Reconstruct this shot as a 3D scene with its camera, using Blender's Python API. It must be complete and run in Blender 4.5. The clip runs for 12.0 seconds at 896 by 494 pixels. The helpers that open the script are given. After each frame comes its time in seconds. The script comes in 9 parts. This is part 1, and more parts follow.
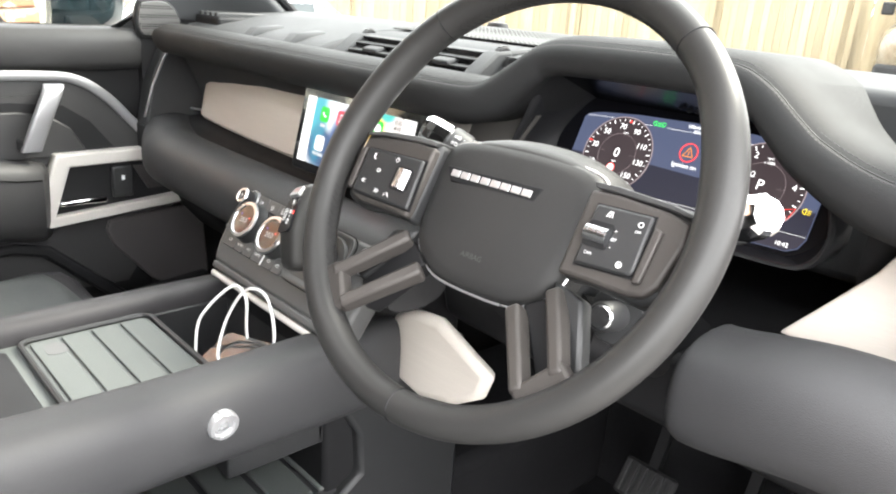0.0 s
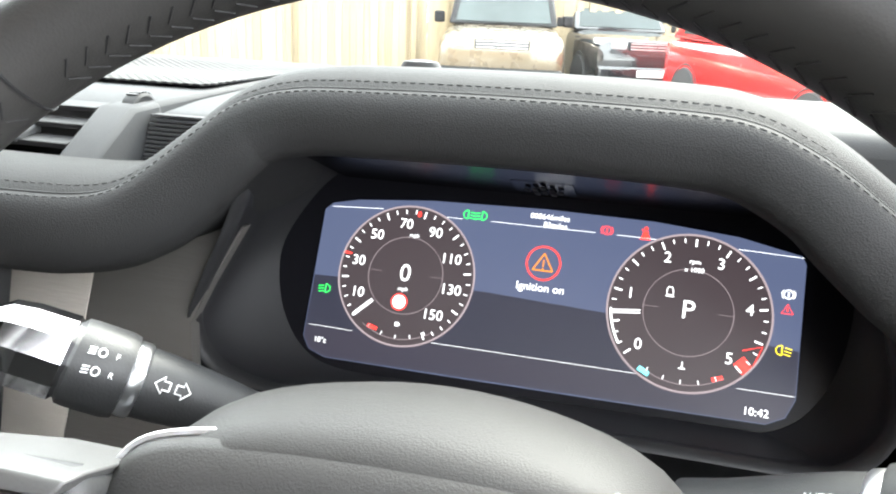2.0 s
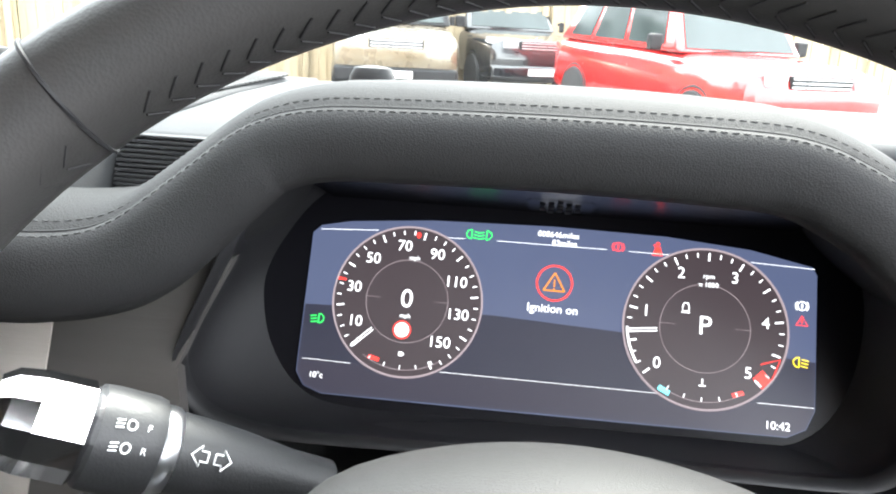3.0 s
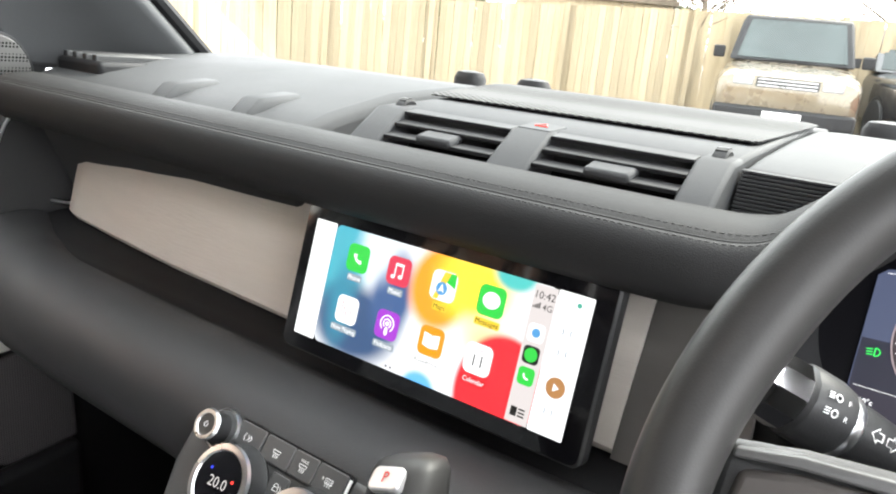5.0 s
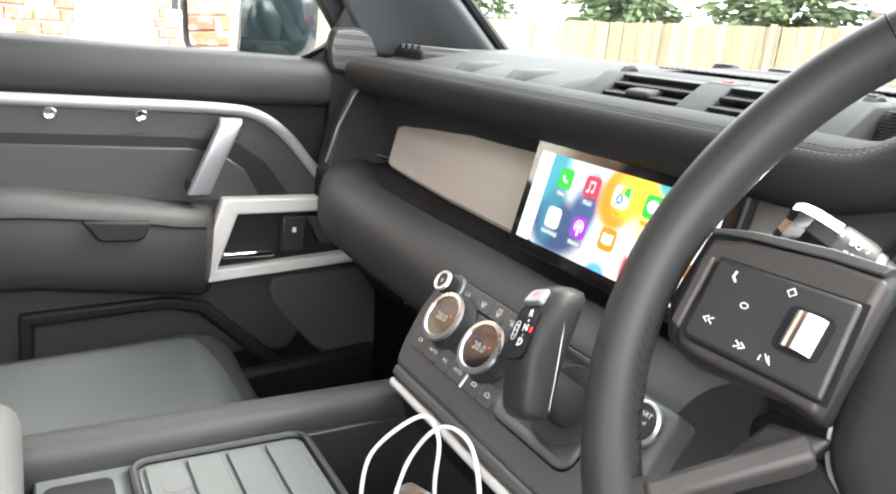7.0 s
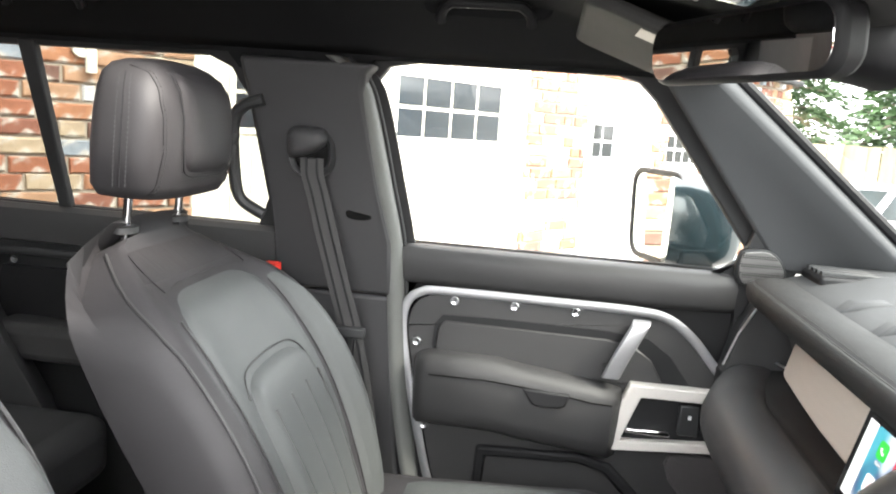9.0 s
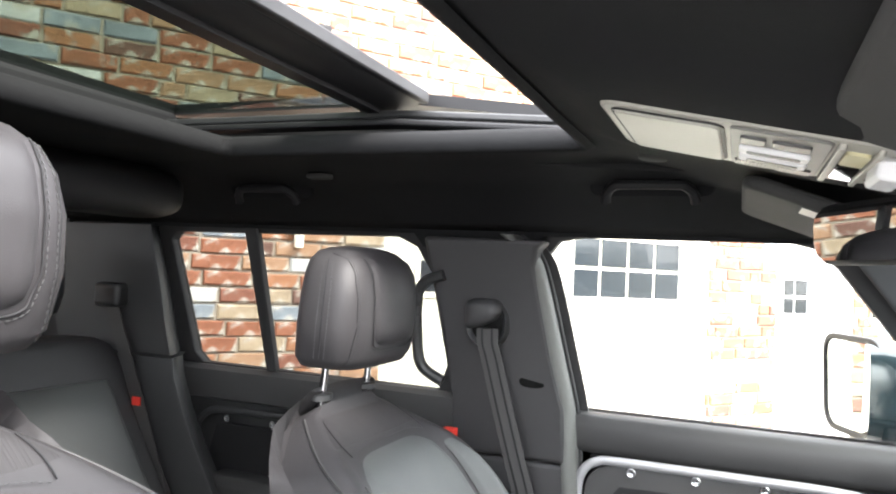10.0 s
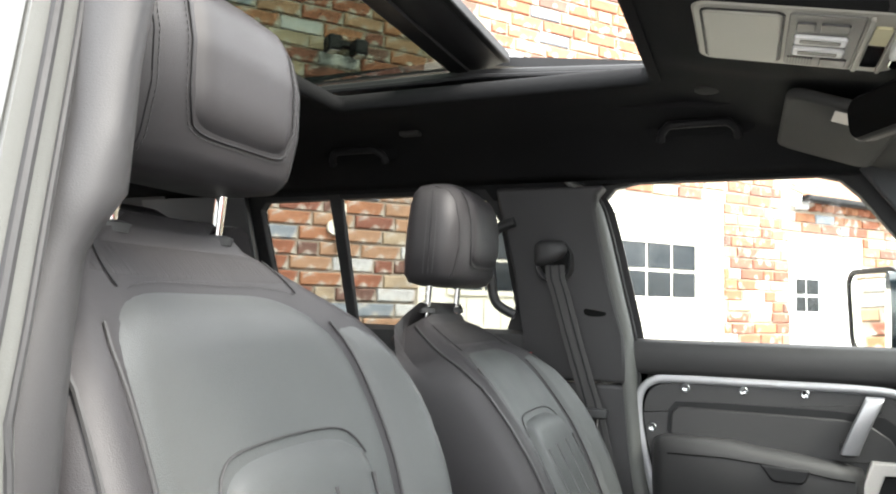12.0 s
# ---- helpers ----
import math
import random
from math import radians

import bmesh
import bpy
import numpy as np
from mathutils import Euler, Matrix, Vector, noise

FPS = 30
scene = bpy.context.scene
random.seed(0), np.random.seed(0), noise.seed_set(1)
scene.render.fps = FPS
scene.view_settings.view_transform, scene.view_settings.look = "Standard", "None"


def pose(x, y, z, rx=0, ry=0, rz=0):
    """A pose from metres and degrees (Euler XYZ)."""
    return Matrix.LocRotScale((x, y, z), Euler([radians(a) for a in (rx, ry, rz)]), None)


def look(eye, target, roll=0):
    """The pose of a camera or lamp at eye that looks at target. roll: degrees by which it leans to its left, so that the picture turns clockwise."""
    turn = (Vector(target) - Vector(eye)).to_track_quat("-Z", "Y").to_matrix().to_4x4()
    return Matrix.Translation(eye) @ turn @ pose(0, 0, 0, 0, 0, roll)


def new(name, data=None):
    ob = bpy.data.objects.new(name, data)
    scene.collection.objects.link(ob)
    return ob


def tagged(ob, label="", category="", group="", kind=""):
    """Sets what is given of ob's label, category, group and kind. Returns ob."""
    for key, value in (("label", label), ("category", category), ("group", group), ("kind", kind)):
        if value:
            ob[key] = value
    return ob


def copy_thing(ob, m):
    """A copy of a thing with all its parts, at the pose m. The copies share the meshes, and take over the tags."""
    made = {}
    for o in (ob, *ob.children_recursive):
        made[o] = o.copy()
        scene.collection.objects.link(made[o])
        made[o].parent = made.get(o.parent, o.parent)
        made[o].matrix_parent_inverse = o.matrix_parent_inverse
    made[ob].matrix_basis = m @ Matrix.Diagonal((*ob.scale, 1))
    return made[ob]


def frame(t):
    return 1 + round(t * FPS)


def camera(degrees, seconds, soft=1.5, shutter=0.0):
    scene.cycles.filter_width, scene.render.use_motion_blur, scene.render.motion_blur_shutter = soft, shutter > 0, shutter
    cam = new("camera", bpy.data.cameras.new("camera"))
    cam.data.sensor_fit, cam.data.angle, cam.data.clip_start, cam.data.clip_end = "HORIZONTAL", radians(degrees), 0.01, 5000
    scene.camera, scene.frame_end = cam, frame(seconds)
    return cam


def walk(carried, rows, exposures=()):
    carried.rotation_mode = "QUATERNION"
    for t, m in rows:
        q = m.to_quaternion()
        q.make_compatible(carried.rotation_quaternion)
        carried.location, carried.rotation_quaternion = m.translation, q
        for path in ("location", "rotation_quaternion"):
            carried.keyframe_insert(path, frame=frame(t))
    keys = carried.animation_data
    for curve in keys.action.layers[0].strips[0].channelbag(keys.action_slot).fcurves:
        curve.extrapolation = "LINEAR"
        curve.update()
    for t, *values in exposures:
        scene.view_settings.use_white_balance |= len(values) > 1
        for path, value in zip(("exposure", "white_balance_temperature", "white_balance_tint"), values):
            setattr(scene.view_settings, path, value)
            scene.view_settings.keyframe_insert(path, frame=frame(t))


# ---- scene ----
cam = camera(63.0, 12.0, soft=2.0)
PATH = [
    (0, (0.76, -0.196, 1.446), (-0.607, 1.116, 0.803), 4.1),
    (0.5, (0.644, -0.124, 1.465), (-0.681, 1.233, 0.829), 4.2),
    (1, (0.5413, -0.0193, 1.4699), (-0.5759, 1.5260, 0.8666), 3.34),
    (1.5, (0.4795, 0.0555, 1.4514), (-0.3148, 1.7991, 0.8778), 2.71),
    (2, (0.4364, 0.0934, 1.4365), (-0.0718, 1.9465, 0.8818), 2.64),
    (2.5, (0.4088, 0.1063, 1.4365), (0.0894, 2.0034, 0.8897), 2.74),
    (3, (0.3696, 0.1073, 1.4399), (0.1358, 2.0173, 0.8944), 2.96),
    (3.5, (0.3020, 0.0734, 1.4500), (0.0296, 1.9779, 0.9038), 3.99),
    (3.7, (0.2865, 0.0596, 1.4545), (-0.0878, 1.9451, 0.9024), 4.43),
    (5.3, (0.2658, -0.0447, 1.4393), (-0.9230, 1.4753, 0.9137), 5.90),
    (5.5, (0.2741, -0.0514, 1.4341), (-0.9755, 1.4212, 0.9144), 5.95),
    (6, (0.3155, -0.0655, 1.4130), (-1.0631, 1.2900, 0.9010), 5.96),
    (6.5, (0.387, -0.089, 1.399), (-1.106, 1.13, 0.865), 5.4),
    (6.7, (0.416, -0.096, 1.392), (-1.137, 1.046, 0.859), 5.6),
    (8.3, (0.695, -0.053, 1.551), (-1.229, 0.137, 1.041), 5.1),
    (8.5, (0.706, -0.044, 1.562), (-1.239, 0.032, 1.103), 4.9),
    (8.6, (0.706, -0.04, 1.566), (-1.246, -0.024, 1.13), 4.8),
    (9, (0.709, -0.017, 1.592), (-1.248, -0.268, 1.265), 4.2),
    (9.5, (0.734, 0.012, 1.613), (-1.183, -0.547, 1.501), 3.4),
    (10, (0.766, 0.009, 1.623), (-1.088, -0.737, 1.689), 2.8),
    (10.5, (0.823, -0.032, 1.614), (-0.98, -0.886, 1.763), 2.2),
    (11, (0.887, -0.079, 1.571), (-0.895, -0.968, 1.754), 1.8),
    (11.5, (0.95, -0.088, 1.506), (-0.847, -0.946, 1.694), 1.5),
    (12, (1.014, -0.052, 1.417), (-0.832, -0.805, 1.578), 1.4),
]
EXPOSURES = [(0.0, 2.95, 6800, 10), (1.0, 3.05, 6700, 10), (2.0, 3.2, 6550, 8), (3.7, 3.05, 6400, 10), (5.3, 2.7, 6700, 10), (6.5, 2.8, 6600, 11), (8.5, 2.9, 6800, 10), (10.5, 2.85, 6450, 11), (11.2, 2.55, 6650, 10), (12.0, 2.28, 6650, 8)]
walk(cam, [(t, look(eye, target, roll)) for t, eye, target, roll in PATH], EXPOSURES)


# world, sun and exposure ------------------------------------------------------
SUN_EL, SUN_AZ = 48.0, 20.0
world = bpy.data.worlds.new("sky")
scene.world = world
world.use_nodes = True
_n = world.node_tree.nodes
_sky = _n.new("ShaderNodeTexSky")
_sky.sky_type = "NISHITA"
_sky.sun_disc = False
_sky.sun_elevation, _sky.sun_rotation = radians(SUN_EL), radians(SUN_AZ)
_sky.air_density, _sky.dust_density, _sky.ozone_density = 1.0, 4.0, 1.0
_mixw = _n.new("ShaderNodeMix")
_mixw.data_type = "RGBA"
_mixw.inputs[0].default_value = 0.75
_mixw.inputs[7].default_value = (16.0, 16.3, 16.8, 1)
world.node_tree.links.new(_sky.outputs[0], _mixw.inputs[6])
world.node_tree.links.new(_mixw.outputs[2], _n["Background"].inputs[0])
_n["Background"].inputs[1].default_value = 0.15
_sl = bpy.data.lights.new("sun", "SUN")
_sl.energy, _sl.angle, _sl.color = 2.2, radians(14), (1.0, 0.96, 0.9)
_so = new("sun", _sl)
_so.rotation_euler = (radians(90 - SUN_EL), 0, radians(180 - SUN_AZ))


GLOW = 0.2  # lit displays against the daylight


# materials ------------------------------------------------------------------
def mat(name, col, rough=0.5, metal=0.0, grain=0.0, scale=300.0, vary=0.12, big=6.0, spec=0.5, coat=0.0, emit=None, power=0.0,
        trans=0.0, rnd=0.0, tex="noise", stretch=(1, 1, 1), sheen=0.0, ior=1.45, patchy=0.08):
    """A principled material with colour variation at two scales, patchy gloss and a fine bump."""
    m = bpy.data.materials.new(name)
    m.use_nodes = True
    nt = m.node_tree
    b = nt.nodes["Principled BSDF"]
    b.inputs["Roughness"].default_value = rough
    b.inputs["Metallic"].default_value = metal
    b.inputs["Specular IOR Level"].default_value = spec
    b.inputs["Coat Weight"].default_value = coat
    b.inputs["Coat Roughness"].default_value = 0.04
    b.inputs["IOR"].default_value = ior
    b.inputs["Transmission Weight"].default_value = trans
    b.inputs["Sheen Weight"].default_value = sheen
    b.inputs["Base Color"].default_value = (*col, 1)
    if emit:
        b.inputs["Emission Color"].default_value = (*emit, 1)
        b.inputs["Emission Strength"].default_value = power * GLOW
        b.inputs["Base Color"].default_value = (0.01, 0.01, 0.01, 1)
        return m
    if trans > 0 or vary <= 0:
        return m
    tc = nt.nodes.new("ShaderNodeTexCoord")
    mp = nt.nodes.new("ShaderNodeMapping")
    mp.inputs["Scale"].default_value = stretch
    nt.links.new(tc.outputs["Object"], mp.inputs["Vector"])
    lo = nt.nodes.new("ShaderNodeTexNoise")
    lo.inputs["Scale"].default_value, lo.inputs["Detail"].default_value = big, 5
    hi = nt.nodes.new("ShaderNodeTexNoise")
    hi.inputs["Scale"].default_value, hi.inputs["Detail"].default_value = scale * 0.35, 4
    for k in (lo, hi):
        nt.links.new(mp.outputs[0], k.inputs["Vector"])
    add = nt.nodes.new("ShaderNodeMath")
    add.operation = "MULTIPLY_ADD"
    add.inputs[1].default_value = 0.5
    nt.links.new(hi.outputs[0], add.inputs[0])
    nt.links.new(lo.outputs[0], add.inputs[2])
    ramp = nt.nodes.new("ShaderNodeMapRange")
    ramp.inputs[1].default_value, ramp.inputs[2].default_value = 0.45, 1.05
    ramp.inputs[3].default_value, ramp.inputs[4].default_value = 1 - vary, 1 + vary
    nt.links.new(add.outputs[0], ramp.inputs[0])
    mul = nt.nodes.new("ShaderNodeMix")
    mul.data_type, mul.blend_type = "RGBA", "MULTIPLY"
    mul.inputs[0].default_value = 1.0
    mul.inputs[6].default_value = (*col, 1)
    cmb = nt.nodes.new("ShaderNodeCombineColor")
    for i in range(3):
        nt.links.new(ramp.outputs[0], cmb.inputs[i])
    nt.links.new(cmb.outputs[0], mul.inputs[7])
    last = mul.outputs[2]
    if rnd:
        oi = nt.nodes.new("ShaderNodeObjectInfo")
        hs = nt.nodes.new("ShaderNodeHueSaturation")
        mr = nt.nodes.new("ShaderNodeMapRange")
        mr.inputs[3].default_value, mr.inputs[4].default_value = 1 - rnd, 1 + rnd
        nt.links.new(oi.outputs["Random"], mr.inputs[0])
        nt.links.new(mr.outputs[0], hs.inputs["Value"])
        nt.links.new(last, hs.inputs["Color"])
        last = hs.outputs[0]
    nt.links.new(last, b.inputs["Base Color"])
    rr = nt.nodes.new("ShaderNodeMapRange")
    rr.inputs[1].default_value, rr.inputs[2].default_value = 0.3, 0.7
    rr.inputs[3].default_value, rr.inputs[4].default_value = max(rough - patchy, 0.02), min(rough + patchy, 1)
    nt.links.new(lo.outputs[0], rr.inputs[0])
    nt.links.new(rr.outputs[0], b.inputs["Roughness"])
    if grain:
        if tex == "voronoi":
            t = nt.nodes.new("ShaderNodeTexVoronoi")
            t.inputs["Scale"].default_value = scale
            out = t.outputs["Distance"]
        elif tex == "wave":
            t = nt.nodes.new("ShaderNodeTexWave")
            t.inputs["Scale"].default_value = scale
            t.inputs["Distortion"].default_value = 0.0
            out = t.outputs["Fac"]
        else:
            t = nt.nodes.new("ShaderNodeTexNoise")
            t.inputs["Scale"].default_value, t.inputs["Detail"].default_value = scale, 3
            out = t.outputs[0]
        nt.links.new(mp.outputs[0], t.inputs["Vector"])
        bp = nt.nodes.new("ShaderNodeBump")
        bp.inputs["Strength"].default_value, bp.inputs["Distance"].default_value = grain, 0.001
        nt.links.new(out, bp.inputs["Height"])
        nt.links.new(bp.outputs[0], b.inputs["Normal"])
    return m


LEATHER = mat("black_leather", (0.030, 0.030, 0.0315), 0.54, spec=0.38, grain=0.25, scale=1400, tex="voronoi", vary=0.10)
SEATHIDE = mat("seat_leather", (0.0255, 0.0242, 0.0258), 0.50, spec=0.33, grain=0.22, scale=1200, tex="voronoi", vary=0.10)
PADSOFT = mat("airbag_cover_plastic", (0.025, 0.0246, 0.0245), 0.52, spec=0.32, grain=0.2, scale=1500, vary=0.08)
LEATHER_W = mat("wheel_leather", (0.0245, 0.024, 0.0235), 0.46, spec=0.32, grain=0.06, scale=1300, tex="voronoi", vary=0.10)
LEATHER_G = mat("grey_leather", (0.049, 0.052, 0.052), 0.50, grain=0.25, scale=900, tex="voronoi", vary=0.08)
RIBCLOTH = mat("ribbed_seat_cloth", (0.024, 0.0228, 0.0240), 0.62, spec=0.3, grain=0.9, scale=420, stretch=(1, 0.02, 0.02), vary=0.12)
ARMREST = mat("armrest_leather", (0.072, 0.070, 0.070), 0.5, grain=0.25, scale=900, tex="voronoi", vary=0.08)
DASHHIDE = mat("dash_leather", (0.022, 0.0222, 0.0228), 0.72, spec=0.16, grain=0.25, scale=1400, tex="voronoi", vary=0.10)
SOFT = mat("soft_touch_plastic", (0.034, 0.0335, 0.034), 0.50, spec=0.4, grain=0.2, scale=1500, vary=0.08)
DASHTOP = mat("dash_top_plastic", (0.042, 0.043, 0.045), 0.74, spec=0.24, grain=0.2, scale=1200, vary=0.06)
PLASTIC = mat("dark_plastic", (0.021, 0.0215, 0.0225), 0.5, grain=0.15, scale=900, vary=0.1)
DEEP = mat("black_plastic", (0.010, 0.010, 0.011), 0.58, spec=0.3, grain=0.1, scale=700, vary=0.1)
MIDGREY = mat("grey_console_plastic", (0.062, 0.062, 0.062), 0.42, grain=0.12, scale=1100, vary=0.06)
GUNMETAL = mat("satin_dark_bezel", (0.052, 0.047, 0.044), 0.55, metal=0.25, spec=0.4, grain=0.05, scale=900, vary=0.06)
PIANO = mat("gloss_black", (0.004, 0.004, 0.005), 0.08, vary=0.0, coat=0.6)
PIT = mat("vent_black", (0.005, 0.005, 0.005), 0.8, vary=0.05, spec=0.1)
BOWL = mat("matt_bowl_black", (0.0150, 0.0152, 0.0170), 0.55, spec=0.28, grain=0.1, scale=1200, vary=0.08)
BEZELSOFT = mat("smooth_bezel_plastic", (0.0165, 0.0167, 0.0180), 0.48, spec=0.34, grain=0.08, scale=1500, vary=0.08)
VISOR = mat("gloss_visor", (0.005, 0.005, 0.006), 0.24, vary=0.0, spec=0.11)
LENS = mat("cluster_lens", (0.006, 0.006, 0.008), 0.4, vary=0.05, spec=0.15)
RUBBER = mat("black_rubber", (0.02, 0.02, 0.021), 0.7, grain=0.2, scale=500)
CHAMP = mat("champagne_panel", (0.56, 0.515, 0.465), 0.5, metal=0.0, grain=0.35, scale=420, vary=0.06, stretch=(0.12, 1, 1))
# CHAMP again, with the shade below the beam put into its colour
CHAMP_SHADED = mat("champagne_panel_shaded", (0.115, 0.108, 0.102), 0.58, metal=0.3, spec=0.35, grain=0.2, scale=420, vary=0.06, stretch=(0.12, 1, 1))
BEAM = mat("light_powder_coat", (0.50, 0.475, 0.445), 0.55, grain=0.25, scale=800, vary=0.05)
SATIN = mat("satin_aluminium", (0.62, 0.63, 0.65), 0.28, metal=1.0, grain=0.04, scale=500, vary=0.06)
SILVER = mat("silver_paint", (0.55, 0.55, 0.56), 0.33, metal=0.7, grain=0.03, scale=700, vary=0.05)
RAILMETAL = mat("brushed_rail_metal", (0.33, 0.33, 0.34), 0.46, metal=0.75, grain=0.05, scale=500, vary=0.05)
CHROME = mat("chrome", (0.82, 0.82, 0.83), 0.08, metal=1.0, vary=0.0)
HEADLINER = mat("dark_headliner_cloth", (0.0135, 0.0138, 0.0145), 0.92, grain=0.5, scale=900, vary=0.12, spec=0.10)
LAMPGREY = mat("grey_lamp_panel", (0.15, 0.148, 0.138), 0.5, grain=0.1, scale=900, vary=0.05)
GREYCLOTH = mat("grey_trim_cloth", (0.045, 0.045, 0.044), 0.9, grain=0.4, scale=900, vary=0.1, spec=0.25)
PILLAR = mat("grey_pillar_trim", (0.062, 0.064, 0.067), 0.8, spec=0.25, grain=0.25, scale=900, vary=0.06)
BPILLAR = mat("dark_pillar_trim", (0.028, 0.0275, 0.029), 0.55, grain=0.25, scale=900, vary=0.06)
SEALGREY = mat("grey_door_seal", (0.088, 0.090, 0.086), 0.6, grain=0.3, scale=700, vary=0.06)
CARPET = mat("black_carpet", (0.012, 0.012, 0.013), 1.0, grain=1.0, scale=600, vary=0.3, spec=0.1)
BELT = mat("seat_belt_webbing", (0.036, 0.035, 0.035), 0.75, grain=0.5, scale=700, vary=0.1, stretch=(1, 1, 0.2))
TRAY = mat("grey_tray_rubber", (0.070, 0.077, 0.074), 0.55, grain=0.15, scale=700, vary=0.06)
THREAD_K = mat("dark_thread", (0.035, 0.035, 0.036), 0.7, vary=0.05)
RED = mat("red_fabric", (0.55, 0.03, 0.02), 0.6, vary=0.05)
WHITEP = mat("white_print", (0.75, 0.75, 0.75), 0.5, vary=0.0)
CABLE = mat("white_cable", (0.75, 0.75, 0.74), 0.4, vary=0.03)
CREAMTAG = mat("cream_label", (0.62, 0.58, 0.36), 0.5, vary=0.03)
OATLINER = mat("pale_console_plastic", (0.34, 0.33, 0.29), 0.5, grain=0.15, scale=900, vary=0.05)


def glass(name, tint, rough=0.0):
    """Thin pane: clear body that lets light straight through, with a faint gloss."""
    m = bpy.data.materials.new(name)
    m.use_nodes = True
    nt = m.node_tree
    nt.nodes.remove(nt.nodes["Principled BSDF"])
    tr, gl, mx = (nt.nodes.new("ShaderNode" + k) for k in ("BsdfTransparent", "BsdfGlossy", "MixShader"))
    tr.inputs[0].default_value = (*tint, 1)
    gl.inputs["Roughness"].default_value = rough
    mx.inputs[0].default_value = 0.05
    nt.links.new(tr.outputs[0], mx.inputs[1])
    nt.links.new(gl.outputs[0], mx.inputs[2])
    nt.links.new(mx.outputs[0], nt.nodes["Material Output"].inputs[0])
    return m


CLEAR = glass("clear_glass", (0.95, 0.97, 0.96))
WSCREEN = glass("windscreen_glass", (0.84, 0.86, 0.85))
TINT = glass("tinted_glass", (0.50, 0.51, 0.50))
TINT_ROOF = glass("tinted_roof_glass", (0.27, 0.30, 0.27))


def dots(name, col, hole, pitch, size=0.33, rough=0.5, metal=0.0, rot=0.0):
    """A sheet with an even field of small round holes."""
    m = mat(name, col, rough, metal=metal, vary=0.05, spec=0.2)
    nt = m.node_tree
    b = nt.nodes["Principled BSDF"]
    tc = nt.nodes.new("ShaderNodeTexCoord")
    mp = nt.nodes.new("ShaderNodeMapping")
    mp.inputs["Rotation"].default_value = (0, 0, rot)
    vo = nt.nodes.new("ShaderNodeTexVoronoi")
    vo.inputs["Scale"].default_value, vo.inputs["Randomness"].default_value = 1.0 / pitch, 0.0
    lt = nt.nodes.new("ShaderNodeMath")
    lt.operation, lt.inputs[1].default_value = "LESS_THAN", size
    mx = nt.nodes.new("ShaderNodeMix")
    mx.data_type = "RGBA"
    old = b.inputs["Base Color"].links[0].from_socket
    nt.links.new(tc.outputs["Object"], mp.inputs["Vector"])
    nt.links.new(mp.outputs[0], vo.inputs["Vector"])
    nt.links.new(vo.outputs["Distance"], lt.inputs[0])
    nt.links.new(lt.outputs[0], mx.inputs[0])
    nt.links.new(old, mx.inputs[6])
    mx.inputs[7].default_value = (*hole, 1)
    nt.links.new(mx.outputs[2], b.inputs["Base Color"])
    return m


MESH_DARK = dots("dash_grille", (0.055, 0.055, 0.055), (0.004, 0.004, 0.004), 0.0058, 0.40, 0.85, rot=0.785)
MESH_TW = dots("tweeter_grille", (0.24, 0.235, 0.23), (0.02, 0.02, 0.02), 0.0042, 0.36, 0.4, 0.7)
MESH_DOOR = dots("door_grille", (0.075, 0.070, 0.070), (0.006, 0.006, 0.006), 0.0032, 0.34, 0.5)


# shape helpers ----------------------------------------------------------------
def part(name, bm, material, parent=None, label="", smooth=True, bevel=0.0, seg=2, sub=0, solid=0.0, angle=35):
    """Links a bmesh as one mesh object, in world places, under a thing or a part."""
    me = bpy.data.meshes.new(name)
    if isinstance(bm, bmesh.types.BMesh):
        bmesh.ops.recalc_face_normals(bm, faces=bm.faces)
        bm.to_mesh(me)
        bm.free()
    else:
        me = bm
    for k in (material if isinstance(material, (list, tuple)) else [material]):
        me.materials.append(k)
    ob = new(name, me)
    if smooth:
        me.shade_smooth()
        me.set_sharp_from_angle(angle=radians(angle))
    if solid:
        md = ob.modifiers.new("solid", "SOLIDIFY")
        md.thickness, md.offset = solid, 0
    if bevel:
        md = ob.modifiers.new("bevel", "BEVEL")
        md.width, md.segments, md.limit_method, md.angle_limit = bevel, seg, "ANGLE", radians(38)
        md.harden_normals = False
        me.shade_smooth()
        me.set_sharp_from_angle(angle=radians(80))
    if sub:
        md = ob.modifiers.new("sub", "SUBSURF")
        md.levels = md.render_levels = sub
    if parent is not None:
        ob.parent = parent
        ob.matrix_parent_inverse = world_of(parent).inverted()
    if label:
        ob["label"] = label
    return ob


def world_of(ob):
    if ob.parent is None:
        return ob.matrix_basis.copy()
    return world_of(ob.parent) @ ob.matrix_parent_inverse @ ob.matrix_basis


def thing(name, at, label, category, group="", kind=""):
    ob = new(name)
    ob.location = at
    ob.empty_display_size = 0.05
    return tagged(ob, label, category, group, kind)


def box(bm, lo, hi, m=None):
    vs = [bm.verts.new((x, y, z)) for x in (lo[0], hi[0]) for y in (lo[1], hi[1]) for z in (lo[2], hi[2])]
    for f in ((0, 1, 3, 2), (4, 6, 7, 5), (0, 4, 5, 1), (2, 3, 7, 6), (0, 2, 6, 4), (1, 5, 7, 3)):
        bm.faces.new([vs[i] for i in f])
    if m is not None:
        bmesh.ops.transform(bm, matrix=m, verts=vs)
    return vs


def B(lo, hi, m=None):
    bm = bmesh.new()
    box(bm, lo, hi, m)
    return bm


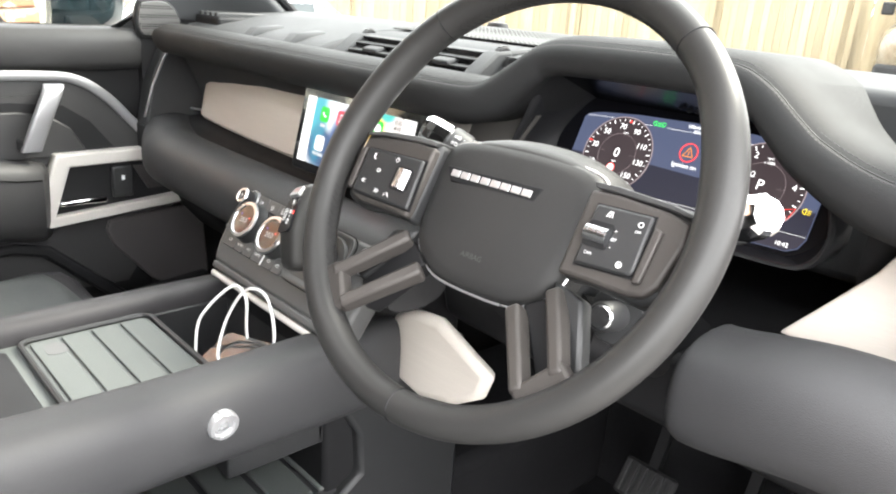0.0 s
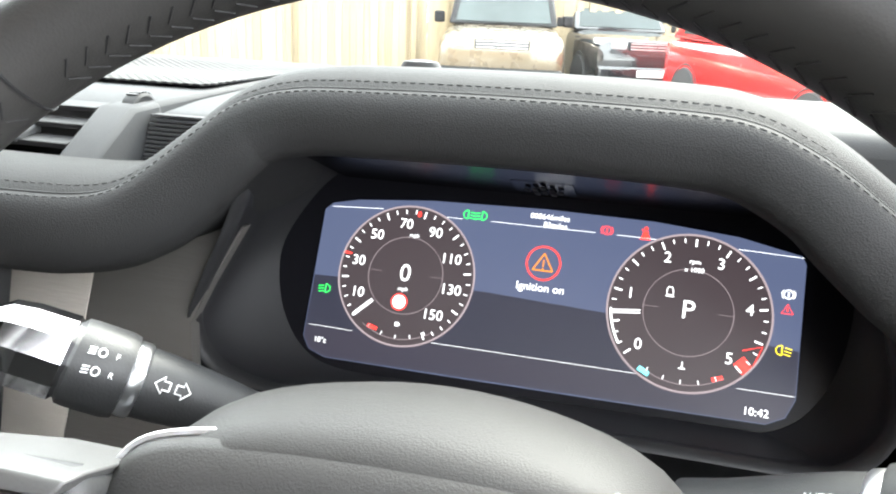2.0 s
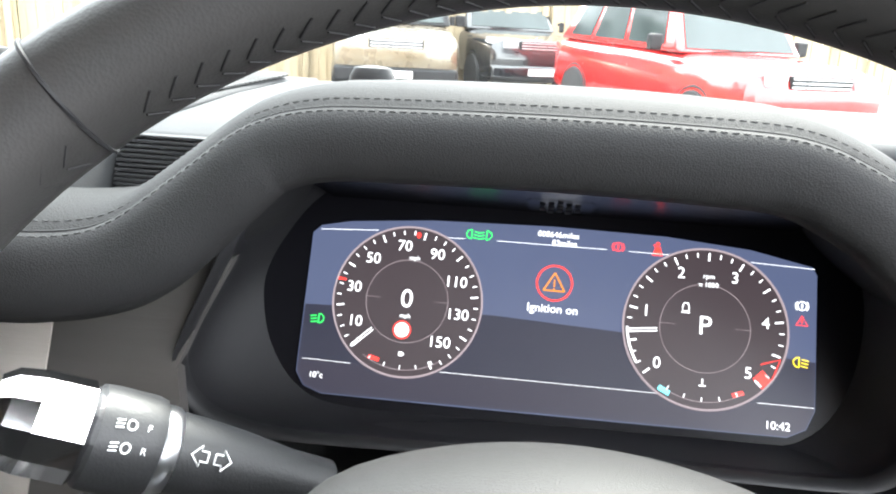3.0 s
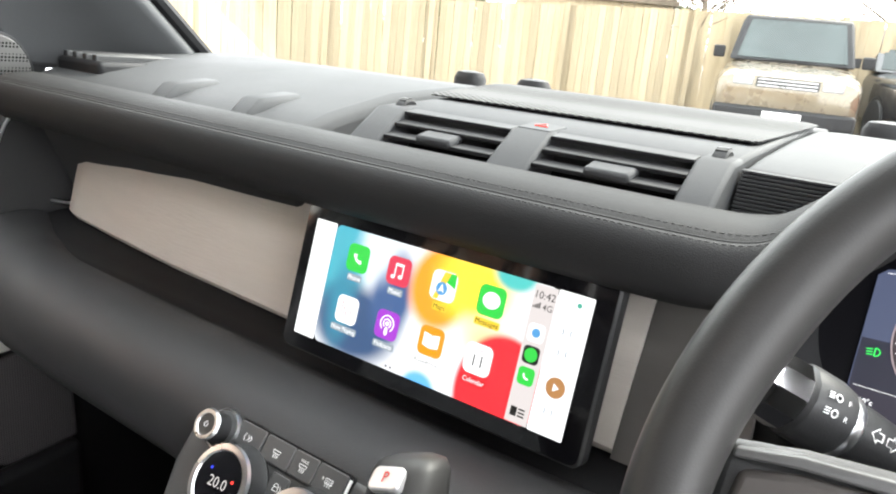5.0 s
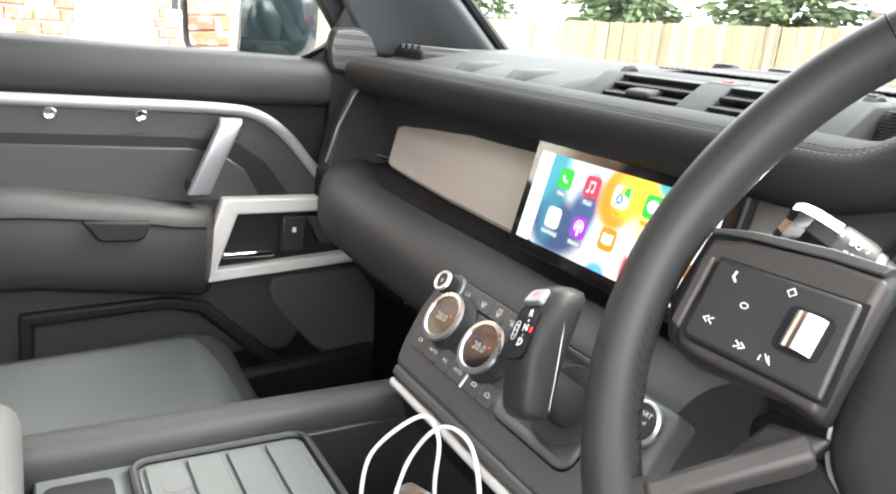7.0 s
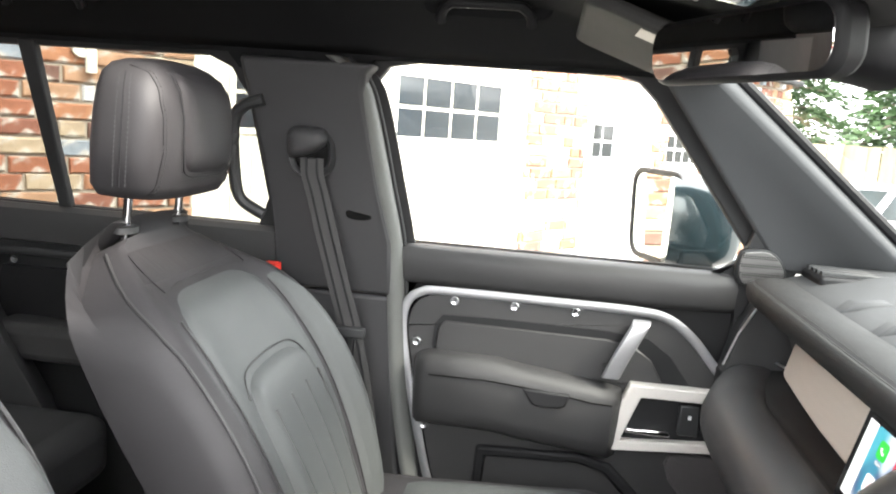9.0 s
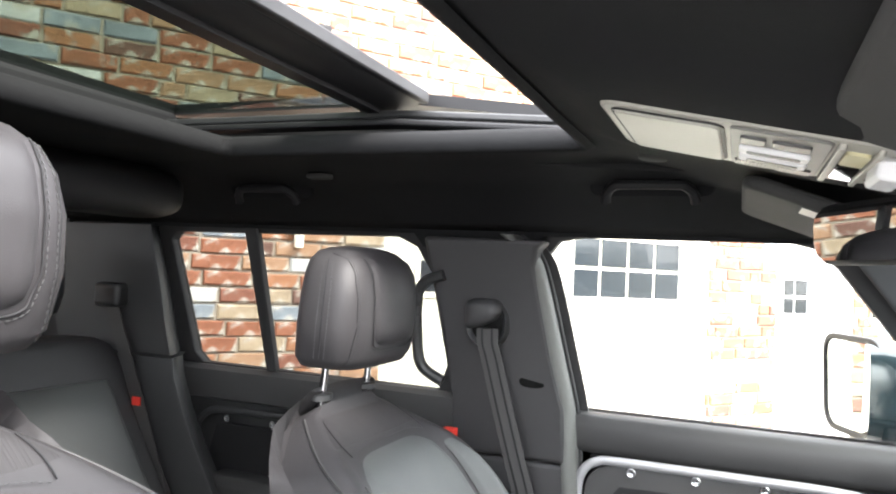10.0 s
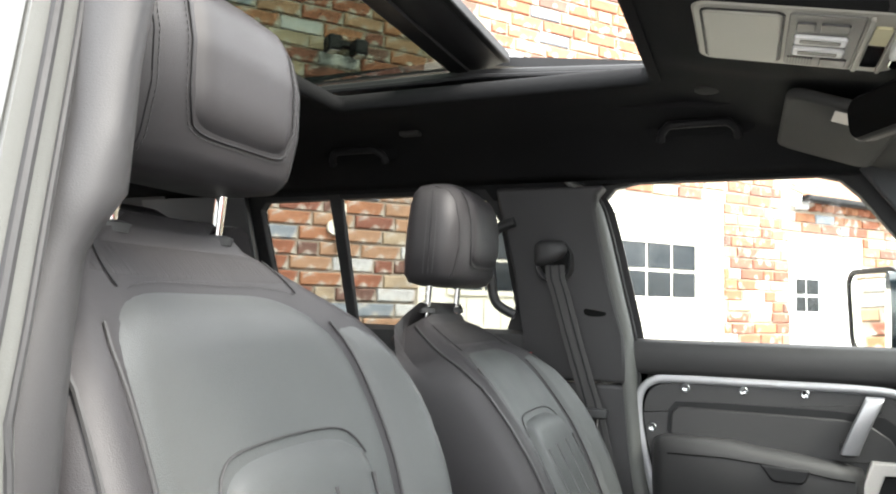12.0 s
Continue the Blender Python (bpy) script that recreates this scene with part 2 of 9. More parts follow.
def loft(bm, rings, close=True, cap=True):
    """A skin over rings of the same count."""
    vr = [[bm.verts.new(p) for p in r] for r in rings]
    n = len(vr[0])
    for a, b in zip(vr, vr[1:]):
        for i in range(n if close else n - 1):
            j = (i + 1) % n
            bm.faces.new((a[i], a[j], b[j], b[i]))
    if cap and close:
        bm.faces.new(vr[0][::-1])
        bm.faces.new(vr[-1])
    return vr


def loft_of(rings, cap=True):
    bm = bmesh.new()
    loft(bm, [[Vector(p) for p in r] for r in rings], cap=cap)
    return bm


def prism(poly, axis, lo, hi, m=None, bm=None):
    """A polygon of the two other axes, drawn out along an axis."""
    bm = bm or bmesh.new()
    k = "xyz".index(axis)

    def at(p, v):
        q = list(p)
        q.insert(k, v)
        return Vector(q)
    rings = [[at(p, v) for p in poly] for v in (lo, hi)]
    if m is not None:
        rings = [[m @ p for p in r] for r in rings]
    loft(bm, rings)
    return bm


def rrect(w, h, r, n=5, cx=0.0, cy=0.0):
    """A rounded rectangle as a list of points."""
    out = []
    for sx, sy, a0 in ((1, 1, 0), (-1, 1, 90), (-1, -1, 180), (1, -1, 270)):
        for i in range(n + 1):
            a = radians(a0 + 90 * i / n)
            out.append((cx + sx * (w / 2 - r) + r * math.cos(a), cy + sy * (h / 2 - r) + r * math.sin(a)))
    return out


def oval(a, b, n=24, p=2.0, c=(0, 0)):
    """A superellipse."""
    out = []
    for i in range(n):
        t = 2 * math.pi * i / n
        co, si = math.cos(t), math.sin(t)
        out.append((c[0] + a * math.copysign(abs(co) ** (2 / p), co), c[1] + b * math.copysign(abs(si) ** (2 / p), si)))
    return out


def lathe(profile, m, n=32, bm=None):
    """(radius, height) points turned about the local z."""
    bm = bm or bmesh.new()
    rings = [[m @ Vector((r * math.cos(2 * math.pi * i / n), r * math.sin(2 * math.pi * i / n), h)) for i in range(n)] for r, h in profile]
    loft(bm, rings)
    return bm


def spline(pts, n=8, closed=False):
    """Catmull-Rom points through the given ones."""
    P = [Vector(p) for p in pts]
    out = []
    m = len(P)
    for i in range(m if closed else m - 1):
        if closed:
            a, b, c, d = P[i - 1], P[i], P[(i + 1) % m], P[(i + 2) % m]
        else:
            a, b, c, d = P[max(i - 1, 0)], P[i], P[i + 1], P[min(i + 2, m - 1)]
        for j in range(n):
            t = j / n
            out.append(0.5 * ((2 * b) + (c - a) * t + (2 * a - 5 * b + 4 * c - d) * t * t + (3 * b - a - 3 * c + d) * t ** 3))
    if not closed:
        out.append(P[-1])
    return out


def tube(pts, r, n=8, closed=False, bm=None, flat=1.0, up=Vector((0, 0, 1))):
    """A round (or flat) rod along points."""
    bm = bm or bmesh.new()
    P = [Vector(p) for p in pts]
    rings = []
    for i, p in enumerate(P):
        if closed:
            t = P[(i + 1) % len(P)] - P[i - 1]
        else:
            t = P[min(i + 1, len(P) - 1)] - P[max(i - 1, 0)]
        t.normalize()
        a = t.cross(up)
        a = t.cross(Vector((1, 0, 0))) if a.length < 1e-3 else a
        a.normalize()
        b = a.cross(t)
        rr = r[i] if isinstance(r, (list, tuple)) else r
        rings.append([p + rr * (math.cos(2 * math.pi * k / n) * a + flat * math.sin(2 * math.pi * k / n) * b) for k in range(n)])
    if closed:
        rings.append(rings[0])
        vr = [[bm.verts.new(q) for q in ring] for ring in rings[:-1]]
        vr.append(vr[0])
        for x, y in zip(vr, vr[1:]):
            for i in range(n):
                bm.faces.new((x[i], x[(i + 1) % n], y[(i + 1) % n], y[i]))
    else:
        loft(bm, rings)
    return bm


def dashes(pts, length, gap, r, bm=None):
    """Stitches: short rods along a path."""
    bm = bm or bmesh.new()
    P = [Vector(p) for p in pts]
    seg = [(b - a).length for a, b in zip(P, P[1:])]
    total = sum(seg)

    def at(s):
        for a, b, l in zip(P, P[1:], seg):
            if s <= l:
                return a.lerp(b, s / max(l, 1e-9))
            s -= l
        return P[-1]
    s = 0.0
    while s + length < total:
        a, b = at(s), at(s + length)
        t = (b - a).normalized()
        u = t.cross(Vector((0, 0, 1)))
        u = Vector((1, 0, 0)) if u.length < 1e-3 else u.normalized()
        v = u.cross(t)
        loft(bm, [[q + k * (math.cos(w) * u + math.sin(w) * v) for w in (0.8, 2.4, 3.9, 5.5)] for q, k in ((a, r * 0.5), (a.lerp(b, 0.25), r), (a.lerp(b, 0.75), r), (b, r * 0.5))])
        s += length + gap
    return bm


def text(name, body, size, m, material, parent, label="", depth=0.0, align="CENTER"):
    """Lettering in the built-in font, as a mesh at the pose m (x to the right, y up)."""
    cu = bpy.data.curves.new(name, "FONT")
    cu.body, cu.size, cu.align_x, cu.align_y, cu.extrude = body, size, align, "CENTER", depth
    cu.resolution_u = 3
    tmp = bpy.data.objects.new(name, cu)
    scene.collection.objects.link(tmp)
    me = bpy.data.meshes.new_from_object(tmp.evaluated_get(bpy.context.evaluated_depsgraph_get()))
    bpy.data.objects.remove(tmp)
    bpy.data.curves.remove(cu)
    me.transform(m)
    me.name = name
    return part(name, me, material, parent, label, smooth=False)


def plate(poly, m, thick=0.0004, bm=None):
    """A flat shape on the local xy plane, its face at local z = thick."""
    bm = bm or bmesh.new()
    loft(bm, [[m @ Vector((x, y, z)) for x, y in poly] for z in (0.0, thick)])
    return bm


def frame_of(origin, right, up):
    """A pose with local x to the right, y up and z out."""
    x, y = Vector(right).normalized(), Vector(up).normalized()
    z = x.cross(y).normalized()
    y = z.cross(x)
    return Matrix((( x[0], y[0], z[0], origin[0]), (x[1], y[1], z[1], origin[1]), (x[2], y[2], z[2], origin[2]), (0, 0, 0, 1)))


def T(x, y, z=0.0):
    return Matrix.Translation((x, y, z))


# dashboard --------------------------------------------------------------------
dash = thing("dashboard", (0, 0.45, 1.2), "black leather-wrapped dashboard with open shelf and stitched seams", "dashboard")

BEAM_LINE = [(-0.672, 0.384, 1.348), (-0.664, 0.375, 1.352), (-0.650, 0.366, 1.3555), (-0.62, 0.358, 1.357), (-0.5, 0.354, 1.358), (-0.2, 0.352, 1.358), (0.0, 0.352, 1.358), (0.10, 0.355, 1.3575), (0.150, 0.361, 1.3565), (0.180, 0.369, 1.3565), (0.198, 0.376, 1.362),
             (0.220, 0.385, 1.379), (0.242, 0.392, 1.397), (0.256, 0.396, 1.4045), (0.274, 0.399, 1.4090), (0.30, 0.400, 1.4108), (0.38, 0.401, 1.4120), (0.45, 0.401, 1.4108), (0.474, 0.399, 1.4080), (0.491, 0.396, 1.4015),
             (0.508, 0.392, 1.392), (0.530, 0.387, 1.376), (0.555, 0.381, 1.361), (0.60, 0.372, 1.346), (0.66, 0.37, 1.337), (0.72, 0.38, 1.33)]


def hood(x):
    """How far the cluster's hood is raised at x, from 0 to 1."""
    return max(0.0, min(1.0, (x - 0.16) / 0.09, (0.60 - x) / 0.09))


def sweep_x(line, profile, n=6):
    """A profile of (y, across) offsets led along a line that runs mainly along x."""
    P = spline(line, n)
    rings = []
    for i, p in enumerate(P):
        t = (P[min(i + 1, len(P) - 1)] - P[max(i - 1, 0)])
        t.y = 0
        t.normalize()
        nrm = Vector((-t.z, 0, t.x))
        rings.append([p + Vector((0, a, 0)) + b * nrm for a, b in profile(p)])
    bm = bmesh.new()
    loft(bm, rings)
    return bm, P


def beam_profile(p):
    h = hood(p.x)
    back = 0.075 + 0.10 * h
    end = 0.25 + 0.75 * min(1.0, max(0.0, (p.x + 0.672) / 0.024)) ** 0.5
    low = -0.046 + 0.0155 * h
    f_ = 0.022 - 0.012 * h
    ring = [(0.05, low + 0.020 * h), (0.028, low + 0.008 * h), (0.010 - 0.005 * h, low + 0.004 - 0.004 * h), (-0.001 - 0.003 * h, low + 0.012 - 0.008 * h), (-0.0062, low + f_), (-0.0076, -0.012), (-0.0060, -0.0055), (-0.0025, -0.0010), (0.0008, 0.0008), (0.0030, 0.0004), (0.0052, 0.0022), (0.0095, 0.0048),
            (0.018, 0.0078), (0.030, 0.0096), (0.050, 0.0096), (back, 0.004), (back + 0.012, -0.010), (back + 0.012, low)]
    return [(0.02 + (a - 0.02) * end, -0.018 + (q + 0.018) * end) for a, q in ring]


bm, P = sweep_x(BEAM_LINE, beam_profile)
beam = part("upper_beam", bm, DASHHIDE, dash, "black leather roll with twin stitching", angle=50)
bm = bmesh.new()
for dy, dz in ((-0.0012, -0.0001), (0.0082, 0.0041)):
    dashes([p + Vector((0, dy, dz)) for p in P], 0.0028, 0.0015, 0.00032, bm)
part("stitching", bm, THREAD_K, beam)
part("seam", tube([p + Vector((0, 0.0032, 0.0006)) for p in P], 0.0009, 6), DEEP, beam)

# upper pad with the vents' housing and the grille
prof = [(0.43, 1.30), (0.425, 1.357), (0.47, 1.372), (0.56, 1.390), (0.68, 1.398), (0.80, 1.394), (0.86, 1.36), (0.86, 1.20), (0.47, 1.20)]
bm = prism([(y, z) for y, z in prof], "x", -0.70, -0.21)
part("top_pad", bm, DASHTOP, dash, bevel=0.012, seg=3)
prof2 = [(0.448, 1.340), (0.448, 1.352), (0.462, 1.386), (0.50, 1.391), (0.60, 1.398), (0.70, 1.401), (0.80, 1.396), (0.86, 1.36), (0.86, 1.336)]
part("top_pad", prism(prof2, "x", 0.154, 0.224), DASHTOP, dash, bevel=0.006, seg=3)
for k in range(13):
    z = 1.3555 + 0.0024 * k
    part("pad_rib", B((0.155, 0.4455 + 0.0058 * k * 0.16, z), (0.222, 0.4475 + 0.0058 * k * 0.16 + 0.006, z + 0.0013)), DASHTOP, dash)
prof3 = [(0.575, 1.30), (0.575, 1.390), (0.62, 1.397), (0.70, 1.401), (0.80, 1.396), (0.86, 1.36), (0.86, 1.20), (0.575, 1.20)]
part("top_pad", prism(prof3, "x", 0.234, 0.72), DASHTOP, dash, bevel=0.012, seg=3)
# raised centre pod with vents
podp = [(0.456, 1.36), (0.452, 1.3865), (0.458, 1.3905), (0.52, 1.3945), (0.60, 1.399), (0.70, 1.403), (0.80, 1.398), (0.86, 1.36), (0.86, 1.30), (0.456, 1.30)]
pod = part("centre_pod", prism(podp, "x", -0.140, 0.152), DASHTOP, dash, bevel=0.003)
for x0, x1 in ((-0.142, -0.111), (-0.010, 0.024), (0.128, 0.153)):
    bm = prism([(0.408, 1.350), (0.410, 1.3635), (0.424, 1.374), (0.446, 1.3895), (0.47, 1.3915), (0.48, 1.33), (0.408, 1.33)], "x", x0, x1)
    part("vent_pillar", bm, DASHTOP, dash, bevel=0.003, seg=2)
for x0, x1 in ((-0.111, -0.010), (0.024, 0.128)):
    vent = part("air_vent", prism([(0.425, 1.345), (0.45, 1.352), (0.458, 1.372), (0.462, 1.345)], "x", x0, x1), PIT, dash, "black air vent with slats")
    for k, (y, z) in enumerate(((0.412, 1.3615), (0.424, 1.3705), (0.437, 1.3795), (0.449, 1.3880))):
        bm = prism([(y - 0.004, z - 0.0030), (y - 0.0045, z + 0.0002), (y + 0.009, z + 0.0022), (y + 0.009, z + 0.0004)], "x", x0, x1)
        part("slat", bm, DEEP, vent, bevel=0.0006)
    xc = -0.062 if x0 < 0 else 0.080
    part("vent_tab", B((-0.0165, -0.010, -0.0035), (0.0165, 0.010, 0.0035), pose(xc, 0.428, 1.3735, 12, 0, 0)), DASHTOP, vent, bevel=0.0025)
hz = part("hazard_switch", B((-0.0145, -0.013, -0.004), (0.0145, 0.013, 0.0015), pose(0.007, 0.462, 1.3905, 6, 0, 0)), DASHTOP, dash, "grey hazard switch", bevel=0.0015)
bm = bmesh.new()
tri_m = frame_of((0.007, 0.463, 1.3925), (1, 0, 0), (0, 1, 0.1))
for a in range(3):
    p, q = (Vector((0.006 * math.sin(2.0944 * k), 0.006 * math.cos(2.0944 * k), 0)) for k in (a, a + 1))
    tube([tri_m @ p, tri_m @ q], 0.0005, 5, bm=bm)
part("warning_triangle", bm, RED, hz)
for xw in (-0.128, 0.139):
    wl = part("vent_wheel", lathe([(0.002, -0.004), (0.011, -0.005), (0.0125, -0.004), (0.0125, 0.004), (0.011, 0.005), (0.002, 0.004)], pose(xw, 0.468, 1.3835, 0, 90, 0), 24), DEEP, dash)
    for k in range(5):
        part("wheel_rib", B((-0.004, -0.0005, 0.0118), (0.004, 0.0005, 0.0134), pose(xw, 0.468, 1.3835, -24 + 12 * k, 0, 0)), MIDGREY, wl)
# washer jets and scuttle beyond the glass edge
for xj, yj in ((-0.30, 0.82), (-0.19, 0.80), (0.20, 0.82)):
    part("scuttle_bump", loft_of([[(xj + x, yj + y, 1.380 + z) for x, y in oval(0.022 * k, 0.016 * k, 16, 3)] for k, z in ((1.0, 0.0), (1.0, 0.022), (0.8, 0.030), (0.3, 0.032))]), DEEP, dash)
# perforated speaker grille
gm = frame_of((0.005, 0.625, 1.4010), (1, 0, 0), (0, 1, 0.038))
gr = part("speaker_grille", plate([(-0.150, -0.100), (0.138, -0.100), (0.142, -0.092), (0.150, 0.085), (0.140, 0.10), (-0.185, 0.10), (-0.195, 0.085), (-0.156, -0.090)], gm, 0.0012), MESH_DARK, dash, "perforated grey speaker grille")
# ribs of the passenger's shelf lip, demister vent
for xr in (-0.435, -0.305):
    bm = prism([(0.425, 1.353), (0.450, 1.376), (0.50, 1.381), (0.52, 1.372), (0.52, 1.353)], "x", xr - 0.018, xr + 0.018)
    part("rib", bm, DASHTOP, dash, bevel=0.008, seg=3)
dem = part("demister_vent", B((-0.69, 0.46, 1.362), (-0.59, 0.60, 1.384), T(0, 0, 0)), DEEP, dash, bevel=0.006)
for k in range(4):
    part("fin", B((-0.682 + 0.022 * k, 0.465, 1.376), (-0.672 + 0.022 * k, 0.585, 1.391)), PLASTIC, dem, bevel=0.002)

# open shelf: back panels, floor, lower roll
secs = []
for x, yb, yt, zb, zt, inset in ((-0.648, 0.462, 0.474, 1.206, 1.270, 0.0), (-0.640, 0.446, 0.464, 1.203, 1.278, 0.0), (-0.624, 0.434, 0.455, 1.200, 1.284, 0.0), (-0.600, 0.428, 0.452, 1.199, 1.288, 0.0), (-0.50, 0.418, 0.450, 1.198, 1.300, 0.0), (-0.38, 0.408, 0.448, 1.197, 1.312, 0.0), (-0.20, 0.401, 0.447, 1.196, 1.315, 0.0), (0.1225, 0.400, 0.447, 1.196, 1.315, 0.0)):
    secs.append([(x, yb + 0.004, zb - 0.006), (x, yb, zb), (x, yb + (yt - yb) * 0.5 - 0.001, (zb + zt) / 2), (x, yt, zt), (x, yt + 0.006, zt + 0.005), (x, 0.485, zt + 0.004), (x, 0.485, zb - 0.006)])
part("trim_panel", loft_of(secs), CHAMP, dash, "pale brushed champagne panel", angle=32)
wedge = [(0.546, 1.198), (0.566, 1.222), (0.600, 1.264), (0.624, 1.312), (0.71, 1.312), (0.71, 1.196)]
part("trim_panel", loft_of([[(x, 0.400 + (z - 1.196) * 0.395 + o, z) for x, z in wedge] for o in (0.0, 0.010)]), CHAMP, dash, "pale brushed champagne panel", bevel=0.003)
# the champagne panel goes on right of the screen, in its shaded colour
part("trim_panel", loft_of([[(x, 0.400 + (z - 1.196) * 0.395 + o, z) for x, z in ((0.1228, 1.190), (0.205, 1.190), (0.2000, 1.246), (0.1935, 1.272), (0.201, 1.292), (0.2165, 1.326), (0.1228, 1.326))] for o in (0.0, 0.008)]), CHAMP_SHADED, dash, "champagne panel beside the steering column, coloured dark for shade")
part("column_gap", prism([(0.385, 1.150), (0.402, 1.187), (0.46, 1.187), (0.46, 1.150)], "x", 0.152, 0.300), DEEP, dash, bevel=0.004)
shelf = [(0.335, 1.176), (0.36, 1.183), (0.372, 1.176), (0.39, 1.186), (0.43, 1.190), (0.49, 1.196), (0.49, 1.12), (0.335, 1.12)]
part("shelf", prism(shelf, "x", -0.70, 0.155), DEEP, dash, "dark rubber-lined shelf", bevel=0.003)
part("shelf", prism(shelf, "x", 0.575, 0.71), DEEP, dash, bevel=0.003)
part("shelf_strip", tube([(-0.672, 0.428, 1.204), (-0.640, 0.440, 1.204), (-0.628, 0.444, 1.205)], 0.0022, 6), SATIN, dash)
part("recess_back", B((-0.70, 0.49, 1.15), (0.17, 0.50, 1.32)), DEEP, dash, smooth=False)
part("recess_back", B((0.578, 0.46, 1.15), (0.72, 0.47, 1.32)), DEEP, dash, smooth=False)


ROLL = [(-0.735, 0.440, 1.150), (-0.70, 0.418, 1.150), (-0.66, 0.390, 1.150), (-0.60, 0.362, 1.149), (-0.55, 0.343, 1.148), (-0.5, 0.328, 1.147), (-0.4, 0.321, 1.147), (-0.2, 0.32, 1.146), (0.0, 0.32, 1.146), (0.17, 0.325, 1.146)]


def roll_prof(p):
    k = min(1.0, (p.x + 0.745) / 0.05) if p.x < 0 else min(1.0, max(0.15, (0.20 - p.x) / 0.03))
    k = max(k, 0.1) ** 0.5
    return oval(0.056 * k, 0.047 * k, 28, 2.4)


bm, _ = sweep_x(ROLL, roll_prof)
part("lower_roll", bm, LEATHER, dash, "padded black leather lower roll", angle=60)
bm, _ = sweep_x([(0.517, 0.325, 1.170), (0.545, 0.32, 1.172), (0.62, 0.315, 1.188), (0.69, 0.32, 1.190), (0.725, 0.335, 1.194)],
                lambda p: oval(0.058 * max(0.3, min(1, (p.x - 0.508) / 0.02, (0.735 - p.x) / 0.03)) ** 0.5, 0.046 * max(0.3, min(1, (p.x - 0.508) / 0.02, (0.735 - p.x) / 0.03)) ** 0.5, 28, 2.4))
part("lower_roll", bm, LEATHER, dash, angle=60)
# end caps with thin bright line
for sx in (-1, 1):
    cap = loft_of([[(sx * (0.6595 + k + (z - 1.19) * 0.16), y, z) for y, z in ((0.336, 1.17), (0.358, 1.25), (0.392, 1.318), (0.50, 1.34), (0.50, 1.15), (0.36, 1.14))] for k in (0.0, 0.05)])
    cp = part("end_cap", cap, PLASTIC, dash, bevel=0.006)
    part("bright_line", tube([(sx * 0.6575, 0.337, 1.192), (sx * 0.664, 0.358, 1.25), (sx * 0.676, 0.388, 1.300), (sx * 0.680, 0.398, 1.312)], 0.0022, 8), SATIN, cp)
# underside and bulkhead
part("lower_panel", prism([(0.40, 1.15), (0.40, 1.02), (0.46, 0.95), (0.75, 0.93), (0.75, 1.15)], "x", -0.72, -0.16), DEEP, dash, bevel=0.01)
part("lower_panel", prism([(0.36, 1.16), (0.38, 1.08), (0.50, 1.0), (0.75, 0.95), (0.75, 1.16)], "x", 0.16, 0.72), DEEP, dash, bevel=0.01)
for sx in (-1, 1):
    part("kick_panel", B((sx * 0.735 - 0.02, 0.36, 0.55), (sx * 0.735 + 0.02, 0.90, 1.34)), DEEP, dash, smooth=False)
part("bulkhead", B((-0.74, 0.86, 0.5), (0.74, 0.90, 1.38)), CARPET, dash, smooth=False)
knee = prism([(0.045, 1.000), (0.055, 1.020), (0.118, 1.072), (0.15, 1.088), (0.196, 1.093), (0.285, 1.057), (0.272, 1.022), (0.231, 0.995), (0.17, 0.978)], "y", 0.335, 0.355)
part("knee_panel", knee, CHAMP, dash, "pale trim panel below the steering column", bevel=0.012, seg=3)
for xs, ys, zs in ((-0.408, 0.37, 1.077), (-0.45, 0.40, 1.02), (-0.55, 0.40, 1.07)):
    part("screw", lathe([(0.0015, 0.003), (0.005, 0.002), (0.0055, 0)], pose(xs, ys - 0.001, zs, 90, 0, 0), 12), SATIN, dash)

# instrument cluster -----------------------------------------------------------
clus = thing("instrument_cluster", (0.376, 0.5, 1.285), "lit digital instrument cluster with two round dials", "display")
LIP = [(0.236, 1.386), (0.222, 1.350), (0.2125, 1.328), (0.195, 1.292), (0.188, 1.272), (0.192, 1.2535), (0.208, 1.2405), (0.243, 1.2345), (0.31, 1.2365), (0.38, 1.239), (0.46, 1.241), (0.525, 1.2425), (0.545, 1.2475), (0.557, 1.262),
       (0.5605, 1.283), (0.553, 1.315), (0.540, 1.345), (0.522, 1.386), (0.45, 1.390), (0.38, 1.391), (0.31, 1.390)]
EDGE = [(-0.120, 0.076), (-0.140, 0.066), (-0.155, 0.045), (-0.165, 0.022), (-0.165, 0.002), (-0.157, -0.022), (-0.140, -0.043), (-0.115, -0.0525), (-0.06, -0.0525), (0.0, -0.0512), (0.07, -0.0505), (0.120, -0.0495), (0.143, -0.041), (0.158, -0.022),
        (0.1665, 0.004), (0.168, 0.035), (0.158, 0.060), (0.135, 0.076), (0.06, 0.079), (0.0, 0.080), (-0.06, 0.079)]
CM = frame_of((0.380, 0.490, 1.2870), (1, 0, 0), (0, 0.42, 0.9075))
LIP = [Vector((p.x, 0.437, p.y)) for p in spline([(x, z, 0) for x, z in LIP], 4, True)]
EDGE = [CM @ Vector((p.x, p.y, -0.004)) for p in spline([(x, z, 0) for x, z in EDGE], 4, True)]


def lip_ring(grow, y):
    """The lip's outline, grown about its middle and moved along y."""
    c = Vector((0.374, 0.0, 1.292))
    return [Vector((c.x + (p.x - c.x) * (1 + grow), y, c.z + (p.z - c.z) * (1 + grow * 2.2))) for p in LIP]


def bowl_ring(f, sag):
    """A ring between the lip and the lens's edge, drawn outwards a little."""
    c = Vector((0.374, 0.47, 1.292))
    out = []
    for p, q in zip(lip_ring(-0.035, 0.438), EDGE):
        m = p.lerp(q, f)
        out.append(m + (m - c) * sag * math.sin(math.pi * f))
    return out


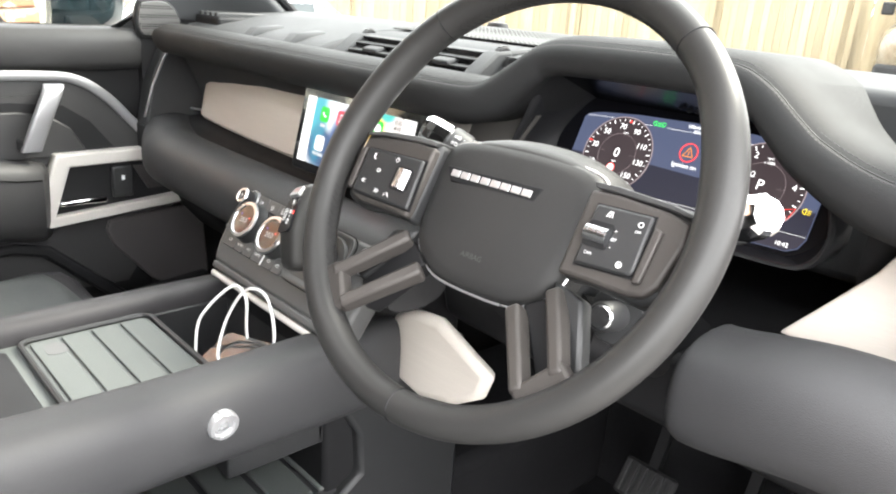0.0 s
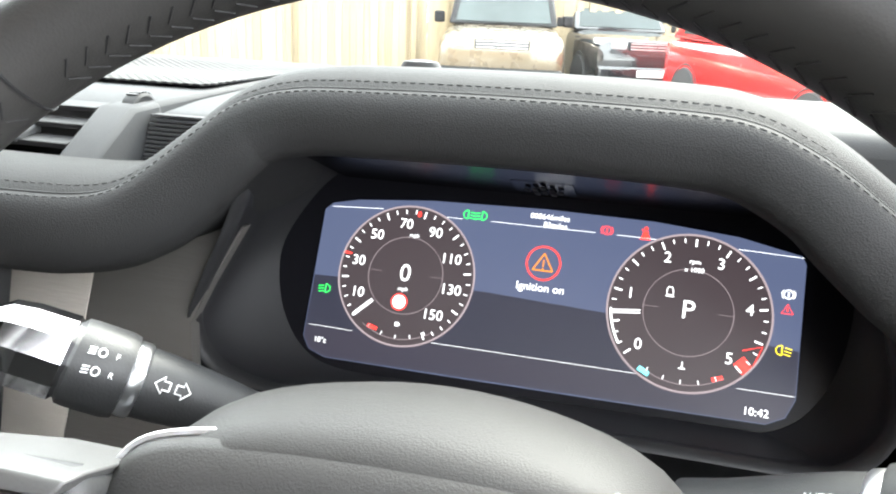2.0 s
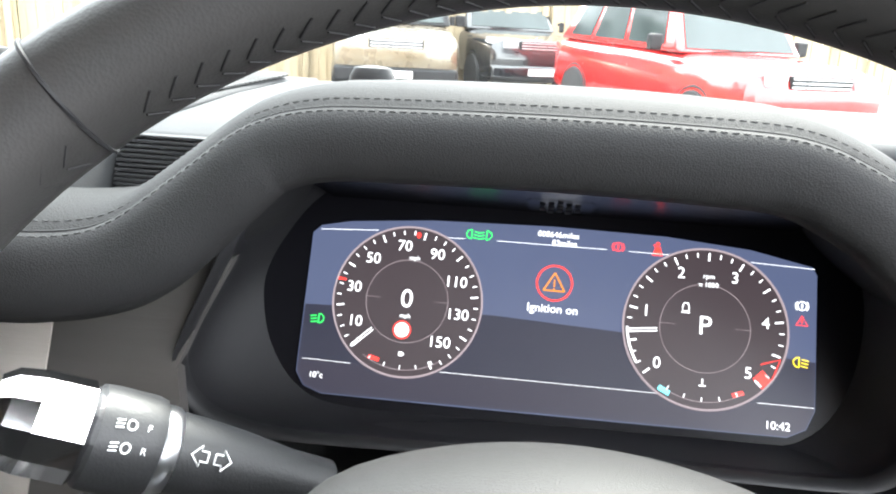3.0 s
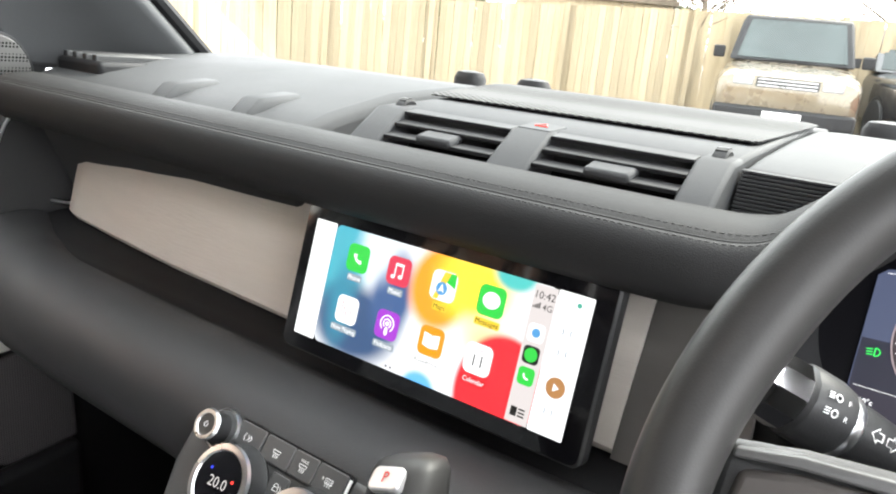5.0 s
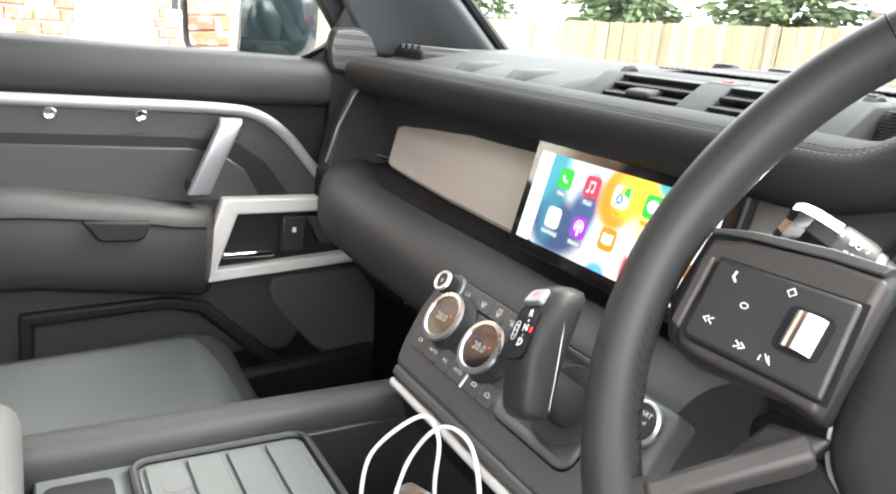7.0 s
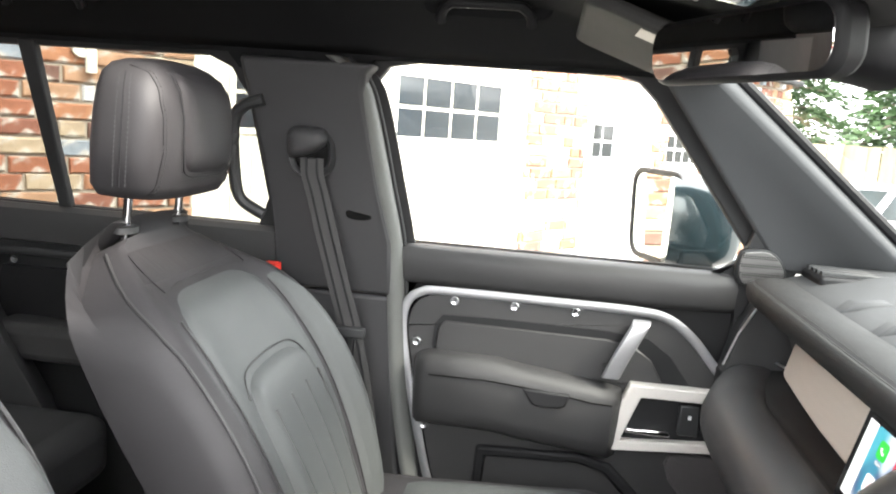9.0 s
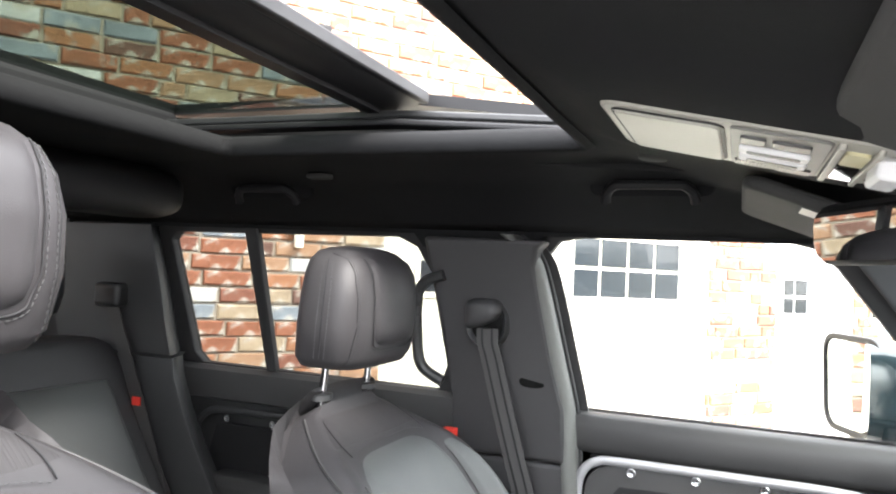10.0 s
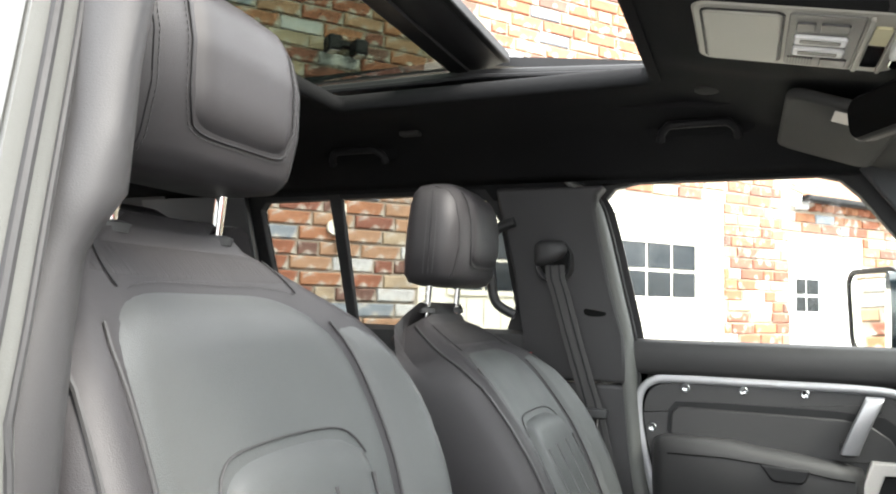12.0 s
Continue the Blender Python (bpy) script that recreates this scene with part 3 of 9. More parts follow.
bm = bmesh.new()
loft(bm, [lip_ring(0.0, 0.475), lip_ring(0.0, 0.441), lip_ring(-0.004, 0.434), lip_ring(-0.012, 0.4308), lip_ring(-0.022, 0.4312), lip_ring(-0.030, 0.4345)] + [bowl_ring(f, 0.05) for f in (0.0, 0.06)], cap=False)
part("surround", bm, BEZELSOFT, clus, "smooth black plastic surround", angle=60)
part("bowl", loft_of([bowl_ring(0.06 + 0.94 * k / 12, 0.05) for k in range(13)], cap=False), BOWL, clus, "matt black bowl round the screen", angle=180)
# gloss black visor under the hood, with the sensor slots
visor = part("visor", prism([(0.411, 1.3880), (0.5185, 1.3475), (0.520, 1.351), (0.411, 1.3915)], "x", 0.250, 0.508), VISOR, clus, "gloss black visor under the hood", smooth=False)
VM2 = frame_of((0.3813, 0.4893, 1.3580), (1, 0, 0), (0, 0.90, -0.36))
for i, (n, top) in enumerate(((1, 0.0), (2, 0.0045), (2, 0.0045), (2, 0.0045), (1, 0.0))):
    for j in range(n):
        part("sensor_slot", plate(rrect(0.0030, 0.0085, 0.0008, 2), VM2 @ T((2 - i) * 0.0046, (top - 0.0115 * j) + (0.004 if i % 2 else 0.0), -0.0012) @ pose(0, 0, 0, 180, 0, 0), 0.0006), PIT, visor)
part("sensor_plate", plate(rrect(0.034, 0.034, 0.003, 3), VM2 @ T(0, 0, 0.0002) @ pose(0, 0, 0, 180, 0, 0), 0.0003), VISOR, visor)
back = bmesh.new()
loft(back, [EDGE, [p + Vector((0, 0.006, 0)) for p in EDGE]])
part("lens", back, LENS, clus)
SCR_BG = mat("cluster_glow", (0, 0, 0), emit=(0.062, 0.078, 0.140), power=1.2)
SCR_DK = mat("cluster_dim", (0, 0, 0), emit=(0.022, 0.023, 0.042), power=1.0)
SCR_PL = mat("cluster_plum", (0, 0, 0), emit=(0.032, 0.029, 0.048), power=0.95)
DIAL = mat("dial_face", (0, 0, 0), emit=(0.036, 0.027, 0.031), power=1.35)
GLOW_W = mat("glow_white", (0, 0, 0), emit=(0.9, 0.92, 0.95), power=1.9)
GLOW_G = mat("glow_green", (0, 0, 0), emit=(0.02, 0.75, 0.10), power=1.9)
GLOW_R = mat("glow_red", (0, 0, 0), emit=(0.9, 0.04, 0.03), power=1.9)
GLOW_Y = mat("glow_yellow", (0, 0, 0), emit=(0.85, 0.65, 0.02), power=1.9)
GLOW_C = mat("glow_cyan", (0, 0, 0), emit=(0.15, 0.75, 0.85), power=1.9)
GLOW_RING = mat("glow_ring", (0, 0, 0), emit=(0.16, 0.13, 0.14), power=2.2)
screen_poly = [(-0.1395, -0.036), (-0.1345, -0.0435), (-0.1235, -0.0472), (-0.056, -0.0466), (0.04, -0.0452), (0.130, -0.0435), (0.1395, -0.0385), (0.1438, -0.0285), (0.1432, 0.044), (0.1408, 0.0485), (0.108, 0.0553), (0.062, 0.0590), (0.0, 0.0596), (-0.07, 0.0575), (-0.118, 0.0532), (-0.1352, 0.0495), (-0.1400, 0.0448)]
part("screen", plate(screen_poly, CM @ T(0, 0, -0.003), 0.0012), SCR_BG, clus, "dark blue lit screen")
part("screen_band", plate([(-0.1388, -0.036), (-0.1340, -0.0432), (-0.1235, -0.0467), (0.130, -0.0430), (0.1390, -0.0380), (0.1432, -0.0285), (0.1432, -0.0030), (0.040, 0.0035), (-0.030, 0.0060), (-0.1390, 0.0025)], CM @ T(0, 0, -0.0017), 0.0003), SCR_DK, clus)
part("screen_band", plate([(-0.1385, -0.036), (-0.1338, -0.0430), (-0.1235, -0.0464), (0.130, -0.0427), (0.1387, -0.0378), (0.1428, -0.0275), (-0.1380, -0.0290)], CM @ T(0, 0, -0.0014), 0.0003), SCR_PL, clus)
for (x0, y0, x1, y1) in ((-0.1350, 0.0470, -0.101, 0.0490), (-0.060, 0.0480, -0.050, 0.0482), (-0.032, 0.0485, 0.030, 0.0488), (0.042, 0.0488, 0.066, 0.0487), (0.108, 0.0483, 0.1415, 0.0474), (-0.1365, -0.0285, -0.108, -0.0287), (-0.057, -0.0284, 0.062, -0.0275), (0.114, -0.0270, 0.1428, -0.0268)):
    part("rule", plate([(x0, y0 - 0.0001), (x1, y1 - 0.0001), (x1, y1 + 0.0001), (x0, y0 + 0.0001)], CM @ T(0, 0, -0.0010), 0.0002), GLOW_W, clus, smooth=False)


def dial(cx, cy, r, marks, start, end, needle, ticks, big):
    """A round dial: face, ring, ticks, numbers and needle."""
    M = CM @ T(cx, cy, -0.0012)
    d = part("dial", plate(oval(r, r, 48), M, 0.0002), DIAL, clus, "round dial with white numbers")
    part("ring", tube([M @ Vector((r * math.cos(a * math.pi / 32), r * math.sin(a * math.pi / 32), 0.0004)) for a in range(64)], 0.0006, 6, True), GLOW_RING, d)
    part("ring", tube([M @ Vector((0.55 * r * math.cos(a * math.pi / 24), 0.55 * r * math.sin(a * math.pi / 24), 0.0003)) for a in range(48)], 0.00018, 4, True), GLOW_RING, d)
    bm = bmesh.new()
    for i in range(ticks + 1):
        a = radians(start + (end - start) * i / ticks)
        ln, wd = (0.10, 0.00045) if i % big == 0 else (0.055, 0.0003)
        c, s = math.cos(a), math.sin(a)
        p = [Vector((c * r * q - s * wd * k, s * r * q + c * wd * k)) for q, k in ((0.95, 1), (0.95 - ln, 1), (0.95 - ln, -1), (0.95, -1))]
        plate([tuple(v) for v in p], M @ T(0, 0, 0.0003), 0.0002, bm)
    part("tick_scale", bm, GLOW_W, d, smooth=False)
    for k, (body, f) in enumerate(marks):
        a = radians(start + (end - start) * f)
        rr = 0.74 if len(body) < 3 else 0.70
        text("number", body, 0.0088, M @ T(rr * r * math.cos(a), rr * r * math.sin(a), 0.0004), GLOW_W, d)
    a = radians(start + (end - start) * needle)
    bm = bmesh.new()
    c, s = math.cos(a), math.sin(a)
    for k0 in (-0.00075, 0.00075):
        p = [(c * r * q - s * (k0 + w), s * r * q + c * (k0 + w)) for q, w in ((0.58, -0.00028), (0.93, -0.00028), (0.93, 0.00028), (0.58, 0.00028))]
        plate(p, M @ T(0, 0, 0.0006), 0.0002, bm)
    part("needle", bm, GLOW_W, d, smooth=False)
    return d, M


d1, M1 = dial(-0.0799, 0.0094, 0.0430, [(str(v), v / 160) for v in range(10, 151, 20)], 224, -64, 0.0, 32, 4)
text("readout", "0", 0.0150, M1 @ T(0, 0.001, 0.0006), GLOW_W, d1)
text("unit", "mph", 0.0036, M1 @ T(0.002, 0.025, 0.0006), GLOW_W, d1)
text("unit", "mph", 0.0036, M1 @ T(0, -0.0085, 0.0006), GLOW_W, d1)
part("limit_sign", plate(oval(0.0052, 0.0052, 24), M1 @ T(-0.001, -0.0165, 0.0004), 0.0002), GLOW_R, d1)
part("limit_disc", plate(oval(0.0041, 0.0041, 24), M1 @ T(-0.001, -0.0165, 0.0007), 0.0002), GLOW_W, d1)
part("fuel_mark", plate([(-0.018, -0.032), (-0.012, -0.0335), (-0.0125, -0.0355), (-0.019, -0.034)], M1 @ T(0, 0, 0.0004), 0.0002), GLOW_R, d1)
d2, M2 = dial(0.0852, 0.0099, 0.0437, [(str(v), v / 5) for v in range(6)], 221, -43, 0.13, 30, 3)
for dd, MM_, rr_ in ((d1, M1, 0.0430), (d2, M2, 0.0437)):
    for a in range(-118, -58, 14):
        part("gauge_tick", plate([(-0.00022, 0.0), (0.00022, 0.0), (0.00022, 0.0022), (-0.00022, 0.0022)], MM_ @ T(0.90 * rr_ * math.cos(radians(a)), 0.90 * rr_ * math.sin(radians(a)), 0.0004) @ pose(0, 0, 0, 0, 0, a + 90), 0.0002), GLOW_W, dd, smooth=False)
    part("gauge_arc", tube([MM_ @ Vector((0.905 * rr_ * math.cos(radians(a)), 0.905 * rr_ * math.sin(radians(a)), 0.0004)) for a in range(-124, -55, 4)], 0.0002, 4), GLOW_RING, dd)
    for k_ in (-1, 1):
        part("face_rule", plate([(0.36 * rr_ * k_, -0.0001), (0.56 * rr_ * k_, -0.0001), (0.56 * rr_ * k_, 0.0001), (0.36 * rr_ * k_, 0.0001)], MM_ @ T(0, 0.001, 0.0003), 0.0002), GLOW_RING, dd, smooth=False)
text("gear", "P", 0.0145, M2 @ T(0.0, 0.001, 0.0006), GLOW_W, d2)
text("unit", "rpm", 0.0038, M2 @ T(0.001, 0.0285, 0.0006), GLOW_W, d2)
text("unit", "x 1000", 0.0038, M2 @ T(0.001, 0.0238, 0.0006), GLOW_W, d2)
part("arc", tube([M2 @ Vector((0.0415 * math.cos(radians(a)), 0.0415 * math.sin(radians(a)), 0.0005)) for a in range(184, 216, 4)], 0.0006, 5), GLOW_W, d2)
part("red_zone", plate([(0.026, -0.0245), (0.031, -0.0195), (0.0355, -0.0245), (0.031, -0.0295)], M2 @ T(0, 0, 0.0003), 0.0002), GLOW_R, d2)
part("red_edge", tube([M2 @ Vector((x, y, 0.0005)) for x, y in ((0.030, -0.0165), (0.0400, -0.0130), (0.0360, -0.0240))], 0.0003, 5), GLOW_R, d2)
part("limit_mark", plate(oval(0.0012, 0.0018, 10), M1 @ T(0.003, 0.0385, 0.0005), 0.0002), GLOW_R, d1)
part("fuel_glyph", plate([(-0.0016, -0.0012), (0.0004, -0.0012), (0.0016, 0.0), (0.0004, 0.0012), (-0.0016, 0.0012)], M1 @ T(0.0002, -0.0300, 0.0004), 0.0002), GLOW_W, d1, smooth=False)
bm = bmesh.new()
box(bm, (-0.0003, -0.0014, 0), (0.0003, 0.0018, 0.0002), M2 @ T(0.0, -0.0290, 0.0004))
box(bm, (-0.0018, -0.0022, 0), (0.0018, -0.0016, 0.0002), M2 @ T(0.0, -0.0290, 0.0004))
part("heat_glyph", bm, GLOW_W, d2, smooth=False)
bm = tube([M2 @ Vector((-0.0105 + x, 0.0105 + y, 0.0005)) for x, y in ((-0.0017, -0.002), (0.0017, -0.002), (0.0017, 0.0004), (0.0011, 0.0024), (-0.0011, 0.0024), (-0.0017, 0.0004))], 0.0003, 4, True)
box(bm, (-0.0024, -0.0030, 0), (0.0024, -0.0026, 0.0003), M2 @ T(-0.0105, 0.0105, 0.0004))
part("lock_glyph", bm, GLOW_W, d2, smooth=False)
part("limit_mark", plate([(-0.0415, 0.0105), (-0.0365, 0.0098), (-0.0365, 0.0088), (-0.0415, 0.0090)], M1 @ T(0, 0, 0.0004), 0.0002), GLOW_R, d1, smooth=False)
part("cold_mark", plate([(-0.022, -0.0325), (-0.0165, -0.0355), (-0.0175, -0.038), (-0.0235, -0.035)], M2 @ T(0, 0, 0.0003), 0.0002), GLOW_C, d2)
part("hot_mark", plate([(0.0165, -0.0355), (0.022, -0.0335), (0.021, -0.0315), (0.0155, -0.0335)], M2 @ T(0, 0, 0.0003), 0.0002), GLOW_R, d2)
text("clock_readout", "10:42", 0.0060, CM @ T(0.1247, -0.0381, -0.0008), GLOW_W, clus)
text("temperature", "10°c", 0.0060, CM @ T(-0.1222, -0.0391, -0.0012), GLOW_W, clus)
text("odometer", "008646miles", 0.0046, CM @ T(0.0027, 0.0548, -0.0012), GLOW_W, clus)
text("range", "83miles", 0.0046, CM @ T(0.0064, 0.0502, -0.0012), GLOW_W, clus)
text("temperature", "10\u00b0c", 0.0046, CM @ T(-0.1275, -0.0372, -0.0010), GLOW_W, clus)
text("message", "Ignition on", 0.0066, CM @ T(0.0024, 0.0126, -0.001), GLOW_W, clus)
part("warning_ring", tube([CM @ Vector((0.0025 + 0.0098 * math.cos(a * math.pi / 18), 0.0272 + 0.0098 * math.sin(a * math.pi / 18), -0.0008)) for a in range(36)], 0.0005, 5, True), GLOW_R, clus)
bm = bmesh.new()
for a in range(3):
    p, q = ((0.0025 + 0.0068 * math.sin(2.0944 * k), 0.0262 + 0.0068 * math.cos(2.0944 * k)) for k in (a, a + 1))
    tube([CM @ Vector((*p, -0.0006)), CM @ Vector((*q, -0.0006))], 0.0005, 5, bm=bm)
box(bm, (-0.0004, -0.0002, 0), (0.0004, 0.004, 0.0004), CM @ T(0.0025, 0.0252, -0.001))
box(bm, (-0.0004, -0.0002, 0), (0.0004, 0.0008, 0.0004), CM @ T(0.0025, 0.0235, -0.001))
part("warning_triangle", bm, mat("glow_amber", (0, 0, 0), emit=(0.95, 0.30, 0.03), power=1.0), clus)


def lamp_icon(x, y, s, material, kind):
    """A tell-tale made of a few strokes."""
    M = CM @ T(x, y, -0.001) @ Matrix.Diagonal((1.25 * s, 1.25, 1, 1))
    bm = bmesh.new()
    if kind == "beam":
        tube([M @ Vector((0.0004 + 0.0024 * max(0.0, math.cos(radians(a))), 0.0021 * math.sin(radians(a)), 0.0002)) for a in range(-90, 270, 20)], 0.0003, 4, True, bm)
        for k in (-1, 0, 1):
            box(bm, (-0.0034, k * 0.0014 - 0.0002, 0), (-0.0005, k * 0.0014 + 0.0002, 0.0002), M @ pose(0, 0, 0, 0, 0, 10))
    elif kind == "ring":
        tube([M @ Vector((0.0019 * math.cos(a * math.pi / 8), 0.0019 * math.sin(a * math.pi / 8), 0.0002)) for a in range(16)], 0.00025, 4, True, bm)
        box(bm, (-0.0003, -0.001, 0), (0.0003, 0.001, 0.0003), M)
        for k in (-1, 1):
            tube([M @ Vector((k * 0.0027 * math.cos(radians(a)), 0.0027 * math.sin(radians(a)), 0.0002)) for a in range(-45, 46, 15)], 0.0002, 4, bm=bm)
    elif kind == "belt":
        plate(oval(0.0009, 0.0009, 10, c=(0, 0.0022)), M, 0.0002, bm)
        plate([(-0.0010, 0.0010), (0.0010, 0.0010), (0.0016, -0.0012), (0.0024, -0.0030), (-0.0024, -0.0030), (-0.0016, -0.0012)], M, 0.0002, bm)
        box(bm, (-0.0025, -0.0003, 0), (0.0025, 0.0003, 0.0004), M @ pose(0, 0, 0, 0, 0, -45))
    else:
        pts = [Vector((0.0027 * math.sin(2.0944 * k), 0.0027 * math.cos(2.0944 * k) - 0.0004, 0.0002)) for k in range(3)]
        tube([M @ p for p in pts], 0.0004, 4, True, bm)
        box(bm, (-0.0003, -0.0008, 0), (0.0003, 0.0010, 0.0003), M)
    return part("tell_tale", bm, material, clus, smooth=False)


lamp_icon(-0.0460, 0.0512, -1, GLOW_G, "beam")
lamp_icon(-0.0385, 0.0512, 1, GLOW_G, "beam")
lamp_icon(0.0362, 0.0508, 1, GLOW_R, "ring")
lamp_icon(0.0579, 0.0515, 1, GLOW_R, "belt")
lamp_icon(-0.1304, -0.0051, 1, GLOW_G, "beam")
lamp_icon(0.1355, 0.0268, 1, GLOW_W, "ring")
lamp_icon(0.1356, 0.0185, 1, GLOW_R, "tri")
lamp_icon(0.1352, -0.0035, -1, GLOW_Y, "beam")

# centre screen ------------------------------------------------------------------
media = thing("touchscreen", (0, 0.36, 1.26), "lit wide touchscreen with app icons in a black frame", "screen")
SM = frame_of((-0.006, 0.3555, 1.2635), (1, 0, 0), (0, 0.225, 0.974))
part("housing", prism(rrect(0.260, 0.119, 0.007), "z", -0.014, -0.0005, SM), PLASTIC, media, bevel=0.002)
part("bezel", prism(rrect(0.256, 0.115, 0.006), "z", -0.0005, 0.0006, SM), PIANO, media, "gloss black frame")
SCR_W = mat("screen_white", (0, 0, 0), emit=(0.80, 0.82, 0.84), power=1.4)
W_YELLOW = mat("wall_yellow", (0, 0, 0), emit=(0.95, 0.68, 0.05), power=0.95)
W_RED = mat("wall_red", (0, 0, 0), emit=(0.72, 0.02, 0.03), power=0.9)
W_BLUE = mat("wall_blue", (0, 0, 0), emit=(0.10, 0.38, 0.75), power=0.9)
I_GREEN = mat("icon_green", (0, 0, 0), emit=(0.03, 0.62, 0.07), power=1.0)
I_RED = mat("icon_red", (0, 0, 0), emit=(0.70, 0.05, 0.10), power=1.0)
I_PURPLE = mat("icon_purple", (0, 0, 0), emit=(0.38, 0.05, 0.62), power=1.0)
I_ORANGE = mat("icon_orange", (0, 0, 0), emit=(0.85, 0.33, 0.01), power=1.0)
I_BLACK = mat("icon_black", (0, 0, 0), emit=(0.01, 0.01, 0.01), power=1.0)
I_BRONZE = mat("icon_bronze", (0, 0, 0), emit=(0.45, 0.22, 0.08), power=1.0)
I_GREY = mat("icon_grey", (0, 0, 0), emit=(0.30, 0.36, 0.42), power=1.0)

SW, SH = 0.232, 0.093


def sp(u, v, w=0.0):
    """A place on the lit screen, from 0 to 1 each way, v downwards."""
    return SM @ T(-SW / 2 + SW * u - 0.001, SH / 2 - SH * v - 0.0014, 0.0006 + w)


def spoly(pts, w, name, material, parent, label=""):
    o = sp(0, 0)
    return part(name, plate([(SW * u, -SH * v) for u, v in pts], o @ T(0, 0, w), 0.0001), material, parent, label, smooth=False)


part("side_bar", plate(rrect(SW * 0.090, SH * 0.97, 0.001), sp(0.042, 0.5), 0.0002), SCR_W, media)
part("side_bar", plate(rrect(SW * 0.104, SH * 0.97, 0.001), sp(0.949, 0.5), 0.0002), SCR_W, media)


def wallpaper_material(blobs, base):
    """A lit picture of soft round colour fields, each (u, v, half width, half height, colour, softness)."""
    m = bpy.data.materials.new("screen_wallpaper")
    m.use_nodes = True
    nt = m.node_tree
    b = nt.nodes["Principled BSDF"]
    b.inputs["Base Color"].default_value = (0.01, 0.01, 0.01, 1)
    tc = nt.nodes.new("ShaderNodeTexCoord")
    last = None
    for u, v, a, h, col, soft in blobs:
        c = sp(u * 0.956 + 0.046, v).translation
        mp = nt.nodes.new("ShaderNodeMapping")
        mp.inputs["Location"].default_value = (-c.x / (SW * a), 0, -c.z / (SH * h))
        mp.inputs["Scale"].default_value = (1 / (SW * a), 0.0, 1 / (SH * h))
        nt.links.new(tc.outputs["Object"], mp.inputs["Vector"])
        ln = nt.nodes.new("ShaderNodeVectorMath")
        ln.operation = "LENGTH"
        nt.links.new(mp.outputs[0], ln.inputs[0])
        mr = nt.nodes.new("ShaderNodeMapRange")
        mr.interpolation_type = "SMOOTHSTEP"
        mr.inputs[1].default_value, mr.inputs[2].default_value = 1 + soft * 0.2, 1 - soft
        nt.links.new(ln.outputs["Value"], mr.inputs[0])
        mx = nt.nodes.new("ShaderNodeMix")
        mx.data_type = "RGBA"
        mx.inputs[7].default_value = (*col, 1)
        if last is None:
            mx.inputs[6].default_value = (*base, 1)
        else:
            nt.links.new(last, mx.inputs[6])
        nt.links.new(mr.outputs[0], mx.inputs[0])
        last = mx.outputs[2]
    nt.links.new(last, b.inputs["Emission Color"])
    b.inputs["Emission Strength"].default_value = GLOW * 1.35
    return m


WALL = wallpaper_material([(0.10, 0.30, 0.13, 0.62, (0.05, 0.33, 0.42), 0.5), (0.20, 0.74, 0.21, 0.36, (0.03, 0.07, 0.16), 0.45), (0.33, 0.42, 0.10, 0.42, (0.04, 0.09, 0.22), 0.5), (0.13, 0.62, 0.07, 0.42, (0.03, 0.20, 0.30), 0.7),
                           (0.24, 0.12, 0.10, 0.30, (0.62, 0.72, 0.80), 0.9), (0.50, 0.26, 0.12, 0.36, (0.90, 0.28, 0.02), 0.35), (0.62, 0.16, 0.16, 0.34, (0.95, 0.66, 0.05), 0.6), (0.70, 0.52, 0.12, 0.20, (0.95, 0.55, 0.30), 0.9),
                           (0.75, 0.0, 0.08, 0.14, (0.06, 0.42, 0.40), 0.4), (0.78, 0.86, 0.155, 0.44, (0.72, 0.02, 0.03), 0.12), (0.50, 1.02, 0.07, 0.14, (0.10, 0.38, 0.75), 0.4)], (0.74, 0.77, 0.80))
wall = part("wallpaper", plate(rrect(SW * 0.808, SH * 0.97, 0.005), sp(0.4925, 0.5), 0.0002), WALL, media, "colourful wallpaper")
spoly([(0.826, 0.02), (0.8955, 0.02), (0.8955, 0.98), (0.826, 0.98)], 0.0004, "app_column", mat("wall_column", (0, 0, 0), emit=(0.72, 0.68, 0.68), power=0.95), wall)


def icon(u, v, material, label, lab_mat, w=0.0205):
    M = sp(u, v, 0.001)
    ic = part("app_icon", plate(rrect(w, w, 0.0045, 4), M, 0.0002), material, media, label)
    return ic, M


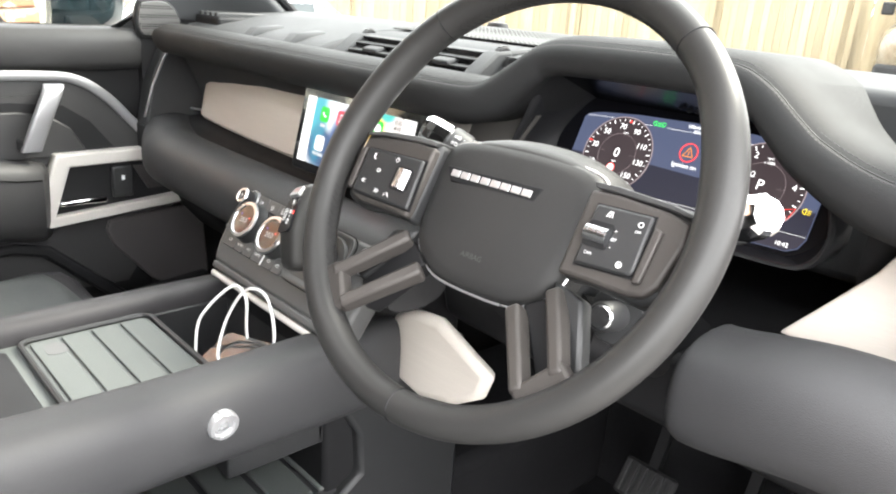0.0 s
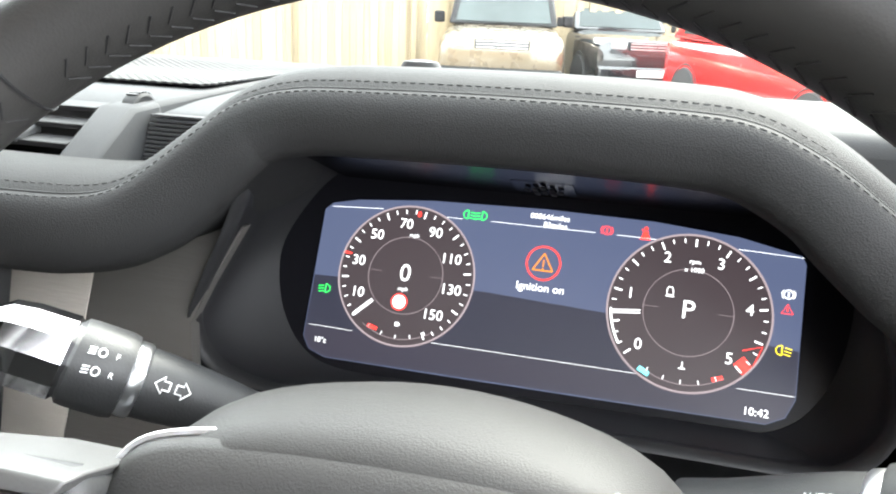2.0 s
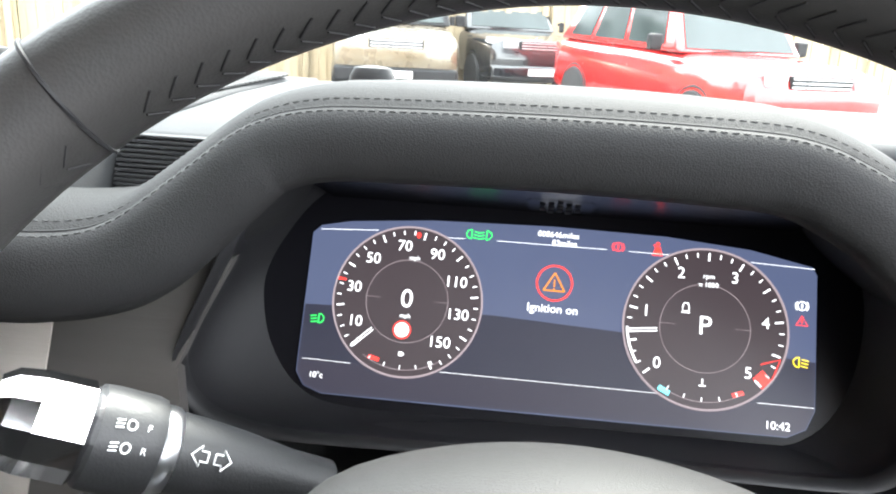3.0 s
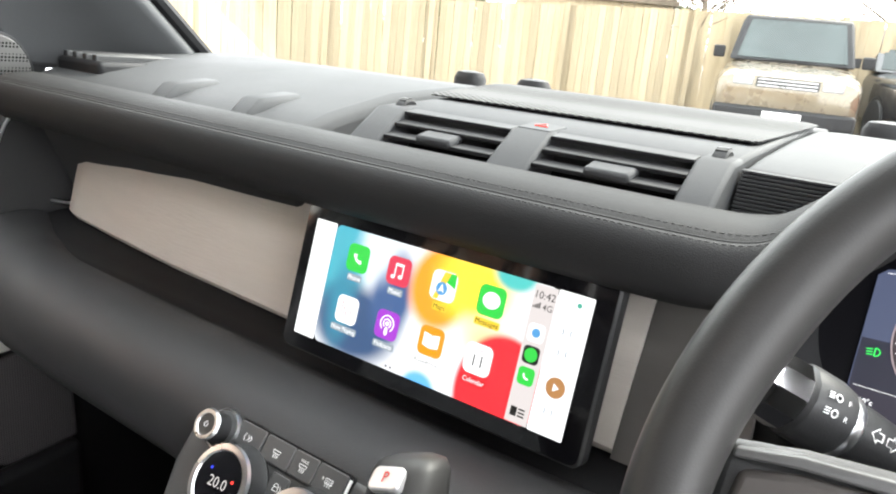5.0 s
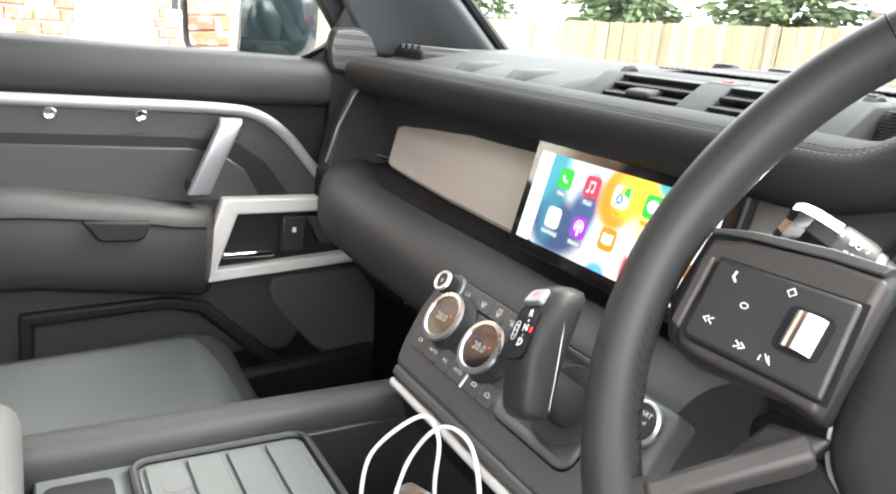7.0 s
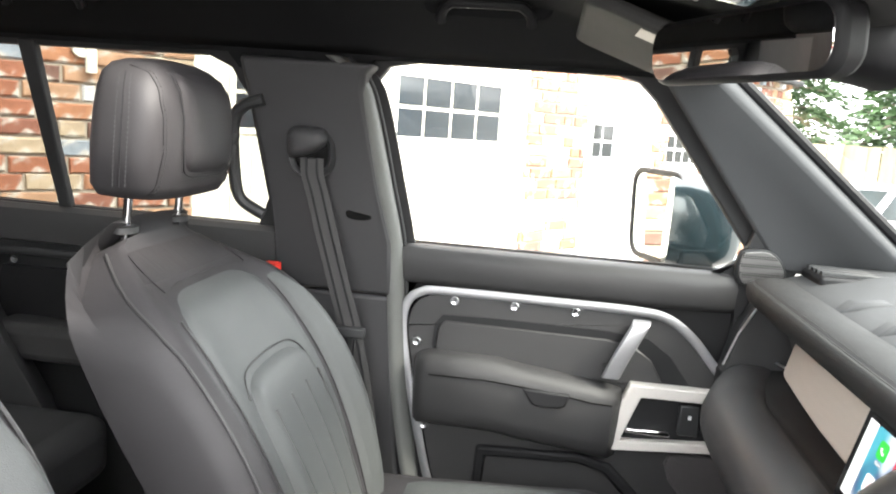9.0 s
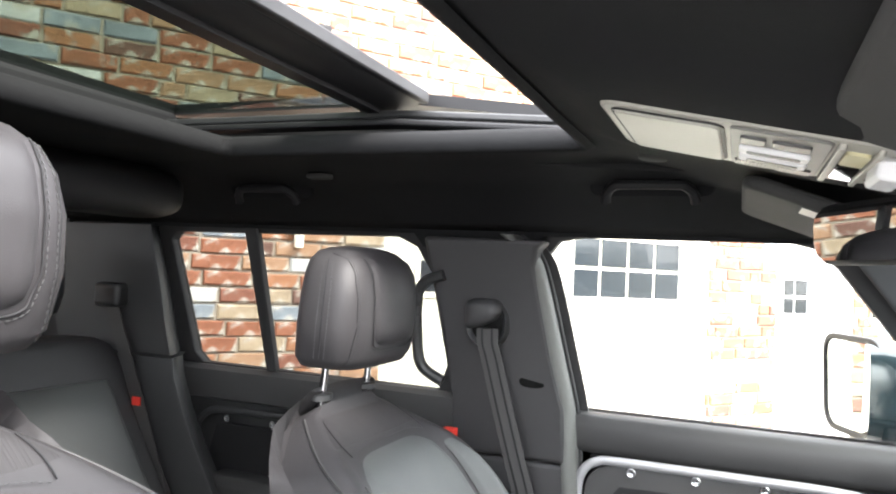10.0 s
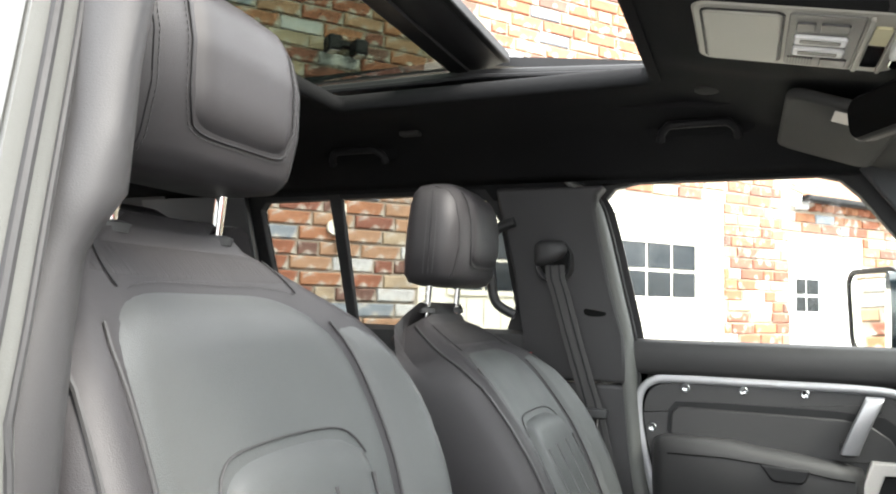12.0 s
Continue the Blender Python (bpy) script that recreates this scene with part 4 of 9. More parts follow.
GRID = [0.204, 0.371, 0.540, 0.706]
for i, (mt, lab) in enumerate(((I_GREEN, "Phone"), (I_RED, "Music"), (SCR_W, "Maps"), (I_GREEN, "Messages"))):
    ic, M = icon(GRID[i], 0.233, mt, "", None)
    part("caption_box", plate(rrect(0.0042 + 0.0019 * len(lab), 0.0052, 0.001, 2), M @ T(0, -0.0148, -0.0003), 0.0001), I_GREY if i < 2 else W_YELLOW, ic, smooth=False)
    text("caption", lab, 0.0048, M @ T(0, -0.0148, 0.0001), I_BLACK if i > 1 else SCR_W, ic)
    if i == 0:
        part("phone_glyph", tube([M @ Vector((0.0045 * math.cos(radians(a)) + 0.002, 0.0045 * math.sin(radians(a)) + 0.002, 0.0004)) for a in range(170, 291, 15)], [0.0016, 0.0014, 0.001, 0.0009, 0.0009, 0.0009, 0.001, 0.0014, 0.0016], 6), SCR_W, ic)
    elif i == 1:
        bm = bmesh.new()
        for xx in (-0.003, 0.0035):
            plate(oval(0.0018, 0.0014, 12, c=(xx - 0.0014, -0.0045 + (0.0008 if xx > 0 else 0))), M @ T(0, 0, 0.0002), 0.0002, bm)
            box(bm, (xx - 0.0004, -0.0045, 0.0002), (xx + 0.0004, 0.005, 0.0004), M)
        box(bm, (-0.0034, 0.0038, 0.0002), (0.0039, 0.0056, 0.0004), M)
        part("note", bm, SCR_W, ic)
    elif i == 2:
        part("road", plate([(-0.001, 0.0097), (0.0045, 0.0097), (-0.003, -0.0097), (-0.007, -0.0097)], M @ T(0, 0, 0.0002), 0.0001), W_YELLOW, ic, smooth=False)
        part("park", plate([(0.0045, 0.0097), (0.009, 0.0097), (0.0095, 0.0), (0.002, 0.003)], M @ T(0, 0, 0.0002), 0.0001), I_GREEN, ic, smooth=False)
        part("arrow_disc", plate(oval(0.0046, 0.0046, 20), M @ T(-0.001, -0.002, 0.0004), 0.0001), W_BLUE, ic)
        part("arrow", plate([(0, 0.0034), (-0.0024, -0.0026), (0, -0.0012), (0.0024, -0.0026)], M @ T(-0.001, -0.002, 0.0006), 0.0001), SCR_W, ic, smooth=False)
    else:
        part("bubble", plate(oval(0.0066, 0.0056, 24, c=(0, 0.0005)), M @ T(0, 0, 0.0002), 0.0001), SCR_W, ic)
for i, (mt, lab) in enumerate(((SCR_W, "Now Playing"), (I_PURPLE, "Podcasts"), (I_ORANGE, "Audiobooks"), (SCR_W, "Calendar"))):
    ic, M = icon(GRID[i], 0.655, mt, "", None)
    part("caption_box", plate(rrect(0.0042 + 0.0019 * len(lab), 0.0052, 0.001, 2), M @ T(0, -0.0148, -0.0003), 0.0001), (I_GREY, I_GREY, SCR_W, W_RED)[i], ic, smooth=False)
    text("caption", lab, 0.0046, M @ T(0, -0.0148, 0.0001), (SCR_W, SCR_W, I_BLACK, SCR_W)[i], ic)
    if i == 0:
        bm = bmesh.new()
        for k, hh in enumerate((0.006, 0.004, 0.0055, 0.003, 0.0045)):
            box(bm, (-0.005 + 0.0022 * k, -hh, 0.0002), (-0.0044 + 0.0022 * k, hh, 0.0003), M)
        part("level_bars", bm, I_RED, ic, smooth=False)
    elif i == 1:
        bm = bmesh.new()
        for rr in (0.0032, 0.0058):
            tube([M @ Vector((rr * math.cos(radians(a)), 0.001 + rr * math.sin(radians(a)), 0.0003)) for a in range(-50, 231, 14)], 0.0005, 5, bm=bm)
        plate(oval(0.0016, 0.0016, 12, c=(0, 0.001)), M @ T(0, 0, 0.0002), 0.0002, bm)
        plate(oval(0.0015, 0.0032, 12, c=(0, -0.0045)), M @ T(0, 0, 0.0002), 0.0002, bm)
        part("mast", bm, SCR_W, ic)
    elif i == 2:
        bm = bmesh.new()
        for k in (-1, 1):
            plate([(k * 0.0003, -0.005), (k * 0.0066, -0.0036), (k * 0.0066, 0.0055), (k * 0.0003, 0.0045)], M @ T(0, 0, 0.0002), 0.0001, bm)
        part("book", bm, SCR_W, ic, smooth=False)
    else:
        text("day", "11", 0.0115, M @ T(0, -0.0016, 0.0003), I_BLACK, ic)
        text("weekday", "TUE", 0.0034, M @ T(0, 0.0063, 0.0003), I_RED, ic)
text("clock_readout", "10:42", 0.0068, sp(0.861, 0.09, 0.001), I_BLACK, media)
text("signal", "4G", 0.0058, sp(0.876, 0.165, 0.001), I_BLACK, media)
bm = bmesh.new()
for k in range(4):
    box(bm, (k * 0.0014, 0, 0), (k * 0.0014 + 0.0009, 0.0012 + 0.0009 * k, 0.0002), sp(0.832, 0.18, 0.001))
part("signal_bars", bm, I_BLACK, media, smooth=False)
for v, mt in ((0.345, SCR_W), (0.498, I_BLACK), (0.647, I_GREEN)):
    ic = part("small_icon", plate(rrect(0.0115, 0.0115, 0.0028, 4), sp(0.861, v, 0.001), 0.0002), mt, media)
    M = sp(0.861, v, 0.0012)
    if mt is I_BLACK:
        part("disc", plate(oval(0.0046, 0.0046, 20), M, 0.0001), I_GREEN, ic)
    elif mt is SCR_W:
        part("arrow_disc", plate(oval(0.003, 0.003, 16), M, 0.0001), W_BLUE, ic)
    else:
        part("phone_glyph", tube([M @ Vector((0.0026 * math.cos(radians(a)) + 0.001, 0.0026 * math.sin(radians(a)) + 0.001, 0.0002)) for a in range(170, 291, 20)], 0.0006, 6), SCR_W, ic)
bm = bmesh.new()
box(bm, (-0.005, -0.003, 0), (-0.0006, 0.003, 0.0002), sp(0.861, 0.90, 0.001))
for k in (-1, 0, 1):
    box(bm, (0.0004, k * 0.0022 - 0.0005, 0), (0.005, k * 0.0022 + 0.0005, 0.0002), sp(0.861, 0.90, 0.001))
part("grid_key", bm, I_BLACK, media, smooth=False)
part("media_key", plate(oval(0.0066, 0.0066, 24), sp(0.950, 0.653, 0.0003), 0.0002), I_BRONZE, media)
part("play_mark", plate([(-0.0015, 0.0025), (-0.0015, -0.0025), (0.0025, 0)], sp(0.950, 0.653, 0.0006), 0.0002), SCR_W, media, smooth=False)
part("status_dot", plate(oval(0.0016, 0.0016, 12), sp(0.962, 0.085, 0.0003), 0.0002), mat("glow_teal", (0, 0, 0), emit=(0.05, 0.4, 0.3), power=1), media)
for v in (0.28, 0.42, 0.82):
    for k in (0, 1):
        part("side_mark", B((-0.004 + 0.005 * k, -0.002, 0), (-0.0032 + 0.005 * k, 0.002, 0.0002), sp(0.950, v, 0.0003)), I_GREY, media, smooth=False)
for v in (0.68, 0.86):
    part("side_mark", B((-0.002, -0.0004, 0), (0.002, 0.0004, 0.0002), sp(0.03, v, 0.0003)), I_GREY, media, smooth=False)
bm = bmesh.new()
for k in range(2):
    plate(oval(0.0009, 0.0009, 10, c=(0.004 * k, 0)), sp(0.40, 0.955, 0.001), 0.0002, bm)
part("page_dots", bm, I_BLACK, media, smooth=False)

# steering wheel -----------------------------------------------------------------
wheel = thing("steering_wheel", (0.388, 0.2, 1.311), "black leather steering wheel with switch packs and four spokes", "steering wheel")
WA = radians(30.2)
WM = frame_of((0.3883, 0.2003, 1.311), (math.cos(radians(3.4)), math.sin(radians(3.4)), 0), (0, math.sin(WA), math.cos(WA)))
R0, RT = 0.1762, 0.0136


def rim_ring(a):
    """A cross-section of the rim at the angle a: fatter at the thumb rests."""
    th = math.degrees(a) % 360
    fat = 1.0 + 0.10 * math.exp(-((min(abs(th - 20), 360 - abs(th - 20))) / 16) ** 2) + 0.10 * math.exp(-((th - 160) / 16) ** 2)
    c = Vector((math.cos(a), math.sin(a), 0))
    return [WM @ (c * (R0 + RT * 0.97 * fat * x - RT * 0.15 * (fat - 1) * 10) + Vector((0, 0, RT * 1.12 * y))) for x, y in oval(1, 1, 20, 2.2)]


NR = 144
bm = bmesh.new()
rings = [[bm.verts.new(p) for p in rim_ring(2 * math.pi * i / NR)] for i in range(NR)]
for i in range(NR):
    a, b = rings[i], rings[(i + 1) % NR]
    for j in range(20):
        bm.faces.new((a[j], a[(j + 1) % 20], b[(j + 1) % 20], b[j]))
rim = part("rim", bm, LEATHER_W, wheel, "black leather rim", angle=180)
for th in (50, 132.5, 272):
    a = radians(th)
    c = Vector((math.cos(a), math.sin(a), 0))
    part("seam", tube([WM @ (c * (R0 + (RT + 0.0001) * 0.985 * x) + Vector((0, 0, RT * 1.125 * y))) for x, y in oval(1, 1, 20, 2.2)], 0.0006, 5, True), DEEP, rim)
for th0, th1 in ((52, 131), (134, 168), (10, 48), (192, 240), (300, 348)):
    bm = bmesh.new()
    for i in range(int((th1 - th0) / 2.2)):
        for k, off in ((0, 0.34), (1, -0.34)):
            a0, a1 = radians(th0 + 2.2 * i + 0.3), radians(th0 + 2.2 * i + 1.7)
            p, q = ((WM @ (Vector((math.cos(a), math.sin(a), 0)) * (R0 - RT * 0.99 * math.cos(o)) + Vector((0, 0, RT * 1.14 * math.sin(o))))) for a, o in ((a0, off), (a1, off * 0.12)))
            tube([p, q], [0.00036, 0.00026], 5, bm=bm)
    tagged(part("stitching", bm, DEEP, rim), kind="stuff")

pad_poly = [(0, 0.0445), (0.035, 0.0435), (0.060, 0.040), (0.0715, 0.034), (0.0755, 0.022), (0.0755, 0.0), (0.0735, -0.025), (0.0705, -0.045), (0.062, -0.0605), (0.044, -0.0735), (0.027, -0.0775), (0.0, -0.0785)]
pad_poly = pad_poly + [(-x, y) for x, y in pad_poly[-2:0:-1]]
pad_poly = [(p.x * 1.06, p.y) for p in spline([(x, y, 0) for x, y in pad_poly], 4, True)]
bm = bmesh.new()
prs = []
for k, w in ((0.985, -0.055), (1.0, -0.040), (0.995, -0.031), (0.975, -0.0255), (0.93, -0.0215), (0.80, -0.019), (0.45, -0.0175), (0.02, -0.017)):
    prs.append([WM @ Vector((x * k, -0.013 + (y + 0.013) * k, w)) for x, y in pad_poly])
loft(bm, prs)
pad = part("airbag_pad", bm, PADSOFT, wheel, "smooth black airbag cover", angle=60)
arches = []
for w, top, bend, half in ((-0.022, 0.0420, 1.3, 0.066), (-0.030, 0.0500, 1.9, 0.071), (-0.045, 0.0585, 2.4, 0.077), (-0.062, 0.0635, 2.7, 0.082), (-0.080, 0.0652, 2.9, 0.085), (-0.092, 0.0640, 3.1, 0.085), (-0.099, 0.0600, 3.3, 0.082)):
    xs_ = [-half + half * i / 10 for i in range(21)]
    arches.append([WM @ Vector((x, top - bend * x * x - 0.016 * abs(x / half) ** 9, w)) for x in xs_] + [WM @ Vector((half * 0.8, -0.03, w)), WM @ Vector((-half * 0.8, -0.03, w))])
part("pad_crown", loft_of(arches), PADSOFT, pad, "smooth domed top of the airbag cover", angle=50)
part("pad_edge", tube([WM @ Vector((x * 1.004, -0.013 + (y + 0.013) * 1.004, -0.030)) for x, y in pad_poly[5:-4]], 0.0012, 6), SILVER, wheel, "bright rim round the pad")
part("badge_recess", plate([(-0.056, 0.0008), (0.030, 0.0030), (0.034, 0.0155), (-0.066, 0.0135)], WM @ T(0, 0, -0.0195), 0.0022), DEEP, pad, bevel=0.001)
for i in range(8):
    x = -0.0530 + 0.0106 * i
    part("badge_bar", B((x - 0.0044, 0.0055, -0.0174), (x + 0.0044, 0.0112, -0.0162), WM), SILVER, pad, "bright raised badge bar", bevel=0.0004)
text("mark", "AIRBAG", 0.0062, WM @ T(-0.004, -0.052, -0.0176), mat("emboss", (0.06, 0.06, 0.06), 0.5), pad)

# hub frame and spokes behind the pad
part("hub", lathe([(0.0, -0.075), (0.046, -0.075), (0.056, -0.05), (0.054, -0.038), (0.0, -0.034)], WM @ T(0, -0.018, 0), 32), PLASTIC, wheel)
for s in (-1, 1):
    inner = 0.074 if s < 0 else 0.0805
    arm_poly = [(s * inner, 0.030), (s * 0.100, 0.0300), (s * 0.150, 0.0265), (s * 0.166, 0.024), (s * 0.168, -0.020), (s * 0.158, -0.040), (s * 0.140, -0.0445), (s * 0.095, -0.041), (s * inner, -0.044)]
    part("switch_spoke", prism(arm_poly, "z", -0.032, -0.010, WM), PLASTIC, wheel, bevel=0.006, seg=3)
    # left cover gets a paler grey, for the light that falls on it
    part("spoke_cover", loft_of([[WM @ Vector((s * u, v + up, w)) for u, v in ((inner, 0.0270), (0.10, 0.0275), (0.14, 0.0245), (0.160, 0.0205), (0.160, 0.0175), (0.14, 0.0205), (0.10, 0.0225), (inner + 0.003, 0.0225))] for up, w in ((0.006, -0.040), (0.002, -0.012), (0.0, -0.004))]), SOFT if s > 0 else MIDGREY, wheel, "smooth cover on the spoke's top edge", bevel=0.001)
    sw_poly = [(s * inner, 0.0215), (s * 0.100, 0.0225), (s * 0.140, 0.0195), (s * 0.157, 0.0150), (s * 0.159, 0.0), (s * 0.153, -0.030), (s * 0.145, -0.0395), (s * 0.134, -0.0415), (s * 0.092, -0.0410), (s * inner, -0.0420)]
    pack = part("switch_pack", prism(sw_poly, "z", -0.014, -0.004, WM), GUNMETAL, wheel, "dark satin switch pack with white symbols", bevel=0.003, seg=3)
    key_poly = [(-0.0765, 0.0075), (-0.1455, 0.0065), (-0.1440, -0.0330), (-0.1410, -0.0355), (-0.0725, -0.0365)] if s < 0 else [(0.0915, 0.0115), (0.1345, 0.0125), (0.1360, -0.0265), (0.1330, -0.0300), (0.0915, -0.0325)]
    ctr = Vector((sum(p[0] for p in key_poly) / 5, sum(p[1] for p in key_poly) / 5))
    part("key_gap", prism([tuple(ctr + (Vector(p) - ctr) * 1.05) for p in key_poly], "z", -0.0042, -0.0034, WM), DEEP, pack)
    part("key_field", prism(key_poly, "z", -0.004, 0.0000, WM), PLASTIC, pack, "dark key field with white symbols", bevel=0.002)
    e0 = 0.1475 if s < 0 else 0.1375
    part("paddle", prism([(s * e0, 0.0060), (s * (e0 + 0.0065), 0.0045), (s * (e0 + 0.0050), -0.0320), (s * (e0 - 0.0010), -0.0335)], "z", -0.004, 0.0004, WM), GUNMETAL, pack, bevel=0.0015)
    part("scroll_pit", prism(rrect(0.0215, 0.0215, 0.004, 4, -0.0915, -0.0135) if s < 0 else rrect(0.020, 0.0185, 0.003, 4, 0.1020, -0.0095), "z", -0.001, 0.0004, WM), DEEP, pack)
    sw_ = lathe([(0.003, -0.0085), (0.0085, -0.0085), (0.0085, 0.0085), (0.003, 0.0085)], WM @ T(-0.0915, -0.0135, -0.0035) @ pose(0, 0, 0, 90, 0, 0), 24) if s < 0 else lathe([(0.002, -0.0085), (0.0060, -0.0085), (0.0060, 0.0085), (0.002, 0.0085)], WM @ T(0.1010, -0.0095, -0.0005) @ pose(0, 0, 0, 0, 90, 0), 20)
    scr = part("scroll_wheel", sw_, SATIN, pack, "ribbed satin scroll wheel", smooth=False)
    # lower spokes: two bars each with a gap between
    for o0, o1 in (((0.050, -0.076), (0.095, -0.129)), ((0.076, -0.054), (0.117, -0.108))):
        a, b = Vector((s * o0[0], o0[1], -0.024)), Vector((s * o1[0], o1[1], 0.000))
        d = (b - a).normalized()
        side = Vector((0, 0, 1)).cross(d).normalized()
        nn = d.cross(side)
        r1 = [WM @ (a + side * u * 0.0075 + nn * v * 0.008) for u, v in ((-1, -1), (1, -1), (0.8, 1), (-0.8, 1))]
        r2 = [WM @ (b + side * u * 0.0065 + nn * v * 0.007) for u, v in ((-1, -1), (1, -1), (0.8, 1), (-0.8, 1))]
        bm = bmesh.new()
        loft(bm, [r1, r2])
        part("spoke_bar", bm, GUNMETAL, wheel, "dark satin spoke", bevel=0.003, seg=3)
    part("spoke_foot", prism([(s * 0.088, -0.128), (s * 0.093, -0.122), (s * 0.110, -0.101), (s * 0.115, -0.096), (s * 0.128, -0.105), (s * 0.129, -0.114), (s * 0.114, -0.133), (s * 0.101, -0.140)], "z", -0.010, 0.0045, WM), GUNMETAL, wheel, "dark satin spoke foot", bevel=0.003, seg=3)
    part("spoke_web", prism([(s * 0.052, -0.070), (s * 0.074, -0.056), (s * 0.112, -0.104), (s * 0.093, -0.125)], "z", -0.045, -0.026, WM), DEEP, wheel, bevel=0.002)
    part("hub_fin", prism([(s * 0.070, -0.046), (s * 0.098, -0.052), (s * 0.118, -0.100), (s * 0.108, -0.104), (s * 0.078, -0.062)], "z", -0.040, -0.022, WM), PLASTIC, wheel, bevel=0.003)


def strokes(name, polys, M, r, material, parent):
    bm = bmesh.new()
    for p in polys:
        tube([M @ Vector((x, y, 0)) for x, y in p], r, 5, bm=bm)
    return part(name, bm, material, parent)


def small(polys, k=0.66):
    """Symbol lines drawn in towards their middle."""
    pts = [q for p in polys for q in p]
    mx, my = sum(q[0] for q in pts) / len(pts), sum(q[1] for q in pts) / len(pts)
    return [[(mx + (x - mx) * k, my + (y - my) * k) for x, y in p] for p in polys]


LP = WM @ T(-0.1150, -0.0125, 0.0003) @ Matrix.Diagonal((1.30, 0.90, 1, 1))
strokes("phone_symbol", small([[(-0.014, 0.018), (-0.0145, 0.013), (-0.012, 0.0095)]]), LP, 0.0006, WHITEP, wheel)
strokes("menu_symbol", small([[(0.008, 0.019), (0.0105, 0.0155), (0.008, 0.012), (0.0055, 0.0155), (0.008, 0.019)]]), LP, 0.0003, WHITEP, wheel)
strokes("source_symbol", small([[(-0.005 + 0.0022 * math.cos(a * 0.7), 0.001 + 0.0022 * math.sin(a * 0.7)) for a in range(10)]]), LP, 0.0003, WHITEP, wheel)
strokes("previous_symbol", small([[(-0.015, -0.010), (-0.018, -0.0125), (-0.015, -0.015)], [(-0.012, -0.010), (-0.015, -0.0125), (-0.012, -0.015)]]), LP, 0.00038, WHITEP, wheel)
strokes("next_symbol", small([[(-0.002, -0.016), (0.001, -0.0185), (-0.002, -0.021)], [(0.001, -0.016), (0.004, -0.0185), (0.001, -0.021)]]), LP, 0.00038, WHITEP, wheel)
strokes("voice_symbol", small([[(0.010, -0.016), (0.013, -0.021)], [(0.008, -0.018), (0.008, -0.022)], [(0.012, -0.0165), (0.0145, -0.0225)]]), LP, 0.0003, WHITEP, wheel)
RP = WM @ T(0.1130, -0.0090, 0.0003) @ Matrix.Diagonal((0.95, 0.95, 1, 1))
strokes("lane_symbol", small([[(-0.012, 0.013), (-0.010, 0.019)], [(-0.006, 0.013), (-0.007, 0.019)], [(-0.009, 0.013), (-0.0087, 0.015)], [(-0.0086, 0.016), (-0.0084, 0.019)]], 0.75), RP, 0.00026, WHITEP, wheel)
text("key_mark", "SET", 0.0030, RP @ T(0.001, -0.001), WHITEP, wheel)
text("key_mark", "+", 0.0040, RP @ T(0.0005, 0.005), WHITEP, wheel)
text("key_mark", "-", 0.0048, RP @ T(0.0005, -0.0065), WHITEP, wheel)
text("key_mark", "CAN", 0.0030, RP @ T(-0.014, -0.015), WHITEP, wheel)
text("key_mark", "LIM", 0.0030, RP @ T(0.016, 0.009), WHITEP, wheel)
strokes("limit_symbol", small([[(0.016 + 0.0024 * math.cos(a * 0.7), 0.0145 + 0.0024 * math.sin(a * 0.7)) for a in range(10)]], 0.75), RP, 0.0003, WHITEP, wheel)
strokes("wheel_symbol", small([[(0.012 + 0.0028 * math.cos(a * 0.7), -0.0165 + 0.0028 * math.sin(a * 0.7)) for a in range(10)], [(0.0092, -0.0165), (0.0148, -0.0165)], [(0.012, -0.0165), (0.012, -0.019)]], 0.75), RP, 0.0003, WHITEP, wheel)

# steering column, stalks
col = thing("steering_column", (0.38, 0.33, 1.25), "black steering column shroud with two control stalks", "steering column")
part("shroud", loft_of([[(0.38 + x, y, z0 + z) for x, z in oval(a, b, 28, 3)] for a, b, y, z0 in ((0.060, 0.036, 0.250, 1.245), (0.070, 0.042, 0.275, 1.238), (0.076, 0.045, 0.36, 1.212), (0.08, 0.045, 0.44, 1.19))]), PLASTIC, col, angle=50)
part("lower_shroud", loft_of([[(0.40 + x, y, z0 + z) for x, z in oval(a, b, 24, 3)] for a, b, y, z0 in ((0.06, 0.03, 0.26, 1.205), (0.075, 0.04, 0.31, 1.18), (0.08, 0.04, 0.45, 1.13))]), DEEP, col, angle=50)
part("adjuster", lathe([(0.0, 0.03), (0.010, 0.03), (0.012, 0.026), (0.012, 0.0), (0.022, 0.0), (0.024, -0.006), (0.020, -0.010)], frame_of((0.475, 0.262, 1.222), (1, 0.2, 0), (0, 0.3, 1)), 24), PLASTIC, col)
part("adjuster_cap", lathe([(0.0, 0.032), (0.008, 0.032), (0.010, 0.029)], frame_of((0.475, 0.262, 1.222), (1, 0.2, 0), (0, 0.3, 1)), 24), SATIN, col)


